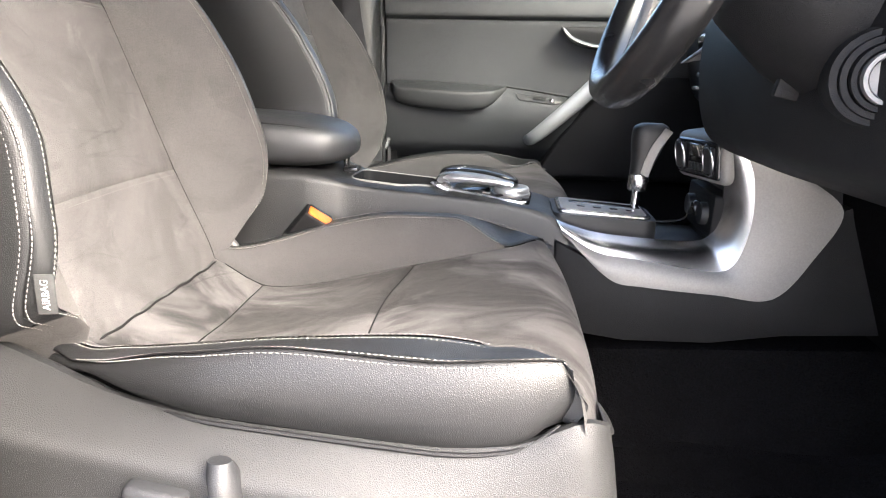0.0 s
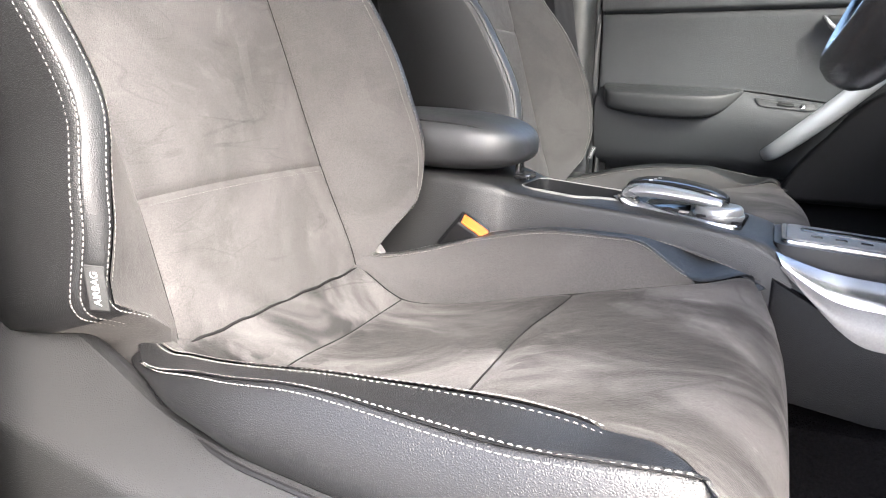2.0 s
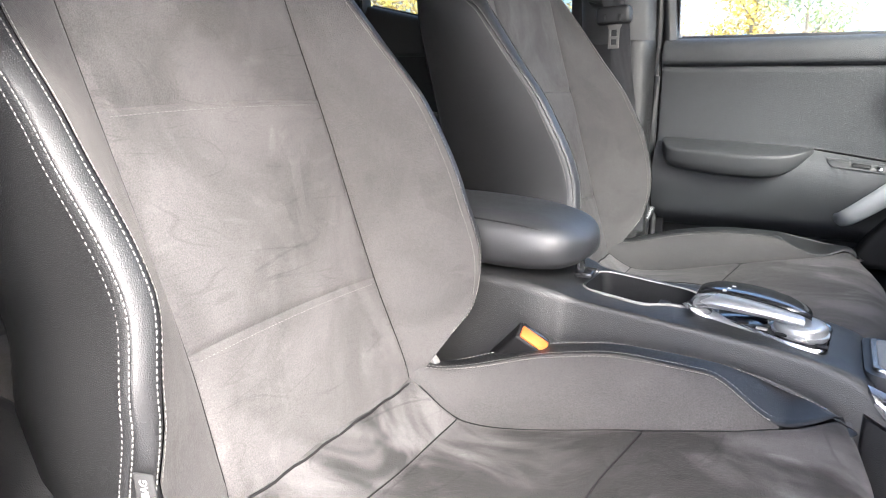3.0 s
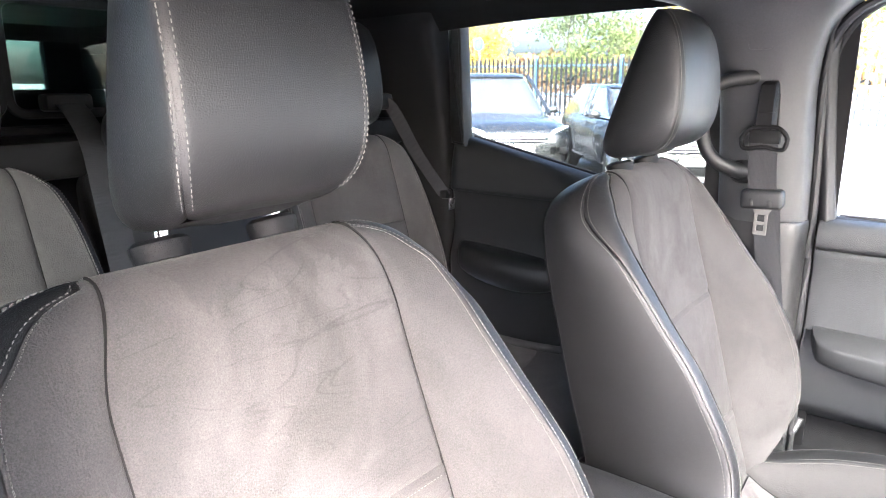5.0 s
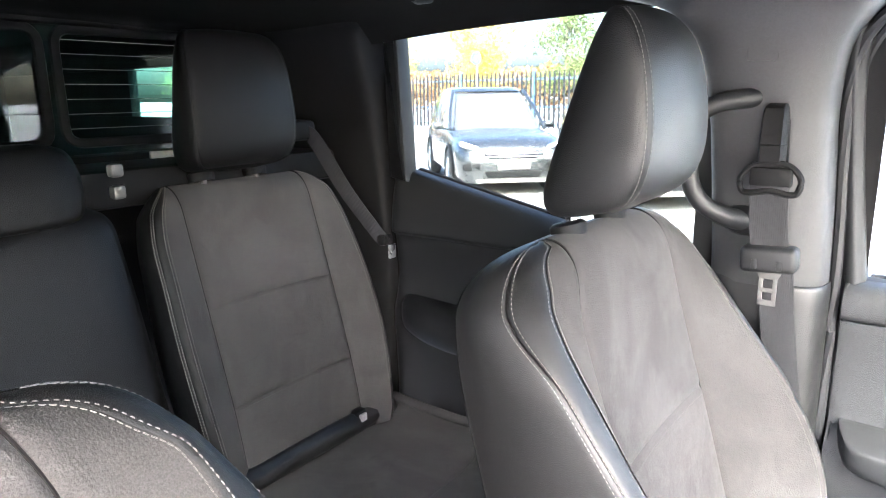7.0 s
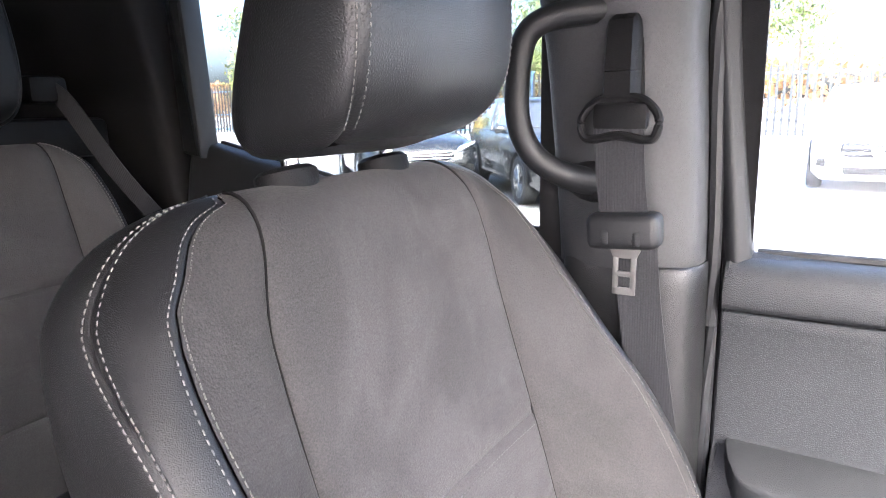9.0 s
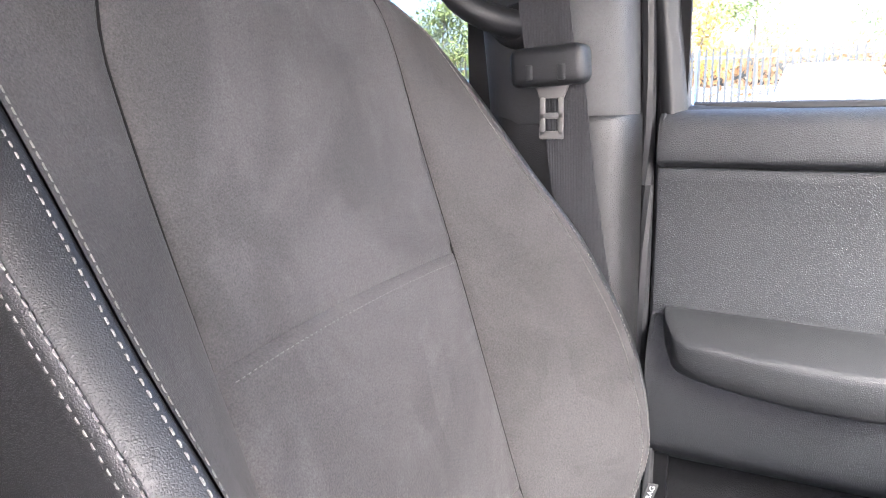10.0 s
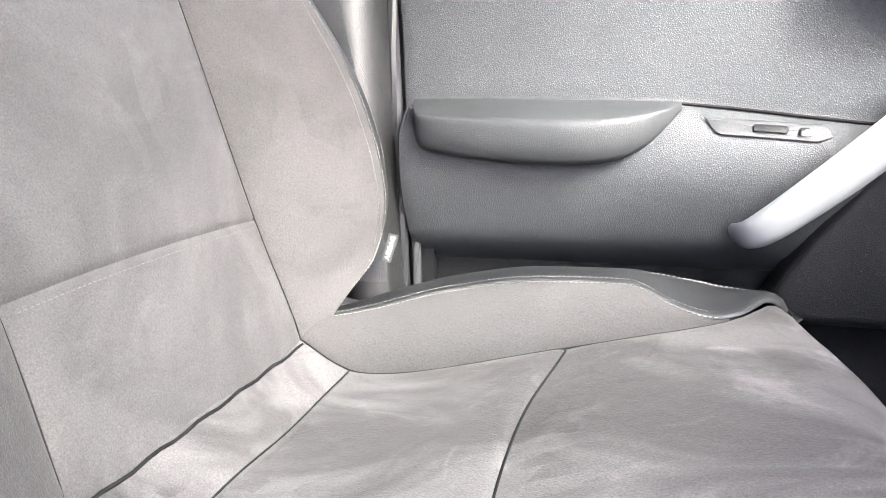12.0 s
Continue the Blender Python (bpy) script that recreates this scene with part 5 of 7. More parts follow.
def tag_label(parent, at, along, face, text="AIRBAG", size=(0.034, 0.014)):
    """A small woven tag with white letters."""
    at, along, face = Vector(at), Vector(along).normalized(), Vector(face).normalized()
    across = face.cross(along).normalized()
    m = Matrix((along, across, face)).transposed().to_4x4()
    m.translation = at
    bm = bmesh.new()
    box(bm, (-size[0] / 2, -size[1] / 2, -0.001), (size[0] / 2, size[1] / 2, 0.001), 0.0008)
    bm.transform(m)
    tag = part("airbag_tag", bm, mat_tag, parent, "grey woven tag with white letters")
    cu = bpy.data.curves.new("letters", "FONT")
    cu.body, cu.size, cu.align_x, cu.align_y, cu.extrude = text, 0.0074, "CENTER", "CENTER", 0.0003
    tmp = new("letters_source", cu)
    dg = bpy.context.evaluated_depsgraph_get()
    me = bpy.data.meshes.new_from_object(tmp.evaluated_get(dg))
    bpy.data.objects.remove(tmp)
    me.transform(m @ Matrix.Translation((0, 0, 0.0013)))
    base, top = Vector(), tag
    while top:
        base += top.location
        top = top.parent
    me.transform(Matrix.Translation(-base))
    me.materials.clear()
    me.materials.append(WHITE_PRINT)
    ob = new("letters", me)
    ob.parent = tag
    return tag


mat_tag = mat("tag_cloth", (0.014, 0.014, 0.014), 0.8, bump=(("noise", 1200, 0.0003),), fine=0.2)


def front_seat(name_label, back_o, recline, cush_o, post, s, tag_h, suede):
    """s: the side of the seat that faces the door (-1 or +1 along y)."""
    seat = thing("front_seat", name_label, "car seat", (cush_o[0], cush_o[1], 0.5), "front seats")
    up, out = backrest(seat, back_o, recline, FRONT_BACK, SUEDE if s < 0 else SUEDE_CLEAN, LEATHER if s < 0 else LEATHER_FINE, SUEDE_SIDE, FRONT_EDGE, 1 if s > 0 else 0)
    headrest(seat, Vector(post), up, out, wide=0.092 if s < 0 else 0.103, post_h=0.012 if s < 0 else 0.012, tall=0.204 if s < 0 else 0.194, spacing=0.053 if s < 0 else 0.056)
    cushion(seat, cush_o, suede, -0.002 if s < 0 else 0.030, -1 if s < 0 else 0, 1 if s > 0 else 0, LEATHER if s < 0 else LEATHER_FINE)
    o = Vector(cush_o)
    # painted contact shade: a dark tube where the backrest sinks into the cushion
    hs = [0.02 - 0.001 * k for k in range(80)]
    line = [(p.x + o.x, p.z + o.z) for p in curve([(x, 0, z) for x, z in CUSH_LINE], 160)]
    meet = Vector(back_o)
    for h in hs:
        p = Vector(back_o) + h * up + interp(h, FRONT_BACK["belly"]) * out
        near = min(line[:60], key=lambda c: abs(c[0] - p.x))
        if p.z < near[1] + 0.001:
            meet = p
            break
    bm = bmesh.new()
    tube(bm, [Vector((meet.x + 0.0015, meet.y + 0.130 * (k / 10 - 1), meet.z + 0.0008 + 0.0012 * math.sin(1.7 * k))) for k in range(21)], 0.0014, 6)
    part("crease_shade", bm, SHADE_AND_JOINT, seat, "dark line painted as crease shade")
    # plastic base shell on the door side, with a raised end that covers the hinge
    bm = bmesh.new()
    xs = [-0.26, -0.22, -0.17, -0.10, -0.03, 0.04, 0.09, 0.14, 0.2, 0.28, 0.36, 0.42, 0.455, 0.478, 0.492, 0.506]
    top_z = [(-0.26, 0.085), (-0.17, 0.085), (-0.08, 0.072), (0.0, 0.050), (0.07, 0.030), (0.13, 0.022), (0.25, 0.015), (0.38, 0.009), (0.42, 0.012), (0.445, 0.025), (0.463, 0.036), (0.48, 0.038), (0.492, 0.032), (0.506, 0.016)]
    rows = []
    for x in xs:
        z = interp(x, top_z)
        inn = interp(x, [(-0.26, 0.185), (-0.10, 0.195), (0.0, 0.20), (0.1, 0.226), (0.2, 0.238), (0.4, 0.238), (0.46, 0.237), (0.48, 0.234), (0.492, 0.226), (0.506, 0.205)])
        ridge = interp(x, [(-0.26, 0.265), (0.0, 0.275), (0.3, 0.280), (0.42, 0.272), (0.47, 0.262), (0.492, 0.246), (0.506, 0.222)])
        rz = interp(x, [(-0.26, 0.030), (0.0, 0.012), (0.15, -0.006), (0.3, -0.022), (0.42, -0.05), (0.492, -0.08)])
        prof = [(inn - 0.03, z - 0.03), (inn - 0.012, z - 0.006), (inn, z), (inn + (ridge - inn) * 0.35, z - 0.004 - 0.15 * (z - rz)), (ridge - 0.010, rz + 0.008), (ridge - 0.003, rz + 0.003), (ridge, rz - 0.004), (ridge - 0.004, rz - 0.03), (ridge - 0.010, -0.16), (ridge - 0.02, -0.25)]
        rows.append([o + Vector((x - 0.22 * max(0.0, x - 0.43) * max(0.0, min(1.0, (q + 0.03) / 0.05)), s * p, q)) for p, q in prof])
    rows.append([p + Vector((-0.004, -s * 0.05, -0.01)) for p in rows[-1]])
    sheet(bm, rows)
    bmesh.ops.recalc_face_normals(bm, faces=bm.faces)
    if sum(f.normal.y for f in bm.faces) * s < 0:
        bmesh.ops.reverse_faces(bm, faces=bm.faces)
    bmesh.ops.solidify(bm, geom=bm.faces, thickness=0.003)
    shell = part("base_shell", bm, SHELL, seat, "grained grey plastic")
    sub = shell.modifiers.new("round", "SUBSURF")
    sub.levels = sub.render_levels = 1
    # seat switches on the shell
    for kind, x, z in (("flat", 0.158, -0.030), ("lever", 0.207, -0.022), ("flat", 0.285, -0.075)):
        bm = bmesh.new()
        yy = o.y + s * 0.2785
        if kind == "flat":
            box(bm, (o.x + x - 0.024, yy - 0.012, o.z + z - 0.014), (o.x + x + 0.024, yy + 0.012, o.z + z + 0.014), 0.006, Matrix.Rotation(radians(8), 4, "Y"), 3)
        else:
            rings = []
            for k, (w, d, h) in enumerate(((0.010, 0.006, 0.030), (0.012, 0.014, 0.020), (0.013, 0.018, 0.0), (0.015, 0.016, -0.03), (0.016, 0.010, -0.05))):
                c = Vector((o.x + x + 0.012 * (0.03 - h) / 0.08, o.y + s * 0.272, o.z + z + h))
                rings.append([c + Vector((w * math.cos(a) * 0.9, s * (d * math.sin(a) + 0.006), 0)) for a in (2 * math.pi * i / 12 for i in range(12))])
            loft(bm, rings)
        part("seat_switch", bm, PLASTIC_FINE, seat, "dark plastic")
    # floor frame
    bm = bmesh.new()
    for d in (-0.18, 0.18):
        box(bm, (o.x - 0.16, o.y + d - 0.02, 0.5), (o.x + 0.40, o.y + d + 0.02, 0.56), 0.006)
    box(bm, (o.x - 0.1, o.y - 0.19, 0.56), (o.x + 0.38, o.y + 0.19, o.z - 0.10), 0.02)
    part("floor_frame", bm, PLASTIC_DARK, seat)
    # hinge plate where the backrest meets the base, on both sides
    for d in (1,):
        bm = bmesh.new()
        prism(bm, rounded([(o.x - 0.06, o.z - 0.05), (o.x + 0.055, o.z - 0.02), (o.x + 0.03, o.z + 0.045), (o.x - 0.05, o.z + 0.07)], 0.02), o.y + d * 0.172, o.y + d * 0.184, "y", 0.003)
        part("hinge_cover", bm, HINGE_GREY, seat, "grey metal")
    return seat, up, out


seat_d, up_d, out_d = front_seat("grey suede driver seat with black leather bolsters and pale stitching", (-0.390, 0.675, 0.876), 18.5, (-0.403, 0.672, 0.864), (-0.636, 0.682, 1.427), -1, 0.07, SUEDE_SEAT)
seat_p, up_p, out_p = front_seat("grey suede passenger seat with black leather bolsters and pale stitching", (-0.365, 1.385, 0.863), 14.5, (-0.393, 1.382, 0.863), (-0.555, 1.386, 1.426), 1, 0.07, SUEDE_WORN_LIT)
tag_label(seat_d, (-0.345, 0.440, 0.972), (0.10, -0.10, 1.0), (0.35, -0.9, 0.0))
tag_label(seat_p, (-0.303, 1.617, 0.950), (0.30, 0.22, 1.0), (0.55, -0.80, 0.05), size=(0.030, 0.011))

# ---- rear bench ----
bench = thing("rear_bench", "dark grey suede rear bench with three backrests", "rear seat", (-1.1, MID, 0.6))
for yc in (1.425, 0.625):
    up_r, out_r = backrest(bench, (-1.10, yc, 0.955), 15.0, REAR_BACK, SUEDE_REAR, LEATHER_REAR, thread=2.0)
    headrest(bench, Vector((-1.262, yc - 0.012 * (1 if yc > 1 else -1), 1.437)), up_r, out_r, wide=0.112, tall=0.222, deep=0.10, stitch=False, post_h=0.006, skin=LEATHER_REAR)


def soft_block(name, parent, rings, material, label="", n=30):
    bm = bmesh.new()
    m = len(rings[0])
    loft(bm, [list(r) for r in zip(*[curve([r[j] for r in rings], n) for j in range(m)])])
    return part(name, bm, material, parent, label)


def pad_ring(c, hx, hz, k=20, power=0.45, axis="y"):
    """A rounded-square ring about c, in the plane across the axis."""
    out = []
    for i in range(k):
        a = 2 * math.pi * i / k
        x, z = (abs(math.cos(a)) ** power) * math.copysign(1, math.cos(a)), (abs(math.sin(a)) ** power) * math.copysign(1, math.sin(a))
        out.append(Vector(c) + (Vector((x * hx, 0, z * hz)) if axis == "y" else Vector((0, x * hx, z * hz)) if axis == "x" else Vector((x * hx, z * hz, 0))))
    return out


# middle backrest with its low headrest
mid_rings = []
for h, w, d in ((-0.02, 0.165, 0.05), (0.0, 0.172, 0.055), (0.2, 0.168, 0.055), (0.40, 0.162, 0.052), (0.455, 0.155, 0.045), (0.475, 0.13, 0.025)):
    c = Vector((-1.145 - 0.259 * h, MID, 0.955 + 0.966 * h))
    mid_rings.append(pad_ring(c, d, w, axis="z"))
soft_block("middle_backrest", bench, mid_rings, LEATHER_REAR, "black vinyl")
mid_rings = []
for z, w, d in ((1.395, 0.06, 0.02), (1.402, 0.105, 0.036), (1.43, 0.118, 0.040), (1.47, 0.118, 0.038), (1.50, 0.105, 0.03), (1.51, 0.07, 0.016)):
    mid_rings.append(pad_ring(Vector((-1.235 - 0.2 * (z - 1.4), MID, z)), d, w, axis="z", power=0.6))
soft_block("middle_headrest", bench, mid_rings, LEATHER_REAR, "black vinyl")


def rear_cushion(yc, half, name):
    """One seat of the bench: pad with a cross seam and a raised rim."""
    def top(u, v):
        x, p = -1.115 + 0.50 * v, 2 * u - 1
        z = 0.925 + 0.02 * v - 0.014 * math.sin(math.pi * min(1, v * 1.2)) + 0.022 * abs(p) ** 5
        if v > 0.8:
            z -= 0.06 * ((v - 0.8) / 0.2) ** 2.5
        return Vector((x, yc + p * half, z))
    inside = Vector((-0.9, yc, 0.8))
    for k, (lo, hi) in enumerate(((0.0, 0.52), (0.52, 1.0))):
        panel(name, lambda u, v, lo=lo, hi=hi: top(u, lo + (hi - lo) * v), ROLL, ROLL, inside, SUEDE_REAR, bench, sides="lrbt", sink=0.005)
    for s in (-1, 1):
        def flank(u, v, s=s):
            p = top(1.0 if s > 0 else 0.0, v)
            return p + Vector((0, s * (0.03 * math.sin(u * math.pi / 2)), 0.012 * math.sin(math.pi * min(1, u * 1.6)) - 0.13 * max(0, u - 0.3) / 0.7))
        panel("cushion_rim", flank, ROLL, ROLL, inside, SUEDE_REAR, bench, sides="lb", sink=0.003)
    bm = bmesh.new()
    rows = [[top(u, 1.0) + Vector((0.01 * math.sin(k * 0.5), 0, -0.07 * k)) for u in spread(10)] for k in range(4)]
    sheet(bm, rows)
    bmesh.ops.recalc_face_normals(bm, faces=bm.faces)
    bmesh.ops.solidify(bm, geom=bm.faces, thickness=0.004)
    part("cushion_front", bm, LEATHER_SOFT, bench, "black vinyl")


for yc, half in ((1.425, 0.235), (1.025, 0.13), (0.625, 0.235)):
    rear_cushion(yc, half, "cushion_panel")
bm = bmesh.new()
box(bm, (-1.12, 0.34, 0.52), (-0.68, 1.71, 0.80), 0.03)
part("bench_base", bm, PLASTIC_DARK, bench, "black plastic")
# small anchor clasps at the foot of the backrest
for y in (1.545, 1.24):
    bm = bmesh.new()
    box(bm, (-1.115, y - 0.013, 0.935), (-1.085, y + 0.013, 0.972), 0.004)
    clasp = part("anchor_flap", bm, PLASTIC_DARK, bench, "black plastic")
    bm = bmesh.new()
    box(bm, (-1.088, y - 0.009, 0.944), (-1.080, y + 0.009, 0.966), 0.002)
    part("anchor_mark", bm, WHITE_PRINT, clasp, "pale printed mark")
# crease strip between cushion and backrest
bm = bmesh.new()
tube(bm, [(-1.10, 1.22, 0.945), (-1.10, 1.64, 0.945)], 0.022, 10)
part("crease_roll", bm, LEATHER_SOFT, bench, "black vinyl")


def strap(bm, line, wide, across, thick=0.0014, n=30):
    """A flat woven strap along points."""
    pts, across = curve(line, n), Vector(across).normalized()
    sheet(bm, [[p + across * wide * (k / 4 - 0.5) for k in range(5)] for p in pts])
    bmesh.ops.recalc_face_normals(bm, faces=bm.faces)
    bmesh.ops.solidify(bm, geom=bm.faces, thickness=thick)
    return bm


# outer rear belt: from the shelf down along the backrest's edge
rb = thing("rear_belt", "grey rear seat belt lying along the backrest edge", "seat belt", (-1.2, 1.66, 1.2), "seat belts")
bm = bmesh.new()
strap(bm, [(-1.275, 1.585, 1.515), (-1.24, 1.60, 1.49), (-1.20, 1.645, 1.38), (-1.155, 1.700, 1.275)], 0.032, (0.80, 0.30, 0.25))
part("webbing", bm, BELT, rb, "woven webbing")
bm = bmesh.new()
box(bm, (-1.300, 1.555, 1.485), (-1.245, 1.615, 1.525), 0.01)
part("belt_guide", bm, PLASTIC_DARK, rb)
bm = bmesh.new()
box(bm, (-1.166, 1.690, 1.264), (-1.144, 1.722, 1.288), 0.007)
part("belt_stopper", bm, PLASTIC_DARK, rb)
bm = bmesh.new()
box(bm, (-1.146, 1.704, 1.236), (-1.140, 1.724, 1.266), 0.002)
part("belt_tongue", bm, SATIN, rb, "bright steel")
# middle belt on the shelf
mb = thing("middle_belt", "grey middle seat belt coming over the bench", "seat belt", (-1.2, 0.84, 1.2), "seat belts")
bm = bmesh.new()
strap(bm, [(-1.40, 0.925, 1.518), (-1.34, 0.915, 1.495), (-1.26, 0.895, 1.455), (-1.20, 0.875, 1.39), (-1.14, 0.862, 1.25), (-1.09, 0.86, 1.10), (-1.06, 0.86, 0.95)], 0.047, (0, 1, 0))
part("webbing", bm, BELT, mb, "woven webbing")
bm = bmesh.new()
box(bm, (-1.425, 0.885, 1.500), (-1.385, 0.965, 1.530), 0.008)
part("belt_guide", bm, PLASTIC_DARK, mb)
# stowed clasps beside the middle backrest
for z in (1.468, 1.436):
    bm = bmesh.new()
    box(bm, (-1.215, 1.170, z - 0.010), (-1.197, 1.190, z + 0.010), 0.005)
    solo("belt_clasp", bm, HINGE_GREY, "grey steel belt clasp parked beside the middle backrest", "belt clasp", "belt clasps")
# rear shelf panel under the window
bm = bmesh.new()
box(bm, (-1.43, 0.36, 1.40), (-1.27, 1.69, 1.462), 0.012)
part("shelf_panel", bm, PLASTIC_DARK, wall)
# sliding rear window: frames, glass, heating lines
bm = bmesh.new()
prism(bm, [(0.395, 1.475), (1.655, 1.475), (1.655, 1.70), (0.395, 1.70)], -1.452, -1.448, "x")
pane = part("window_pane", bm, GLASS_DARK, wall, "tinted glass", smooth=False)
pane.visible_shadow = False


def frame_ring(bm, y0, y1, z0, z1, x, wide=0.012, deep=0.012, r=0.03):
    ring = rounded([(y0, z0), (y1, z0), (y1, z1), (y0, z1)], r, 7)
    tube(bm, [(x, y, z) for y, z in ring], wide, 8, closed=True, flat=(1, 0.7), up=(1, 0, 0))


for y0, y1 in ((0.42, 0.84), (0.85, 1.20), (1.225, 1.63)):
    bm = bmesh.new()
    frame_ring(bm, y0, y1, 1.495, 1.685, -1.442, 0.009)
    part("window_frame", bm, PLASTIC_DARK, wall, "dark frame")
for z in (1.52, 1.545, 1.57, 1.595, 1.62, 1.645, 1.668):
    bm = bmesh.new()
    box(bm, (-1.4475, 1.235, z - 0.0006), (-1.4465, 1.62, z + 0.0006), 0)
    part("heating_line", bm, HEAT_LINE, wall)

# ---- console ----
CY = 1.032
con = thing("centre_console", "black grained centre console with silver front trim", "console", (-0.1, CY, 0.55))


def con_ring(x, half, top, r, low=0.52, flare=0.022):
    pts = [(half + flare, low), (half + flare * 0.8, low + 0.15), (half + 0.004, top - 0.07), (half, top - r)]
    pts += [(half - r * (1 - math.cos(a)), top - r * (1 - math.sin(a))) for a in (0.5, 1.0, 1.4)]
    pts += [(half * 0.5, top), (0, top)]
    full = pts + [(-y, z) for y, z in pts[-2::-1]]
    return [Vector((x, CY + y, z)) for y, z in full]


rings = [con_ring(*a) for a in ((-0.66, 0.092, 0.990, 0.012), (-0.60, 0.092, 0.990, 0.012), (-0.34, 0.091, 0.986, 0.012), (-0.29, 0.090, 0.982, 0.012), (-0.262, 0.084, 0.976, 0.010), (-0.245, 0.078, 0.970, 0.008), (-0.21, 0.076, 0.965, 0.007), (-0.10, 0.076, 0.957, 0.007), (0.0, 0.076, 0.947, 0.008), (0.05, 0.078, 0.938, 0.012), (0.075, 0.08, 0.926, 0.014), (0.09, 0.082, 0.905, 0.012))]
bm = bmesh.new()
m = len(rings[0])
fine_rings = [list(r) for r in zip(*[curve([r[j] for r in rings], 60) for j in range(m)])]
vs = sheet(bm, fine_rings)
cap(bm, vs[0])
cap(bm, vs[-1])
bmesh.ops.recalc_face_normals(bm, faces=bm.faces)
# open the cup tray: cut a pocket out of the top
out_line = rounded([(-0.246, CY - 0.030), (-0.165, CY - 0.040), (-0.140, CY - 0.018), (-0.108, CY - 0.012), (-0.104, CY + 0.030), (-0.125, CY + 0.052), (-0.244, CY + 0.056)], 0.018, 6)
body = part("console_body", bm, PLASTIC, con)
knife_bm = bmesh.new()
prism(knife_bm, out_line, 0.905, 1.02, "z")
knife = new("knife", mesh_of("knife", knife_bm, PLASTIC, False))
cut = body.modifiers.new("pocket", "BOOLEAN")
cut.object, cut.operation, cut.solver = knife, "DIFFERENCE", "EXACT"
bpy.context.view_layer.update()
knife.matrix_world = Matrix()
whole = bpy.data.meshes.new_from_object(body.evaluated_get(bpy.context.evaluated_depsgraph_get()))
body.modifiers.remove(cut)
body.data = whole
bpy.data.objects.remove(knife)
# front block under the silver trim
bm = bmesh.new()
prism(bm, [(0.07, 0.768), (0.07, 0.80), (0.07, 0.85), (0.07, 0.90), (0.10, 0.885), (0.12, 0.875), (0.16, 0.845), (0.375, 0.828), (0.455, 0.965), (0.62, 1.0), (0.62, 0.790), (0.40, 0.775), (0.30, 0.758), (0.18, 0.755)], CY - 0.104, CY + 0.104, "y", 0.004)
for v in bm.verts:
    v.co.y = CY + (v.co.y - CY) * (1 - 0.17 * max(0.0, min(1.0, (0.15 - v.co.x) / 0.08)) * max(0.0, min(1.0, (v.co.z - 0.76) / 0.11)))
part("front_body", bm, PLASTIC_DARK, con, "black plastic")
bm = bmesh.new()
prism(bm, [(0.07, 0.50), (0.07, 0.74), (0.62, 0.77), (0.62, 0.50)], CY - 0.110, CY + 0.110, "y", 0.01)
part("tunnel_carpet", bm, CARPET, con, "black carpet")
bm = bmesh.new()
prism(bm, [(0.07, 0.80), (0.07, 0.900), (0.30, 0.893), (0.315, 0.98), (0.30, 1.04), (0.62, 1.06), (0.62, 0.80)], CY - 0.075, CY + 0.075, "y", 0.004)
part("well_floor", bm, PLASTIC_FINE, con)
# silver trim on both sides, three folds wide
for s in (-1, 1):
    I = [(0.070, 0.928, 0.072), (0.12, 0.912, 0.070), (0.18, 0.905, 0.068), (0.262, 0.902, 0.066), (0.292, 0.912, 0.066), (0.304, 0.945, 0.068), (0.300, 1.00, 0.072), (0.288, 1.050, 0.076)]
    R = [(0.078, 0.916, 0.086), (0.13, 0.886, 0.092), (0.19, 0.878, 0.094), (0.285, 0.866, 0.096), (0.322, 0.878, 0.097), (0.338, 0.935, 0.096), (0.334, 1.00, 0.093), (0.316, 1.046, 0.088)]
    O = [(0.100, 0.893, 0.098), (0.152, 0.848, 0.103), (0.20, 0.840, 0.105), (0.30, 0.834, 0.106), (0.378, 0.832, 0.106), (0.425, 0.895, 0.106), (0.452, 0.962, 0.105), (0.40, 1.005, 0.102)]
    lines = [curve([(x, CY + s * y, z) for x, z, y in L], 50) for L in (I, R, O)]
    for name, pair, material, label in (("trim_band", (0, 1), SILVER, "bright silver"), ("trim_side", (1, 2), SILVER_PAINT, "satin silver paint")):
        bm = bmesh.new()
        a, b = lines[pair[0]], lines[pair[1]]
        rows = []
        for k in range(7):
            f = k / 6
            bulge = 0.004 * math.sin(math.pi * f)
            rows.append([p.lerp(q, f) + Vector((0, s * bulge, 0.4 * bulge)) for p, q in zip(a, b)])
        sheet(bm, rows)
        bmesh.ops.recalc_face_normals(bm, faces=bm.faces)
        if sum(f.normal.y for f in bm.faces) * s < 0:
            bmesh.ops.reverse_faces(bm, faces=bm.faces)
        bmesh.ops.solidify(bm, geom=bm.faces, thickness=0.003)
        part(name, bm, material, con, label)
# armrest lid
arm = part_group(con, "armrest", (-0.43, CY, 1.0))
rings = []
for x, hy, lo, hi in ((-0.66, 0.06, 1.006, 1.040), (-0.645, 0.080, 1.003, 1.056), (-0.60, 0.087, 0.994, 1.064), (-0.45, 0.089, 0.990, 1.068), (-0.34, 0.088, 0.987, 1.064), (-0.285, 0.080, 0.990, 1.056), (-0.258, 0.062, 0.996, 1.046), (-0.244, 0.035, 1.005, 1.034), (-0.240, 0.010, 1.014, 1.022)):
    rings.append(pad_ring(Vector((x, CY, (lo + hi) / 2)), hy, (hi - lo) / 2, 24, 0.6, "x"))
soft_block("lid", arm, rings, LEATHER_LID, "soft black leather", 40)
rows = []
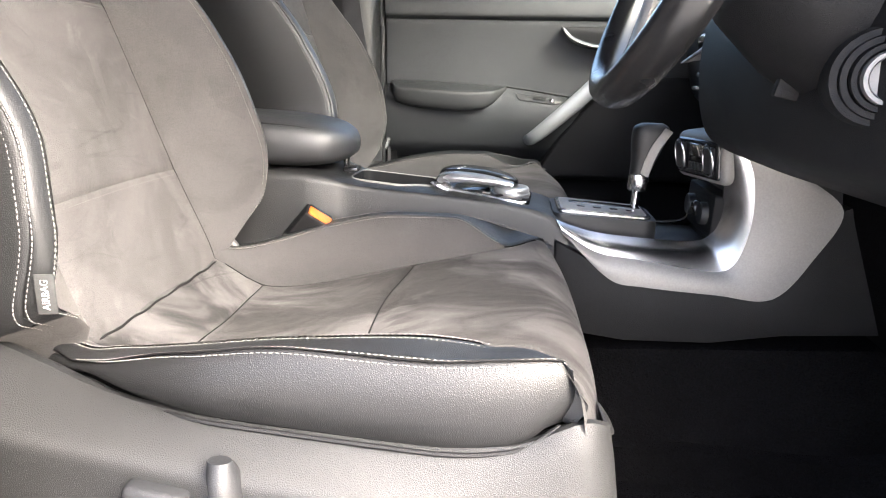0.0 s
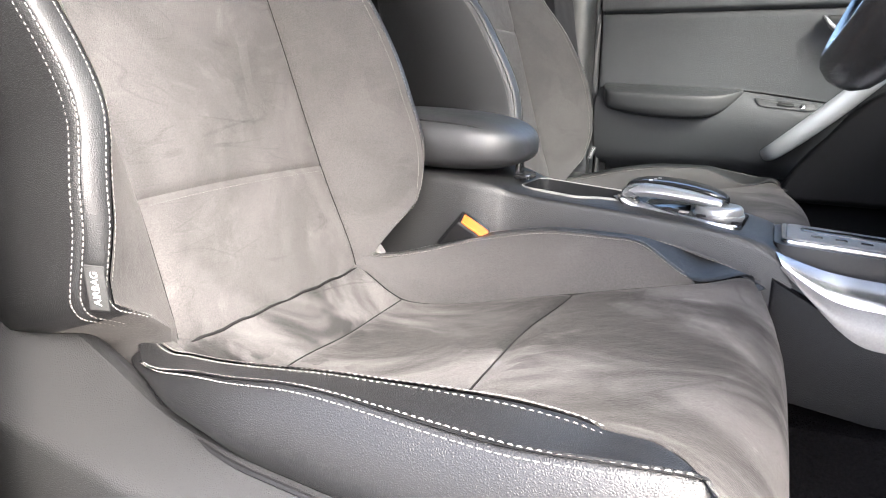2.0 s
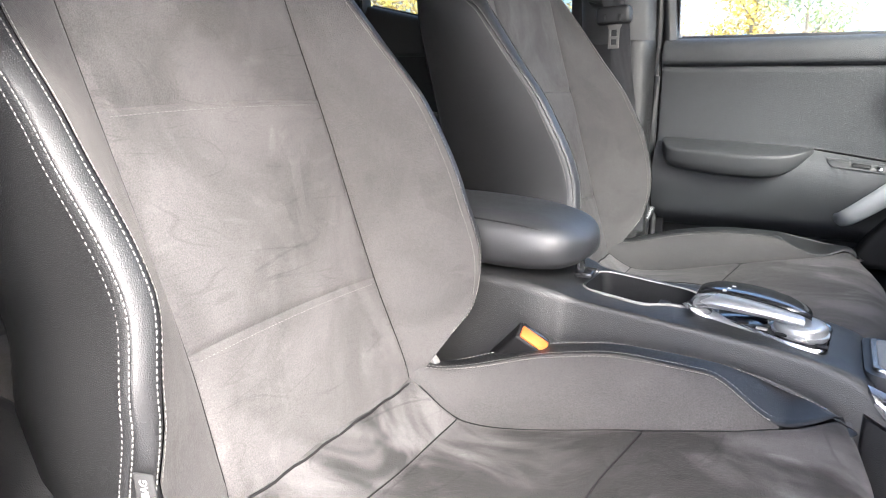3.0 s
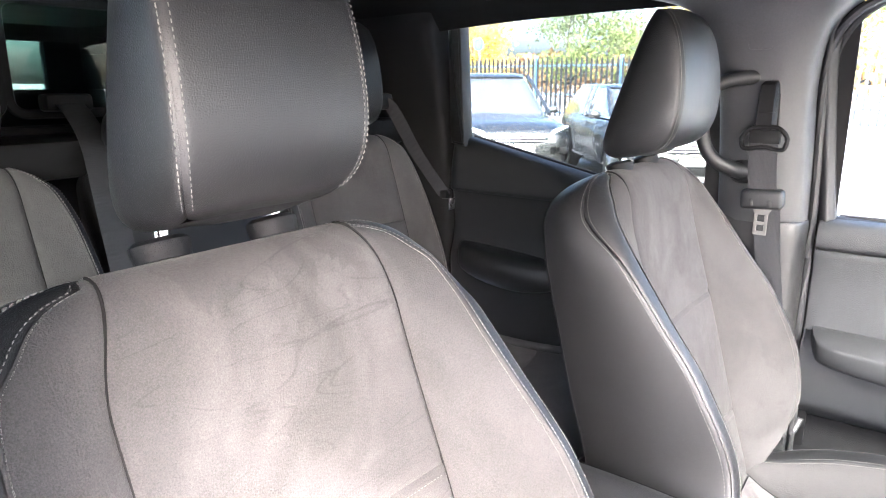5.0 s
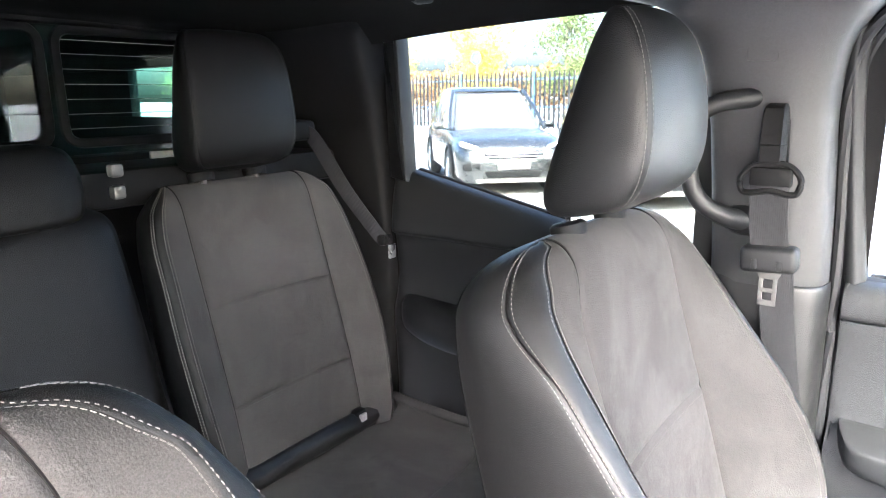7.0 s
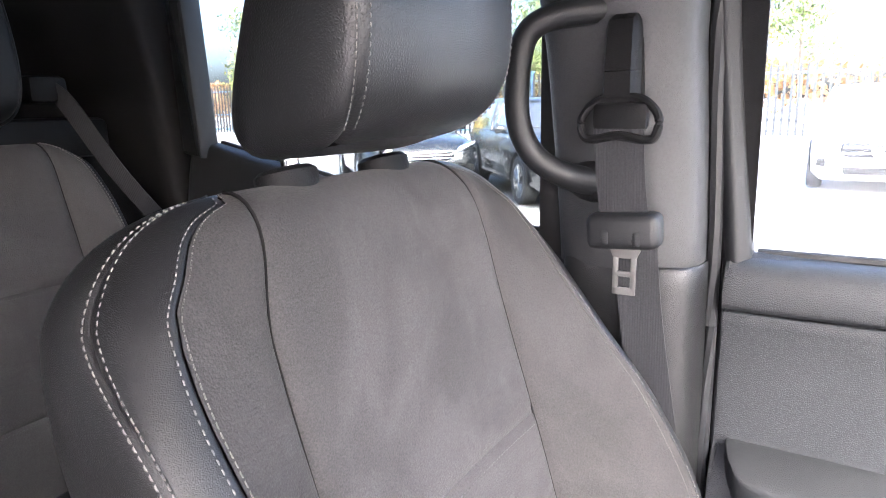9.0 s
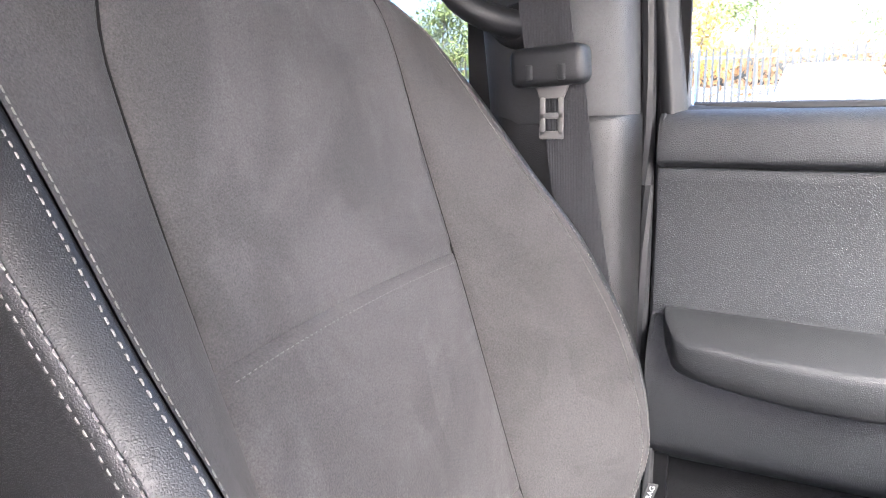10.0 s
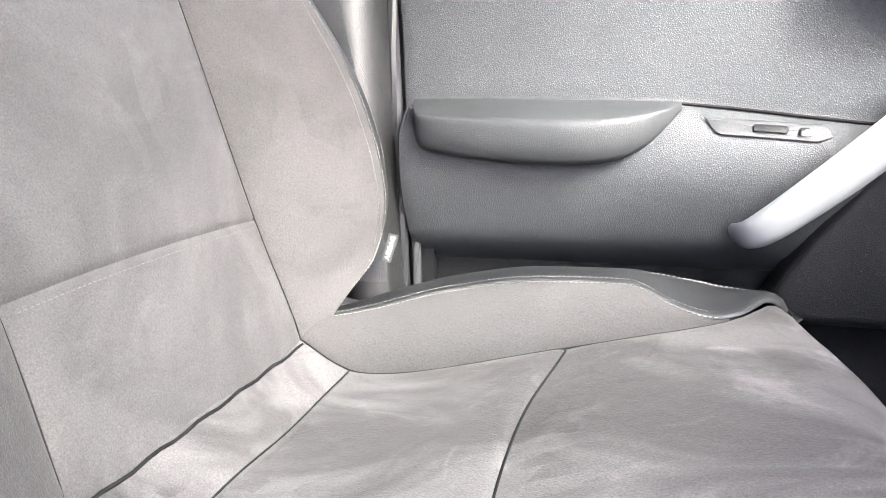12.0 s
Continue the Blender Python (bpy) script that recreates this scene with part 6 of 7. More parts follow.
for s in (-1, 1):
    pts = curve([(-0.62, CY + s * 0.075, 1.0545), (-0.45, CY + s * 0.077, 1.0575), (-0.34, CY + s * 0.076, 1.0535), (-0.29, CY + s * 0.070, 1.047), (-0.268, CY + s * 0.060, 1.036), (-0.258, CY + s * 0.055, 1.022)], 60)
    bm = bmesh.new()
    tube(bm, [p + Vector((0, s * 0.001, -0.0006)) for p in pts], 0.0016, 6)
    part("lid_seam", bm, PLASTIC_DARK, arm)
bm = bmesh.new()
box(bm, (-0.262, CY - 0.016, 0.976), (-0.238, CY + 0.016, 0.984), 0.003)
box(bm, (-0.262, CY - 0.010, 0.968), (-0.255, CY + 0.010, 1.002), 0.002)
part("lid_latch", bm, GLOSS, arm, "glossy black plastic")
# cup tray: a rim with a sunken bowl
tray = part_group(con, "cup_tray", (-0.18, CY, 0.96))
out_line = rounded([(-0.246, CY - 0.030), (-0.165, CY - 0.040), (-0.140, CY - 0.018), (-0.108, CY - 0.012), (-0.104, CY + 0.030), (-0.125, CY + 0.052), (-0.244, CY + 0.056)], 0.018, 6)
zt = lambda x: 0.9665 - 0.075 * (x + 0.245)
bm = bmesh.new()
mid = Vector((-0.185, CY + 0.006, 0))
levels = ((1.06, 0.0), (1.055, 0.0035), (1.02, 0.0042), (0.985, 0.001))
rows = [[Vector((mid.x + (x - mid.x) * k, mid.y + (y - mid.y) * k, zt(x) + d)) for x, y in out_line] for k, d in levels]
sheet(bm, rows, close_v=True)
bmesh.ops.recalc_face_normals(bm, faces=bm.faces)
part("tray_rim", bm, SILVER_PAINT, tray, "dull silver rim")
bm = bmesh.new()
rows = [[Vector((mid.x + (x - mid.x) * k, mid.y + (y - mid.y) * k, zt(x) + d)) for x, y in out_line] for k, d in ((0.985, 0.003), (0.97, -0.002), (0.955, -0.012), (0.91, -0.040), (0.88, -0.046), (0.6, -0.048), (0.0, -0.048))]
sheet(bm, rows, close_v=True)
bmesh.ops.remove_doubles(bm, verts=bm.verts, dist=1e-5)
bmesh.ops.recalc_face_normals(bm, faces=bm.faces)
part("tray_bowl", bm, PLASTIC_DARK, tray, "dark plastic")
bm = bmesh.new()
box(bm, (-0.158, CY - 0.012, 0.925), (-0.130, CY + 0.040, 0.945), 0.004)
box(bm, (-0.160, CY - 0.008, 0.943), (-0.146, CY + 0.034, 0.9485), 0.002)
part("coin_step", bm, PLASTIC_FINE, tray, "dark plastic")
# touch controller
tc = part_group(con, "touch_controller", (-0.05, CY, 0.955))
zt2 = lambda x: 0.957 - 0.10 * (x + 0.1)
bm = bmesh.new()
line = rounded([(-0.084, CY - 0.024), (0.000, CY - 0.052), (0.030, CY - 0.052), (0.036, CY + 0.045), (0.0, CY + 0.048), (-0.084, CY + 0.03)], 0.018, 6)
c0 = Vector((-0.03, CY, 0))
rows = [[Vector((c0.x + (x - c0.x) * k, c0.y + (y - c0.y) * k, zt2(x) + d)) for x, y in line] for k, d in ((1.03, -0.004), (1.025, 0.002), (1.0, 0.0036), (0.97, 0.003))]
sheet(bm, rows, close_v=True)
bmesh.ops.recalc_face_normals(bm, faces=bm.faces)
part("controller_rim", bm, SILVER, tc, "satin silver")
bm = bmesh.new()
rows = [[Vector((c0.x + (x - c0.x) * k, c0.y + (y - c0.y) * k, zt2(x) + 0.0035)) for x, y in line] for k in (0.97, 0.5, 0.0)]
sheet(bm, rows, close_v=True)
bmesh.ops.remove_doubles(bm, verts=bm.verts, dist=1e-5)
bmesh.ops.recalc_face_normals(bm, faces=bm.faces)
part("controller_plate", bm, GLOSS, tc, "glossy black")
bm = bmesh.new()
pts = curve([(0.006, CY - 0.020, 0.966), (-0.038, CY - 0.024, 0.974), (-0.078, CY - 0.022, 0.9765), (-0.102, CY - 0.016, 0.972), (-0.106, CY - 0.016, 0.963), (-0.090, CY - 0.020, 0.956), (-0.062, CY - 0.030, 0.952), (-0.040, CY - 0.038, 0.949)], 48)
tube(bm, pts, [0.007 + 0.0055 * math.sin(math.pi * min(1.0, k / 34)) ** 0.8 - 0.003 * max(0.0, (k - 34) / 13) for k in range(48)], 16, flat=(1.5, 0.72))
arch = part("hand_rest", bm, SATIN, tc, "satin silver arch")
bm = bmesh.new()
rings = []
for x, w, z in ((-0.110, 0.010, 0.974), (-0.104, 0.021, 0.9815), (-0.08, 0.028, 0.986), (-0.04, 0.030, 0.984), (-0.006, 0.026, 0.977), (0.010, 0.018, 0.970), (0.014, 0.008, 0.966)):
    rings.append(pad_ring(Vector((x, CY + 0.002, z)), w * 0.86, 0.0036, 16, 0.7, "x"))
loft(bm, [list(r) for r in zip(*[curve([r[j] for r in rings], 24) for j in range(16)])])
part("touch_pad", bm, GLOSS, arch, "glossy black touch pad")
for k in range(3):
    bm = bmesh.new()
    box(bm, (-0.080 + 0.004 * k, CY - 0.022 + 0.010 * k, 0.9885), (-0.076 + 0.004 * k, CY - 0.019 + 0.010 * k, 0.9901), 0)
    part("pad_mark", bm, WHITE_PRINT, arch)
bm = bmesh.new()
rings = []
for z, r in ((0.947, 0.027), (0.951, 0.0295), (0.954, 0.0295), (0.9545, 0.0275), (0.9605, 0.0275), (0.9635, 0.025), (0.9645, 0.020), (0.963, 0.012)):
    rings.append([Vector((0.004 + r * math.cos(a), CY - 0.014 + r * math.sin(a), z)) for a in (2 * math.pi * i / 28 for i in range(28))])
loft(bm, rings)
part("rotary_knob", bm, SATIN, tc, "satin silver dial")
for k in range(5):
    bm = bmesh.new()
    xx = -0.06 + 0.02 * k
    box(bm, (xx, CY - 0.048 + 0.012 * (1 - k / 4), zt2(xx) + 0.0036), (xx + 0.012, CY - 0.040 + 0.012 * (1 - k / 4), zt2(xx) + 0.0056), 0.001)
    part("controller_button", bm, SILVER_PAINT if k % 2 else PLASTIC_DARK, tc)
# gear gate
gate = part_group(con, "gear_gate", (0.15, CY, 0.92))
zg = lambda x: 0.934 - 0.06 * (x - 0.07)


def slab(name, corners, r, z_off, thick, material, parent, label=""):
    bm = bmesh.new()
    line = rounded(corners, r, 6)
    rows = [[Vector((x, y, zg(x) + z)) for x, y in line] for z in (z_off, z_off + thick * 0.7)]
    c = Vector((sum(p[0] for p in line) / len(line), sum(p[1] for p in line) / len(line), 0))
    rows.append([Vector((c.x + (x - c.x) * 0.985, c.y + (y - c.y) * 0.985, zg(x) + z_off + thick)) for x, y in line])
    vs = sheet(bm, rows, close_v=True)
    cap(bm, vs[-1])
    bmesh.ops.recalc_face_normals(bm, faces=bm.faces)
    return part(name, bm, material, parent, label)


slab("gate_base", [(0.066, CY - 0.062), (0.222, CY - 0.054), (0.222, CY + 0.054), (0.066, CY + 0.062)], 0.02, -0.03, 0.03, PLASTIC_FINE, gate)
slab("gate_frame", [(0.074, CY - 0.050), (0.214, CY - 0.044), (0.214, CY + 0.044), (0.074, CY + 0.050)], 0.012, 0.0, 0.004, SILVER, gate, "satin silver frame")
slab("gate_plate", [(0.080, CY - 0.044), (0.208, CY - 0.038), (0.208, CY + 0.038), (0.080, CY + 0.044)], 0.010, 0.003, 0.0025, SILVER_PAINT, gate, "grey metal plate")
slab("gate_slot", [(0.095, CY + 0.006), (0.205, CY + 0.006), (0.205, CY + 0.024), (0.150, CY + 0.026), (0.095, CY + 0.022)], 0.003, 0.0052, 0.0012, GLOSS, gate, "black slot")
for k in range(4):
    slab("gate_mark", [(0.105 + 0.025 * k, CY - 0.020), (0.117 + 0.025 * k, CY - 0.020), (0.117 + 0.025 * k, CY - 0.012), (0.105 + 0.025 * k, CY - 0.012)], 0.001, 0.0052, 0.0008, GLOSS, gate)
# gear lever
lev = part_group(con, "gear_lever", (0.197, CY + 0.012, 0.93))
bm = bmesh.new()
tube(bm, [(0.196, CY + 0.012, 0.925), (0.198, CY + 0.012, 0.985)], 0.0062, 14)
part("lever_rod", bm, CHROME, lev, "chromed rod")
rings = []
for z, x, hx, hy in ((0.962, 0.198, 0.012, 0.012), (0.966, 0.198, 0.0135, 0.013), (0.985, 0.199, 0.0145, 0.014), (1.005, 0.203, 0.018, 0.016), (1.03, 0.207, 0.024, 0.019), (1.048, 0.210, 0.027, 0.020), (1.058, 0.211, 0.025, 0.018), (1.063, 0.212, 0.016, 0.012)):
    rings.append(pad_ring(Vector((x, CY + 0.012, z)), hx, hy, 20, 0.75, "z"))
soft_block("lever_knob", lev, rings, LEATHER_SOFT, "black leather", 26)
bm = bmesh.new()
rings = [pad_ring(Vector((x, CY + 0.012, z)), hx, hy, 20, 0.75, "z") for z, x, hx, hy in ((0.960, 0.198, 0.0125, 0.0125), (0.962, 0.198, 0.0145, 0.014), (0.982, 0.199, 0.0155, 0.0148), (0.986, 0.1992, 0.0145, 0.014))]
loft(bm, rings)
part("lever_collar", bm, SILVER, lev, "satin silver")
bm = bmesh.new()
strap(bm, [(0.204, CY - 0.0035, 0.986), (0.209, CY - 0.0055, 1.008), (0.217, CY - 0.0080, 1.030), (0.228, CY - 0.0065, 1.047), (0.234, CY - 0.0020, 1.054)], 0.013, (1, 0, -0.5), 0.002, 20)
part("lever_inlay", bm, SILVER_PAINT, lev, "dull silver inlay")
# climate panel and sockets
clim = part_group(con, "climate_panel", (0.29, CY, 1.02))
PM = Matrix.Translation((0.281, 1.003, 1.020)) @ Matrix.Rotation(radians(20), 4, "Z") @ Matrix.Rotation(radians(-6), 4, "Y")


def panel_box(name, lo, hi, bevel, material, parent, label=""):
    """A bevelled block in the panel's own axes: x runs into the dash, y across, z up."""
    bm = bmesh.new()
    box(bm, lo, hi, bevel, None, 3)
    bm.transform(PM)
    return part(name, bm, material, parent, label)


panel_box("panel_frame", (-0.008, -0.060, -0.035), (0.050, 0.060, 0.035), 0.013, SILVER_PAINT, clim, "satin silver frame")
face = panel_box("panel_face", (-0.012, -0.050, -0.027), (0.0, 0.050, 0.027), 0.006, GLOSS, clim, "black control face")
panel_box("display", (-0.0135, -0.016, 0.002), (-0.008, 0.016, 0.021), 0.002, GLASS_CAR, face, "dark display")
for y in (-0.034, 0.034):
    panel_box("rocker_switch", (-0.019, y - 0.009, -0.018), (-0.008, y + 0.009, 0.020), 0.004, PLASTIC_FINE, face)
    bm = bmesh.new()
    tube(bm, [PM @ Vector((-0.017 - 0.003 * math.cos(a), y + 0.0115 * math.sin(a), 0.001 + 0.0225 * math.cos(a))) for a in (2 * math.pi * k / 28 for k in range(28))], 0.0016, 6, closed=True, up=PM.to_3x3() @ Vector((1, 0, 0)))
    part("switch_rim", bm, SILVER, face, "silver rim")
for k in range(4):
    panel_box("panel_button", (-0.0145, -0.016 + 0.0085 * k, -0.017), (-0.009, -0.0095 + 0.0085 * k, -0.006), 0.001, PLASTIC_FINE, face)
sock = part_group(con, "socket_panel", (0.29, CY, 0.94))
bm = bmesh.new()
prism(bm, rounded([(CY - 0.066, 0.905), (CY + 0.066, 0.905), (CY + 0.072, 0.972), (CY - 0.072, 0.972)], 0.012), 0.292, 0.33, "x", 0.004)
part("socket_plate", bm, PLASTIC_DARK, sock)
for y, r in ((-0.036, 0.017), (0.0, 0.012), (0.034, 0.017)):
    bm = bmesh.new()
    rings = [[Vector((x, CY + y + rr * math.cos(a), 0.938 + rr * math.sin(a))) for a in (2 * math.pi * i / 20 for i in range(20))] for x, rr in ((0.295, r), (0.285, r), (0.282, r * 0.9), (0.284, r * 0.5))]
    loft(bm, rings)
    part("socket_cap", bm, PLASTIC_FINE if r > 0.013 else GLOSS, sock)
# hand brake between seat and console
hb = thing("hand_brake", "black leather hand brake lever with chrome button, lowered", "hand brake", (-0.05, 0.926, 0.85))
bm = bmesh.new()
tube(bm, curve([(-0.20, 0.936, 0.845), (-0.12, 0.932, 0.868), (-0.04, 0.928, 0.892), (0.026, 0.925, 0.903)], 24), [0.013] * 20 + [0.0135, 0.013, 0.012, 0.010], 14, flat=(0.8, 1.0))
part("grip", bm, LEATHER_SOFT, hb, "black leather")
bm = bmesh.new()
tube(bm, [(0.022, 0.925, 0.902), (0.034, 0.9247, 0.904), (0.038, 0.9245, 0.9047)], [0.0062, 0.0062, 0.0045], 12)
part("button", bm, CHROME, hb, "chrome button")
rows = [stitches([p + Vector((0, -0.0115, 0.006)) for p in curve([(-0.18, 0.936, 0.851), (-0.12, 0.932, 0.868), (-0.04, 0.928, 0.892), (0.02, 0.925, 0.902)], 40)], [Vector((0, -0.8, 0.6))] * 40)]
thread_part(rows, hb)


def buckle(at, lean, turn_z, seat_side):
    """Belt buckle on its stalk, with an orange release button on top."""
    b = thing("belt_buckle", "black belt buckle with orange button beside the seat", "belt buckle", at, "belt buckles")
    m = Matrix.Translation(at) @ Matrix.Rotation(radians(turn_z), 4, "Z") @ Matrix.Rotation(radians(22), 4, "X") @ Matrix.Rotation(radians(lean), 4, "Y")
    bm = bmesh.new()
    box(bm, (-0.022, -0.014, -0.085), (0.022, 0.014, 0.0), 0.004, None, 3)
    bm.transform(m)
    part("housing", bm, PLASTIC_DARK, b, "black plastic")
    bm = bmesh.new()
    box(bm, (-0.018, -0.011, -0.004), (0.018, 0.006, 0.0022), 0.0015)
    bm.transform(m)
    part("button", bm, ORANGE, b, "orange plastic")
    bm = bmesh.new()
    box(bm, (-0.018, 0.007, -0.001), (0.018, 0.012, 0.0012), 0.001)
    bm.transform(m)
    part("slot", bm, GLOSS, b, "tongue slot")
    bm = bmesh.new()
    box(bm, (-0.010, -0.004, -0.16), (0.010, 0.004, -0.07), 0.003)
    bm.transform(m)
    part("stalk", bm, PLASTIC_DARK, b)
    return b


buckle((-0.264, 0.893, 0.934), 38, 8, 1)
bm = bmesh.new()
prism(bm, rounded([(0.215, 1.150), (0.252, 1.158), (0.284, 1.194), (0.268, 1.192)], 0.006), 0.925, 0.937, "y", 0.002)
vent_trim = bm

# ---- dashboard, steering wheel, footwell ----
dash = thing("dashboard", "black dashboard with rounded knee panel and column shroud", "dashboard", (0.5, MID, 1.0))
rings = []
OUT = [(0.262, 1.045), (0.236, 1.062), (0.222, 1.10), (0.216, 1.16), (0.225, 1.22), (0.26, 1.27), (0.34, 1.31), (0.5, 1.34), (0.75, 1.33), (0.8, 1.1), (0.6, 0.98), (0.36, 1.01)]
for y, dx in ((0.33, 0.08), (0.345, 0.06), (0.45, 0.06), (0.56, 0.06), (0.7, 0.03), (0.88, 0.010), (0.915, 0.022), (0.925, 0.05)):
    rings.append([Vector((x + dx if x < 0.5 else x, y, z)) for x, z in rounded(OUT, 0.03, 4)])
bm = bmesh.new()
loft(bm, rings)
part("knee_panel", bm, PLASTIC_DARK, dash, "matt black plastic")
rings = []
OUT2 = [(0.330, 1.075), (0.312, 1.14), (0.30, 1.22), (0.31, 1.29), (0.36, 1.335), (0.5, 1.35), (0.8, 1.33), (0.8, 1.0), (0.45, 1.0)]
for y, dx in ((0.926, 0.04), (0.94, 0.0), (1.03, -0.01), (1.125, 0.0), (1.16, 0.03), (1.45, 0.06), (1.69, 0.10), (1.715, 0.14)):
    rings.append([Vector((x + dx if x < 0.5 else x, y, z)) for x, z in rounded(OUT2, 0.03, 4)])
bm = bmesh.new()
loft(bm, rings)
part("far_panel", bm, PLASTIC_DARK, dash, "matt black plastic")
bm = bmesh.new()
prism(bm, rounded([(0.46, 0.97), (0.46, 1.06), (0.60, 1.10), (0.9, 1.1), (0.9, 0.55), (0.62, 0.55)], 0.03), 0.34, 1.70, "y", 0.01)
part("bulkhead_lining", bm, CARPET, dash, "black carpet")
# slots of the vent on the lower panel
for k in range(4):
    bm = bmesh.new()
    box(bm, (0.262 + 0.006 * k, 0.42, 1.036 - 0.004 * k), (0.266 + 0.006 * k, 0.46, 1.040 - 0.004 * k), 0.001)
    part("vent_slot", bm, RUBBER, dash)
# small switch with a red lamp mark
bm = bmesh.new()
box(bm, (0.240, 0.652, 1.120), (0.262, 0.662, 1.148), 0.002, Matrix.Rotation(radians(12), 4, "Y"))
sw = part("dash_switch", bm, PLASTIC_DARK, dash, "black switch")
bm = bmesh.new()
box(bm, (0.238, 0.653, 1.150), (0.250, 0.659, 1.154), 0.001)
part("switch_mark", bm, mat("red_mark", (0.7, 0.03, 0.02), 0.4), sw, "red mark")
part("vent_trim", vent_trim, SILVER_PAINT, dash, "silver vent trim")
# air vent and screen edge of the centre stack, side on
bm = bmesh.new()
box(bm, (0.285, 0.95, 1.10), (0.33, 1.11, 1.20), 0.012, Matrix.Rotation(radians(-12), 4, "Y"), 3)
part("stack_panel", bm, GLOSS, dash, "glossy black")
for k in range(4):
    bm = bmesh.new()
    box(bm, (0.276 + 0.004 * k, 0.965, 1.112 + 0.02 * k), (0.292 + 0.004 * k, 1.095, 1.118 + 0.02 * k), 0.002)
    part("stack_button", bm, SILVER if k in (0, 3) else PLASTIC_FINE, dash)
# ignition surround
for k, (r, x, material, name) in enumerate(((0.040, 0.222, PLASTIC_DARK, "ignition_bezel"), (0.034, 0.217, PLASTIC_DARK, "ignition_ring"), (0.028, 0.212, PLASTIC_DARK, "ignition_ring"), (0.022, 0.206, SILVER_PAINT, "ignition_barrel"))):
    bm = bmesh.new()
    axis = Matrix.Translation((0.286, 0.566 + 1.0 * (x - 0.222), 1.142)) @ Matrix.Rotation(radians(68), 4, "Z")
    rr = [[axis @ Vector((dx, r * q * math.cos(a), r * q * math.sin(a))) for a in (2 * math.pi * i / 32 for i in range(32))] for dx, q in ((0.06, 1.15), (0.004, 1.0), (-0.004, 0.94), (-0.004, 0.80), (0.004, 0.74))]
    loft(bm, rr)
    part(name, bm, material, dash, "silver key barrel" if k == 3 else "")
# windscreen edge and glass
screen = thing("windscreen", "clear windscreen glass with dark pillars", "windscreen", (0.7, MID, 1.4), kind="structure")
bm = bmesh.new()
rows = [[(x + 0.05 * (1 - ((y - MID) / 0.72) ** 2), y, z) for y in (0.32, 0.5, 0.75, 1.025, 1.3, 1.55, 1.73)] for x, z in ((0.36, 1.745), (0.7, 1.55), (1.02, 1.32))]
sheet(bm, smooth_rows(rows, 12, 16))
bmesh.ops.solidify(bm, geom=bm.faces, thickness=0.004)
part("screen_pane", bm, GLASS_SCREEN, screen, "clear glass")
for s in (1, -1):
    bm = bmesh.new()
    tube(bm, [(x, side_y(y, s), z) for x, y, z in curve([(0.22, 1.715, 1.715), (0.5, 1.72, 1.60), (0.75, 1.72, 1.46), (1.0, 1.72, 1.30)], 14)], 0.034, 10)
    part("front_pillar", bm, PILLAR, screen, "dark plastic")
bm = bmesh.new()
box(bm, (0.78, 0.30, 0.50), (0.86, 1.75, 1.34), 0.01)
part("bulkhead", bm, PLASTIC_DARK, screen, "black panel")
# steering wheel
wheel = thing("steering_wheel", "black leather steering wheel with silver spokes", "steering wheel", (0.175, 0.672, 1.29))
WM = Matrix.Translation((0.168, 0.672, 1.292)) @ Matrix.Rotation(radians(-66), 4, "Y")
bm = bmesh.new()
tube(bm, [WM @ Vector((0.186 * math.cos(a), 0.186 * math.sin(a), 0)) for a in (2 * math.pi * k / 64 for k in range(64))], 0.0165, 14, closed=True, up=WM.to_3x3() @ Vector((0, 0, 1)), flat=(0.95, 1.15))
part("rim", bm, mat("wheel_leather", (0.007, 0.007, 0.0075), 0.26, spec=0.5, bump=(("noise", 900, 0.0001),), tint=0.1, rough_var=0.05), wheel, "smooth black leather")
rings = []
for z, r in ((-0.05, 0.05), (-0.03, 0.065), (0.0, 0.075), (0.018, 0.072), (0.028, 0.055), (0.031, 0.02)):
    rings.append([WM @ Vector((r * 1.0 * math.cos(a), r * 1.15 * math.sin(a), z)) for a in (2 * math.pi * i / 28 for i in range(28))])
bm = bmesh.new()
loft(bm, rings)
part("airbag_pad", bm, PLASTIC_FINE, wheel, "matt black plastic")
for a, w in ((math.pi / 2, 0.022), (-math.pi / 2, 0.022), (0.0, 0.018)):
    bm = bmesh.new()
    d = Vector((-math.cos(a) if a == 0.0 else 0, math.sin(a), 0))
    tube(bm, [WM @ (d * r + Vector((0, 0, z))) for r, z in ((0.06, 0.012), (0.10, 0.006), (0.14, 0.0), (0.184, 0.0))], [w, w * 0.9, w * 0.8, w * 0.9], 10, flat=(1.0, 0.35), up=WM.to_3x3() @ Vector((0, 0, 1)))
    part("spoke", bm, SILVER_PAINT, wheel, "silver spoke")
# column shroud
rings = []
for f, r in ((0.0, 0.05), (0.05, 0.07), (0.3, 0.086), (0.7, 0.095), (1.0, 0.10)):
    c = Vector((0.20, 0.672, 1.262)).lerp(Vector((0.42, 0.672, 1.14)), f)
    rings.append([c + Vector((0.35 * r * math.sin(a), 1.15 * r * math.cos(a), r * math.sin(a))) for a in (2 * math.pi * i / 24 for i in range(24))])
bm = bmesh.new()
loft(bm, rings)
part("column_shroud", bm, PLASTIC_DARK, dash, "matt black plastic")
# floor mat with a bound edge
mat_thing = thing("floor_mat", "black carpet mat with stitched edge in the footwell", "floor mat", (0.35, 0.63, 0.502))
line = rounded([(0.10, 0.40), (0.62, 0.40), (0.68, 0.55), (0.68, 0.85), (0.20, 0.855), (0.14, 0.7)], 0.05, 6)
bm = bmesh.new()
prism(bm, line, 0.503, 0.513, "z", 0.003)
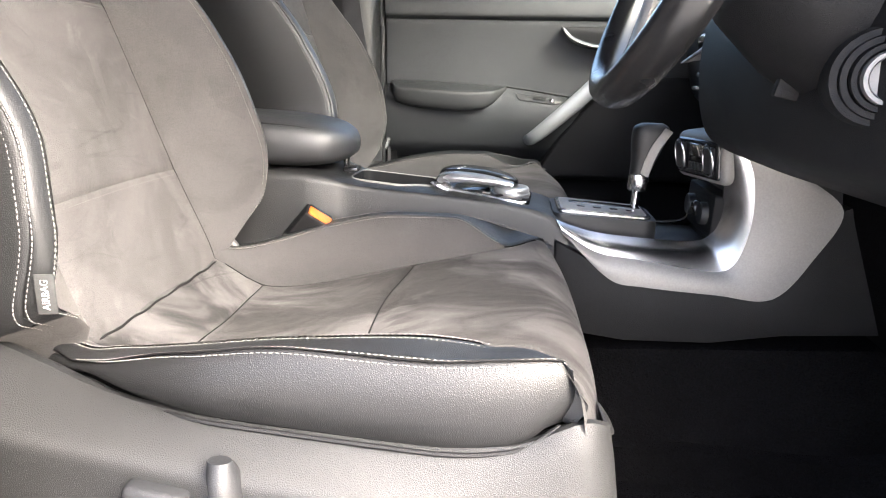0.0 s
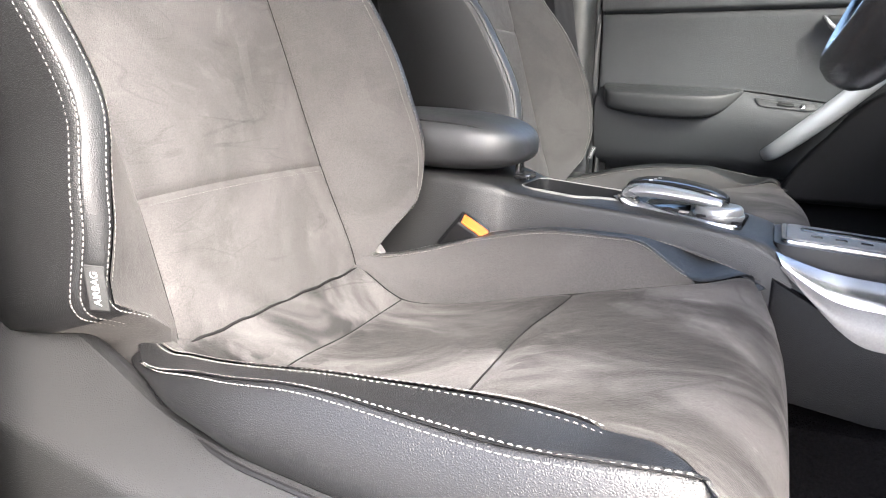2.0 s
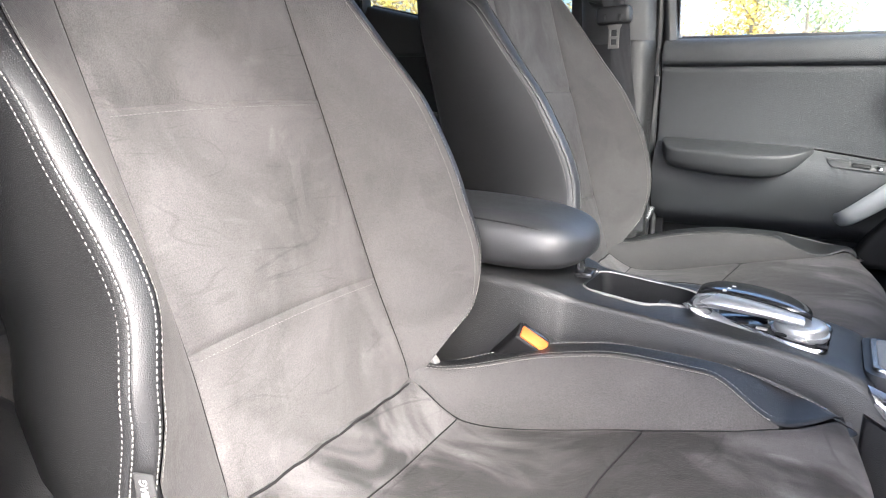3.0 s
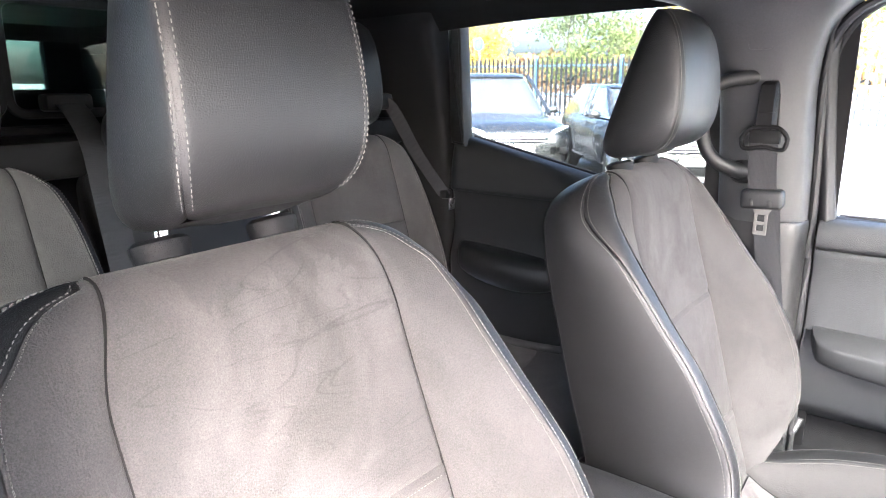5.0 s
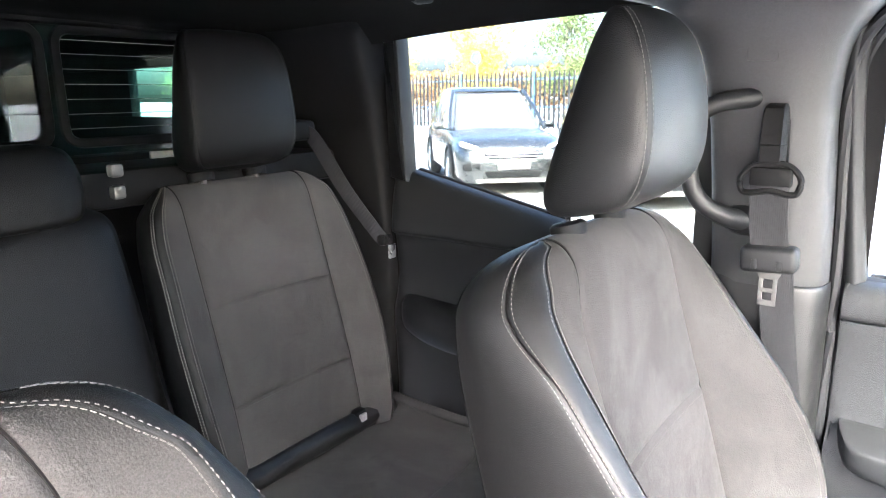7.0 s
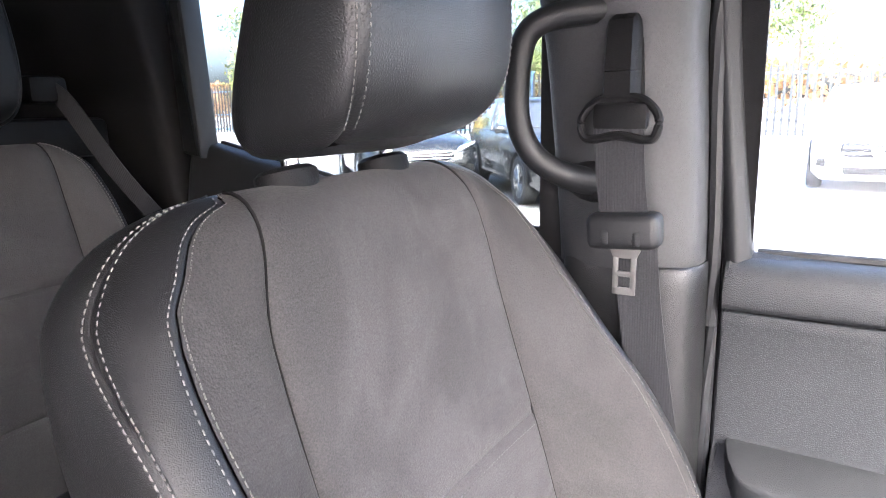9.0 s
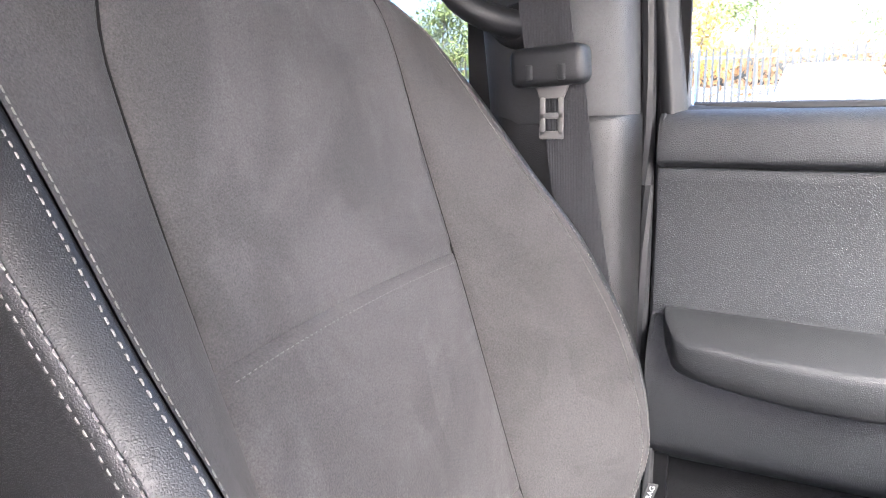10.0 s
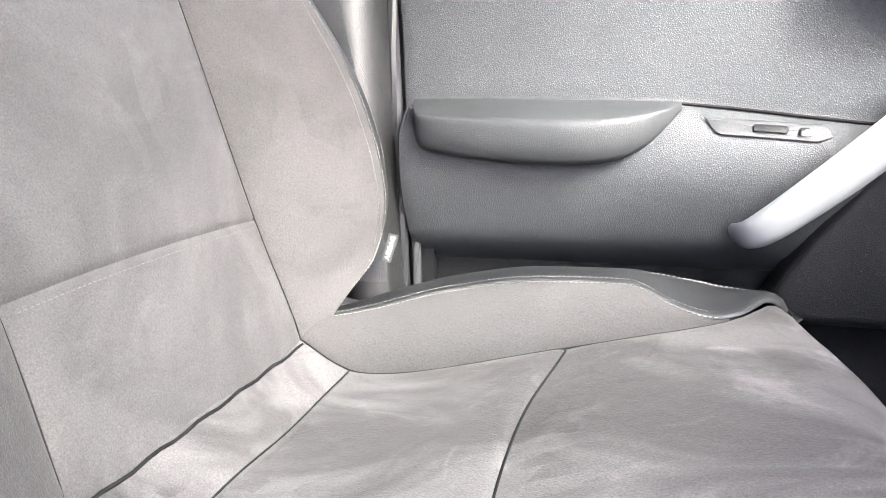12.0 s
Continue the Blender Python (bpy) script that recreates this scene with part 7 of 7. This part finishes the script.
part("mat_pile", bm, CARPET, mat_thing)
bm = bmesh.new()
tube(bm, [(x, y, 0.513) for x, y in line], 0.005, 8, closed=True)
part("mat_binding", bm, PLASTIC_DARK, mat_thing, "bound edge")

# ---- load bed and canopy behind the rear window ----
can = thing("canopy", "dark hard canopy over the load bed with side window", "canopy", (-2.3, MID, 0.9), kind="structure")
CAN = mat("canopy_lining", (0.010, 0.010, 0.011), 0.9, bump=(("noise", 200, 0.001),), tint=0.3, fine=0.2)
for lo, hi in (((-3.05, 0.28, 1.76), (-1.50, 1.77, 1.80)), ((-3.05, 0.28, 0.85), (-1.50, 1.77, 0.90)), ((-3.05, 0.28, 0.90), (-1.50, 0.31, 1.76)),
               ((-3.05, 1.74, 0.90), (-1.50, 1.77, 1.52)), ((-3.05, 1.74, 1.655), (-1.50, 1.77, 1.76)), ((-1.66, 1.74, 1.52), (-1.50, 1.77, 1.655)), ((-3.05, 1.74, 1.52), (-2.16, 1.77, 1.655)),
               ((-3.05, 0.31, 0.90), (-3.01, 1.74, 1.52)), ((-3.05, 0.31, 1.70), (-3.01, 1.74, 1.76)), ((-3.05, 1.60, 1.52), (-3.01, 1.74, 1.70)), ((-3.05, 0.31, 1.52), (-3.01, 0.55, 1.70))):
    bm = bmesh.new()
    box(bm, lo, hi, 0.004)
    part("canopy_panel", bm, CAN, can)
for outline, axis, lo, hi, tint in (([(-2.16, 1.52), (-1.66, 1.52), (-1.66, 1.655), (-2.16, 1.655)], "y", 1.753, 1.757, (0.62, 0.86, 0.78)), ([(0.55, 1.52), (1.60, 1.52), (1.60, 1.70), (0.55, 1.70)], "x", -3.032, -3.028, (0.45, 0.55, 0.5))):
    bm = bmesh.new()
    prism(bm, outline, lo, hi, axis)
    pane = part("canopy_window", bm, glass_mat("canopy_glass", tint), can, "green tinted glass", smooth=False)
    pane.visible_shadow = False
bm = bmesh.new()
box(bm, (-1.400, 1.345, 1.463), (-1.392, 1.420, 1.476), 0.002)
part("shelf_label", bm, WHITE_PRINT, wall, "small white label")

# ---- outside ----
def ground_z(y):
    """The car park is level."""
    return 0.0


bm = bmesh.new()
bmesh.ops.create_grid(bm, x_segments=20, y_segments=20, size=400)
solo("ground", bm, ASPHALT, "pale grey asphalt car park", "ground", kind="structure", smooth=False)


def ring_at(z, x0, x1, half, r=0.25, n=6):
    return [Vector((x, y, z)) for x, y in rounded([(x0, -half), (x1, -half * 0.93), (x1, half * 0.93), (x0, half)], r, n)]


def wheel_parts(parent, m, x, y, radius=0.345):
    """Tyre with an alloy rim of ten spokes."""
    s = 1 if y > 0 else -1
    bm = bmesh.new()
    prof = [(radius * 0.72, 0.10), (radius * 0.92, 0.112), (radius, 0.085), (radius, -0.085), (radius * 0.92, -0.112), (radius * 0.72, -0.10)]
    rows = [[Vector((x + r * math.cos(a), y + w, radius + r * math.sin(a))) for r, w in prof] for a in (2 * math.pi * k / 36 for k in range(36))]
    sheet(bm, rows, close_u=True, close_v=True)
    bmesh.ops.recalc_face_normals(bm, faces=bm.faces)
    bm.transform(m)
    tyre = part("wheel", bm, RUBBER, parent, "black tyre")
    bm = bmesh.new()
    rows = [[Vector((x + r * math.cos(a), y + s * w, radius + r * math.sin(a))) for r, w in ((radius * 0.73, 0.095), (radius * 0.68, 0.10), (radius * 0.66, 0.05), (0.02, 0.04))] for a in (2 * math.pi * k / 30 for k in range(30))]
    sheet(bm, rows, close_u=True)
    for k in range(10):
        a = 2 * math.pi * k / 10
        tube(bm, [(x + r * math.cos(a), y + s * w, radius + r * math.sin(a)) for r, w in ((0.03, 0.095), (0.13, 0.09), (radius * 0.68, 0.095))], [0.022, 0.014, 0.016], 6)
    bmesh.ops.recalc_face_normals(bm, faces=bm.faces)
    bm.transform(m)
    part("rim", bm, SILVER, tyre, "silver alloy rim")


def parked_car(label, at, heading, paint, roof_z=1.66, plate_mat=None, length=2.27, grille="bars"):
    gz = ground_z(at[1])
    car = thing("parked_car", label, "car", (at[0], at[1], gz), "parked cars")
    m = Matrix.Translation((at[0], at[1], gz)) @ Matrix.Rotation(radians(heading), 4, "Z")
    rings = []
    for x, w, low, top in ((-2.2, 0.74, 0.42, 0.90), (-2.12, 0.84, 0.30, 1.0), (-1.8, 0.90, 0.24, 1.05), (-1.0, 0.92, 0.22, 1.05), (0.0, 0.92, 0.22, 1.03), (0.85, 0.92, 0.22, 1.02), (1.3, 0.915, 0.24, 0.99), (1.75, 0.90, 0.22, 0.94), (2.02, 0.86, 0.20, 0.87), (2.18, 0.78, 0.22, 0.78), (2.25, 0.68, 0.28, 0.68)):
        r = [(-w * 0.86, low), (-w * 0.98, low + 0.10), (-w, low + 0.3), (-w * 0.985, top - 0.16), (-w * 0.93, top - 0.06), (-w * 0.8, top - 0.015), (-w * 0.4, top + 0.012), (0, top + 0.018)]
        r = r + [(-y, z) for y, z in r[-2::-1]] + [(w * 0.4, low - 0.01), (-w * 0.4, low - 0.01)]
        rings.append([Vector((x * length / 2.25, y, z)) for y, z in r])
    k = len(rings[0])
    bm = bmesh.new()
    loft(bm, [list(r) for r in zip(*[curve([r[j] for r in rings], 36) for j in range(k)])])
    bm.transform(m)
    body = part("body", bm, paint, car, "glossy paint")
    f = (roof_z - 1.0) / 0.66
    bm = bmesh.new()
    loft(bm, [ring_at(1.0, -2.02, 1.08, 0.86), ring_at(1.0 + 0.25 * f, -1.92, 0.72, 0.79), ring_at(1.0 + 0.5 * f, -1.72, 0.36, 0.70), ring_at(1.0 + 0.60 * f, -1.6, 0.20, 0.66)])
    bm.transform(m)
    part("cabin_glass", bm, GLASS_CAR, car, "dark reflecting glass")
    bm = bmesh.new()
    loft(bm, [ring_at(1.0 + 0.585 * f, -1.64, 0.25, 0.675), ring_at(1.0 + 0.63 * f, -1.6, 0.16, 0.65), ring_at(1.0 + 0.655 * f, -1.4, -0.05, 0.55), ring_at(1.0 + 0.66 * f, -1.0, -0.4, 0.35)])
    bm.transform(m)
    part("roof", bm, paint, car)
    for s in (-1, 1):
        for pts in (((1.06, 0.83, 1.0), (0.72, 0.775, 1.0 + 0.25 * f), (0.36, 0.69, 1.0 + 0.5 * f), (0.18, 0.655, 1.0 + 0.6 * f)), ((-0.35, 0.865, 1.0), (-0.42, 0.80, 1.0 + 0.25 * f), (-0.5, 0.68, 1.0 + 0.6 * f))):
            bm = bmesh.new()
            tube(bm, [(x, s * (y + 0.004), z) for x, y, z in curve(pts, 12)], 0.032, 8)
            bm.transform(m)
            part("window_pillar", bm, paint, car)
        bm = bmesh.new()
        loft(bm, [pad_ring(Vector((0.72, s * y, 1.06)), hx, hz, 12, 0.7) for y, hx, hz in ((0.90, 0.02, 0.02), (0.96, 0.06, 0.06), (1.06, 0.06, 0.065), (1.10, 0.03, 0.04))])
        bm.transform(m)
        part("side_mirror", bm, paint, car)
        bm = bmesh.new()
        prism(bm, rounded([(s * 0.52, 0.70), (s * 0.84, 0.79), (s * 0.83, 0.88), (s * 0.55, 0.79)], 0.03), 1.96, 2.235, "x", 0.02)
        bm.transform(m)
        part("headlight", bm, CHROME, car, "clear headlight")
        bm = bmesh.new()
        prism(bm, rounded([(s * 0.50, 0.40), (s * 0.80, 0.42), (s * 0.80, 0.52), (s * 0.54, 0.56)], 0.03), 2.02, 2.27, "x", 0.01)
        bm.transform(m)
        part("fog_lamp_bay", bm, PLASTIC_DARK, car, "black plastic")
        bm = bmesh.new()
        tube(bm, [(1.0 - 0.02, s * 0.1, 1.045), (0.93, s * 0.62, 1.09)], 0.010, 6)
        bm.transform(m)
        part("wiper", bm, RUBBER, car)
    z0, z1, w = (0.56, 0.78, 0.50) if grille == "star" else (0.60, 0.72, 0.48)
    bm = bmesh.new()
    prism(bm, rounded([(-w, z0 + 0.05), (-w * 0.8, z0), (w * 0.8, z0), (w, z0 + 0.05), (w * 0.95, z1), (-w * 0.95, z1)], 0.03), 2.1, 2.295, "x", 0.01)
    bm.transform(m)
    gr = part("grille", bm, GLOSS, car, "black grille")
    for k in range(2 if grille == "star" else 3):
        bm = bmesh.new()
        z = z0 + (z1 - z0) * (k + 0.7) / 2.6
        box(bm, (2.28, -w * 0.92, z - 0.014), (2.308, w * 0.92, z + 0.014), 0.008)
        bm.transform(m)
        part("grille_bar", bm, CHROME, gr, "chrome bar")
    if grille == "star":
        bm = bmesh.new()
        tube(bm, [(2.318, 0.095 * math.cos(a), (z0 + z1) / 2 + 0.095 * math.sin(a)) for a in (2 * math.pi * k / 28 for k in range(28))], 0.012, 8, closed=True, up=(1, 0, 0))
        tube(bm, [(2.30, -0.06, (z0 + z1) / 2), (2.318, 0.06, (z0 + z1) / 2)], 0.05, 8)
        bm.transform(m)
        part("badge", bm, CHROME, gr, "round chrome badge")
    bm = bmesh.new()
    prism(bm, rounded([(-0.42, 0.30), (0.42, 0.30), (0.46, 0.41), (-0.46, 0.41)], 0.03), 2.1, 2.29, "x", 0.01)
    bm.transform(m)
    part("lower_intake", bm, PLASTIC_DARK, car, "black plastic")
    bm = bmesh.new()
    prism(bm, rounded([(-0.60, 0.22), (0.60, 0.22), (0.62, 0.28), (-0.62, 0.28)], 0.02), 2.05, 2.30, "x", 0.015)
    bm.transform(m)
    part("bumper_lip", bm, SILVER_PAINT, car, "silver lip")
    bm = bmesh.new()
    box(bm, (2.285, -0.26, 0.435), (2.315, 0.26, 0.545), 0.004)
    bm.transform(m)
    part("number_plate", bm, WHITE_PRINT, car, "blank white plate")
    for x in (1.38, -1.35):
        for y in (-0.82, 0.82):
            wheel_parts(car, m, x, y)
            bm = bmesh.new()
            tube(bm, [(x + 0.40 * math.cos(a), y * 1.105, 0.36 + 0.40 * math.sin(a)) for a in (math.pi * k / 16 for k in range(17))], 0.03, 6, up=(0, 1, 0))
            bm.transform(m)
            part("wheel_arch", bm, PLASTIC_DARK, car, "black plastic")
    return car


parked_car("black compact suv parked nose towards the pickup", (-7.14, 11.37), -46, BLACK_PAINT, 1.72)
parked_car("black estate car with silver wheels parked beside the suv", (-4.23, 11.48), -50, BLACK_PAINT, 1.53)
parked_car("white suv with round badge parked nose towards the pickup", (0.50, 14.9), -91, WHITE_PAINT, 1.66, grille="star")

# palisade fence
FY = 28.3
fence = thing("fence", "dark steel palisade fence with blue rails behind the cars", "fence", (-4.0, FY, ground_z(FY)))
bm = bmesh.new()
prism(bm, [(-0.044, 0.05), (0.044, 0.05), (0.044, 2.44), (0.014, 2.62), (-0.014, 2.62), (-0.044, 2.44)], -0.012, 0.012, "y")
pale_mesh = mesh_of("pale", bm, FENCE_STEEL, False)
for k in range(190):
    x = -36.0 + 0.24 * k
    ob = new("pale", pale_mesh)
    ob.parent = fence
    ob.location = (x + 4.0, 0.0, 0.0)
for z in (0.22, 1.02, 2.28):
    bm = bmesh.new()
    box(bm, (-36.2, FY + 0.02, z - 0.035), (9.6, FY + 0.06, z + 0.035), 0.005)
    part("rail", bm, FENCE_BLUE, fence, "blue steel rail")
for k in range(11):
    bm = bmesh.new()
    x = -36.0 + 4.1 * k
    box(bm, (x - 0.06, FY + 0.07, -0.1), (x + 0.06, FY + 0.19, 2.70), 0.006)
    part("post", bm, FENCE_BLUE, fence, "blue steel post")
# sign pole behind the fence
pole = thing("sign_pole", "grey pole with round blue sign behind the fence", "sign", (-19.5, 29.7, 0.0))
bm = bmesh.new()
tube(bm, [(-19.5, 29.7, 0.0), (-19.5, 29.7, 3.30)], 0.05, 10)
part("pole", bm, SILVER_PAINT, pole)
bm = bmesh.new()
tube(bm, [(-19.5, 29.64, 3.40), (-19.5, 29.60, 3.40)], 0.30, 24)
part("sign_disc", bm, FENCE_BLUE, pole, "blue disc")


def tree(at, height, spread_, leaf, density, seed, bare=False):
    """A tree: trunk, forking limbs, and a ragged crown of leaf sprays."""
    rng = random.Random(seed)
    base = Vector((at[0], at[1], ground_z(at[1])))
    t = thing("tree", "tree with autumn leaves behind the fence" if not bare else "nearly bare pale tree behind the fence", "tree", base, "trees")
    bm = bmesh.new()
    trunk = curve([base, base + Vector((rng.uniform(-0.2, 0.2), 0, height * 0.3)), base + Vector((rng.uniform(-0.3, 0.3), 0, height * 0.65)), base + Vector((rng.uniform(-0.3, 0.3), 0, height * 0.95))], 12)
    tube(bm, trunk, [0.035 * height * (1 - 0.08 * k) * 0.5 + 0.01 for k in range(12)], 8)
    part("trunk", bm, BARK, t)
    bm = bmesh.new()
    tips = []
    for k in range(26 if bare else 14):
        s = trunk[rng.randrange(3, 11)]
        a, up = rng.uniform(0, 2 * math.pi), rng.uniform(0.3, 1.1)
        e = s + Vector((math.cos(a), math.sin(a), up)) * spread_ * rng.uniform(0.5, 0.95)
        mid_ = s.lerp(e, 0.5) + Vector((0, 0, 0.12 * spread_))
        pts = curve([s, mid_, e], 7)
        tube(bm, pts, [0.012 * height * (1 - k2 / 8) * 0.5 for k2 in range(7)], 5)
        tips += [pts[3], pts[5], e]
    part("limb", bm, BARK, t)
    verts, faces = [], []
    for tip in tips:
        for _ in range(density):
            c = tip + Vector((rng.gauss(0, 1), rng.gauss(0, 1), rng.gauss(0, 0.8))) * spread_ * 0.27
            n1 = Vector((rng.gauss(0, 1), rng.gauss(0, 1), rng.gauss(0, 1))).normalized()
            n2 = n1.orthogonal().normalized()
            sz = rng.uniform(0.05, 0.12) * (1 + 0.05 * height)
            k = len(verts)
            verts += [c - n1 * sz, c + n2 * sz * 0.55, c + n1 * sz, c - n2 * sz * 0.55]
            faces.append((k, k + 1, k + 2, k + 3))
    me = bpy.data.meshes.new("crown")
    me.from_pydata([tuple(v - base) for v in verts], [], faces)
    me.materials.append(leaf)
    ob = new("crown", me)
    ob.parent = t
    tagged(ob, "", "", "", "stuff")
    return t


LEAVES = (LEAF_GREEN, LEAF_YELLOW, LEAF_RUST, LEAF_YELLOW, LEAF_GREEN)
rng = random.Random(7)
for k in range(20):
    x = -58.0 + 4.1 * k + rng.uniform(-1.2, 1.2)
    y = 40.0 + rng.uniform(-3.0, 9.0)
    bare = k % 5 == 2
    tree((x, y), rng.uniform(5.6, 7.2) + (2.4 if x > -8 else 0.0), rng.uniform(1.9, 2.6), LEAVES[k % 5], 14 if bare else 70, 100 + k, bare)
bm = bmesh.new()
hedge_rng = random.Random(3)
verts, faces = [], []
for k in range(9000):
    x, y = hedge_rng.uniform(-64, 30), 48 + hedge_rng.gauss(0, 1.2)
    top = 3.6 + 0.7 * noise.noise(Vector((x * 0.35, 0, 1))) + 0.3 * noise.noise(Vector((x * 1.3, 4, 1)))
    c = Vector((x, y, ground_z(y) + hedge_rng.uniform(0.05, 1.0) ** 0.7 * top))
    n1 = Vector((hedge_rng.gauss(0, 1), hedge_rng.gauss(0, 1), hedge_rng.gauss(0, 1))).normalized()
    n2 = n1.orthogonal().normalized()
    sz = hedge_rng.uniform(0.16, 0.36)
    j = len(verts)
    verts += [tuple(c - n1 * sz), tuple(c + n2 * sz * 0.6), tuple(c + n1 * sz), tuple(c - n2 * sz * 0.6)]
    faces.append((j, j + 1, j + 2, j + 3))
bm.free()
me = bpy.data.meshes.new("hedge")
me.from_pydata(verts, [], faces)
me.materials.append(LEAF_RUST)
tagged(new("hedge", me), "ragged rust and green hedge far behind the fence", "hedge", "", "stuff")
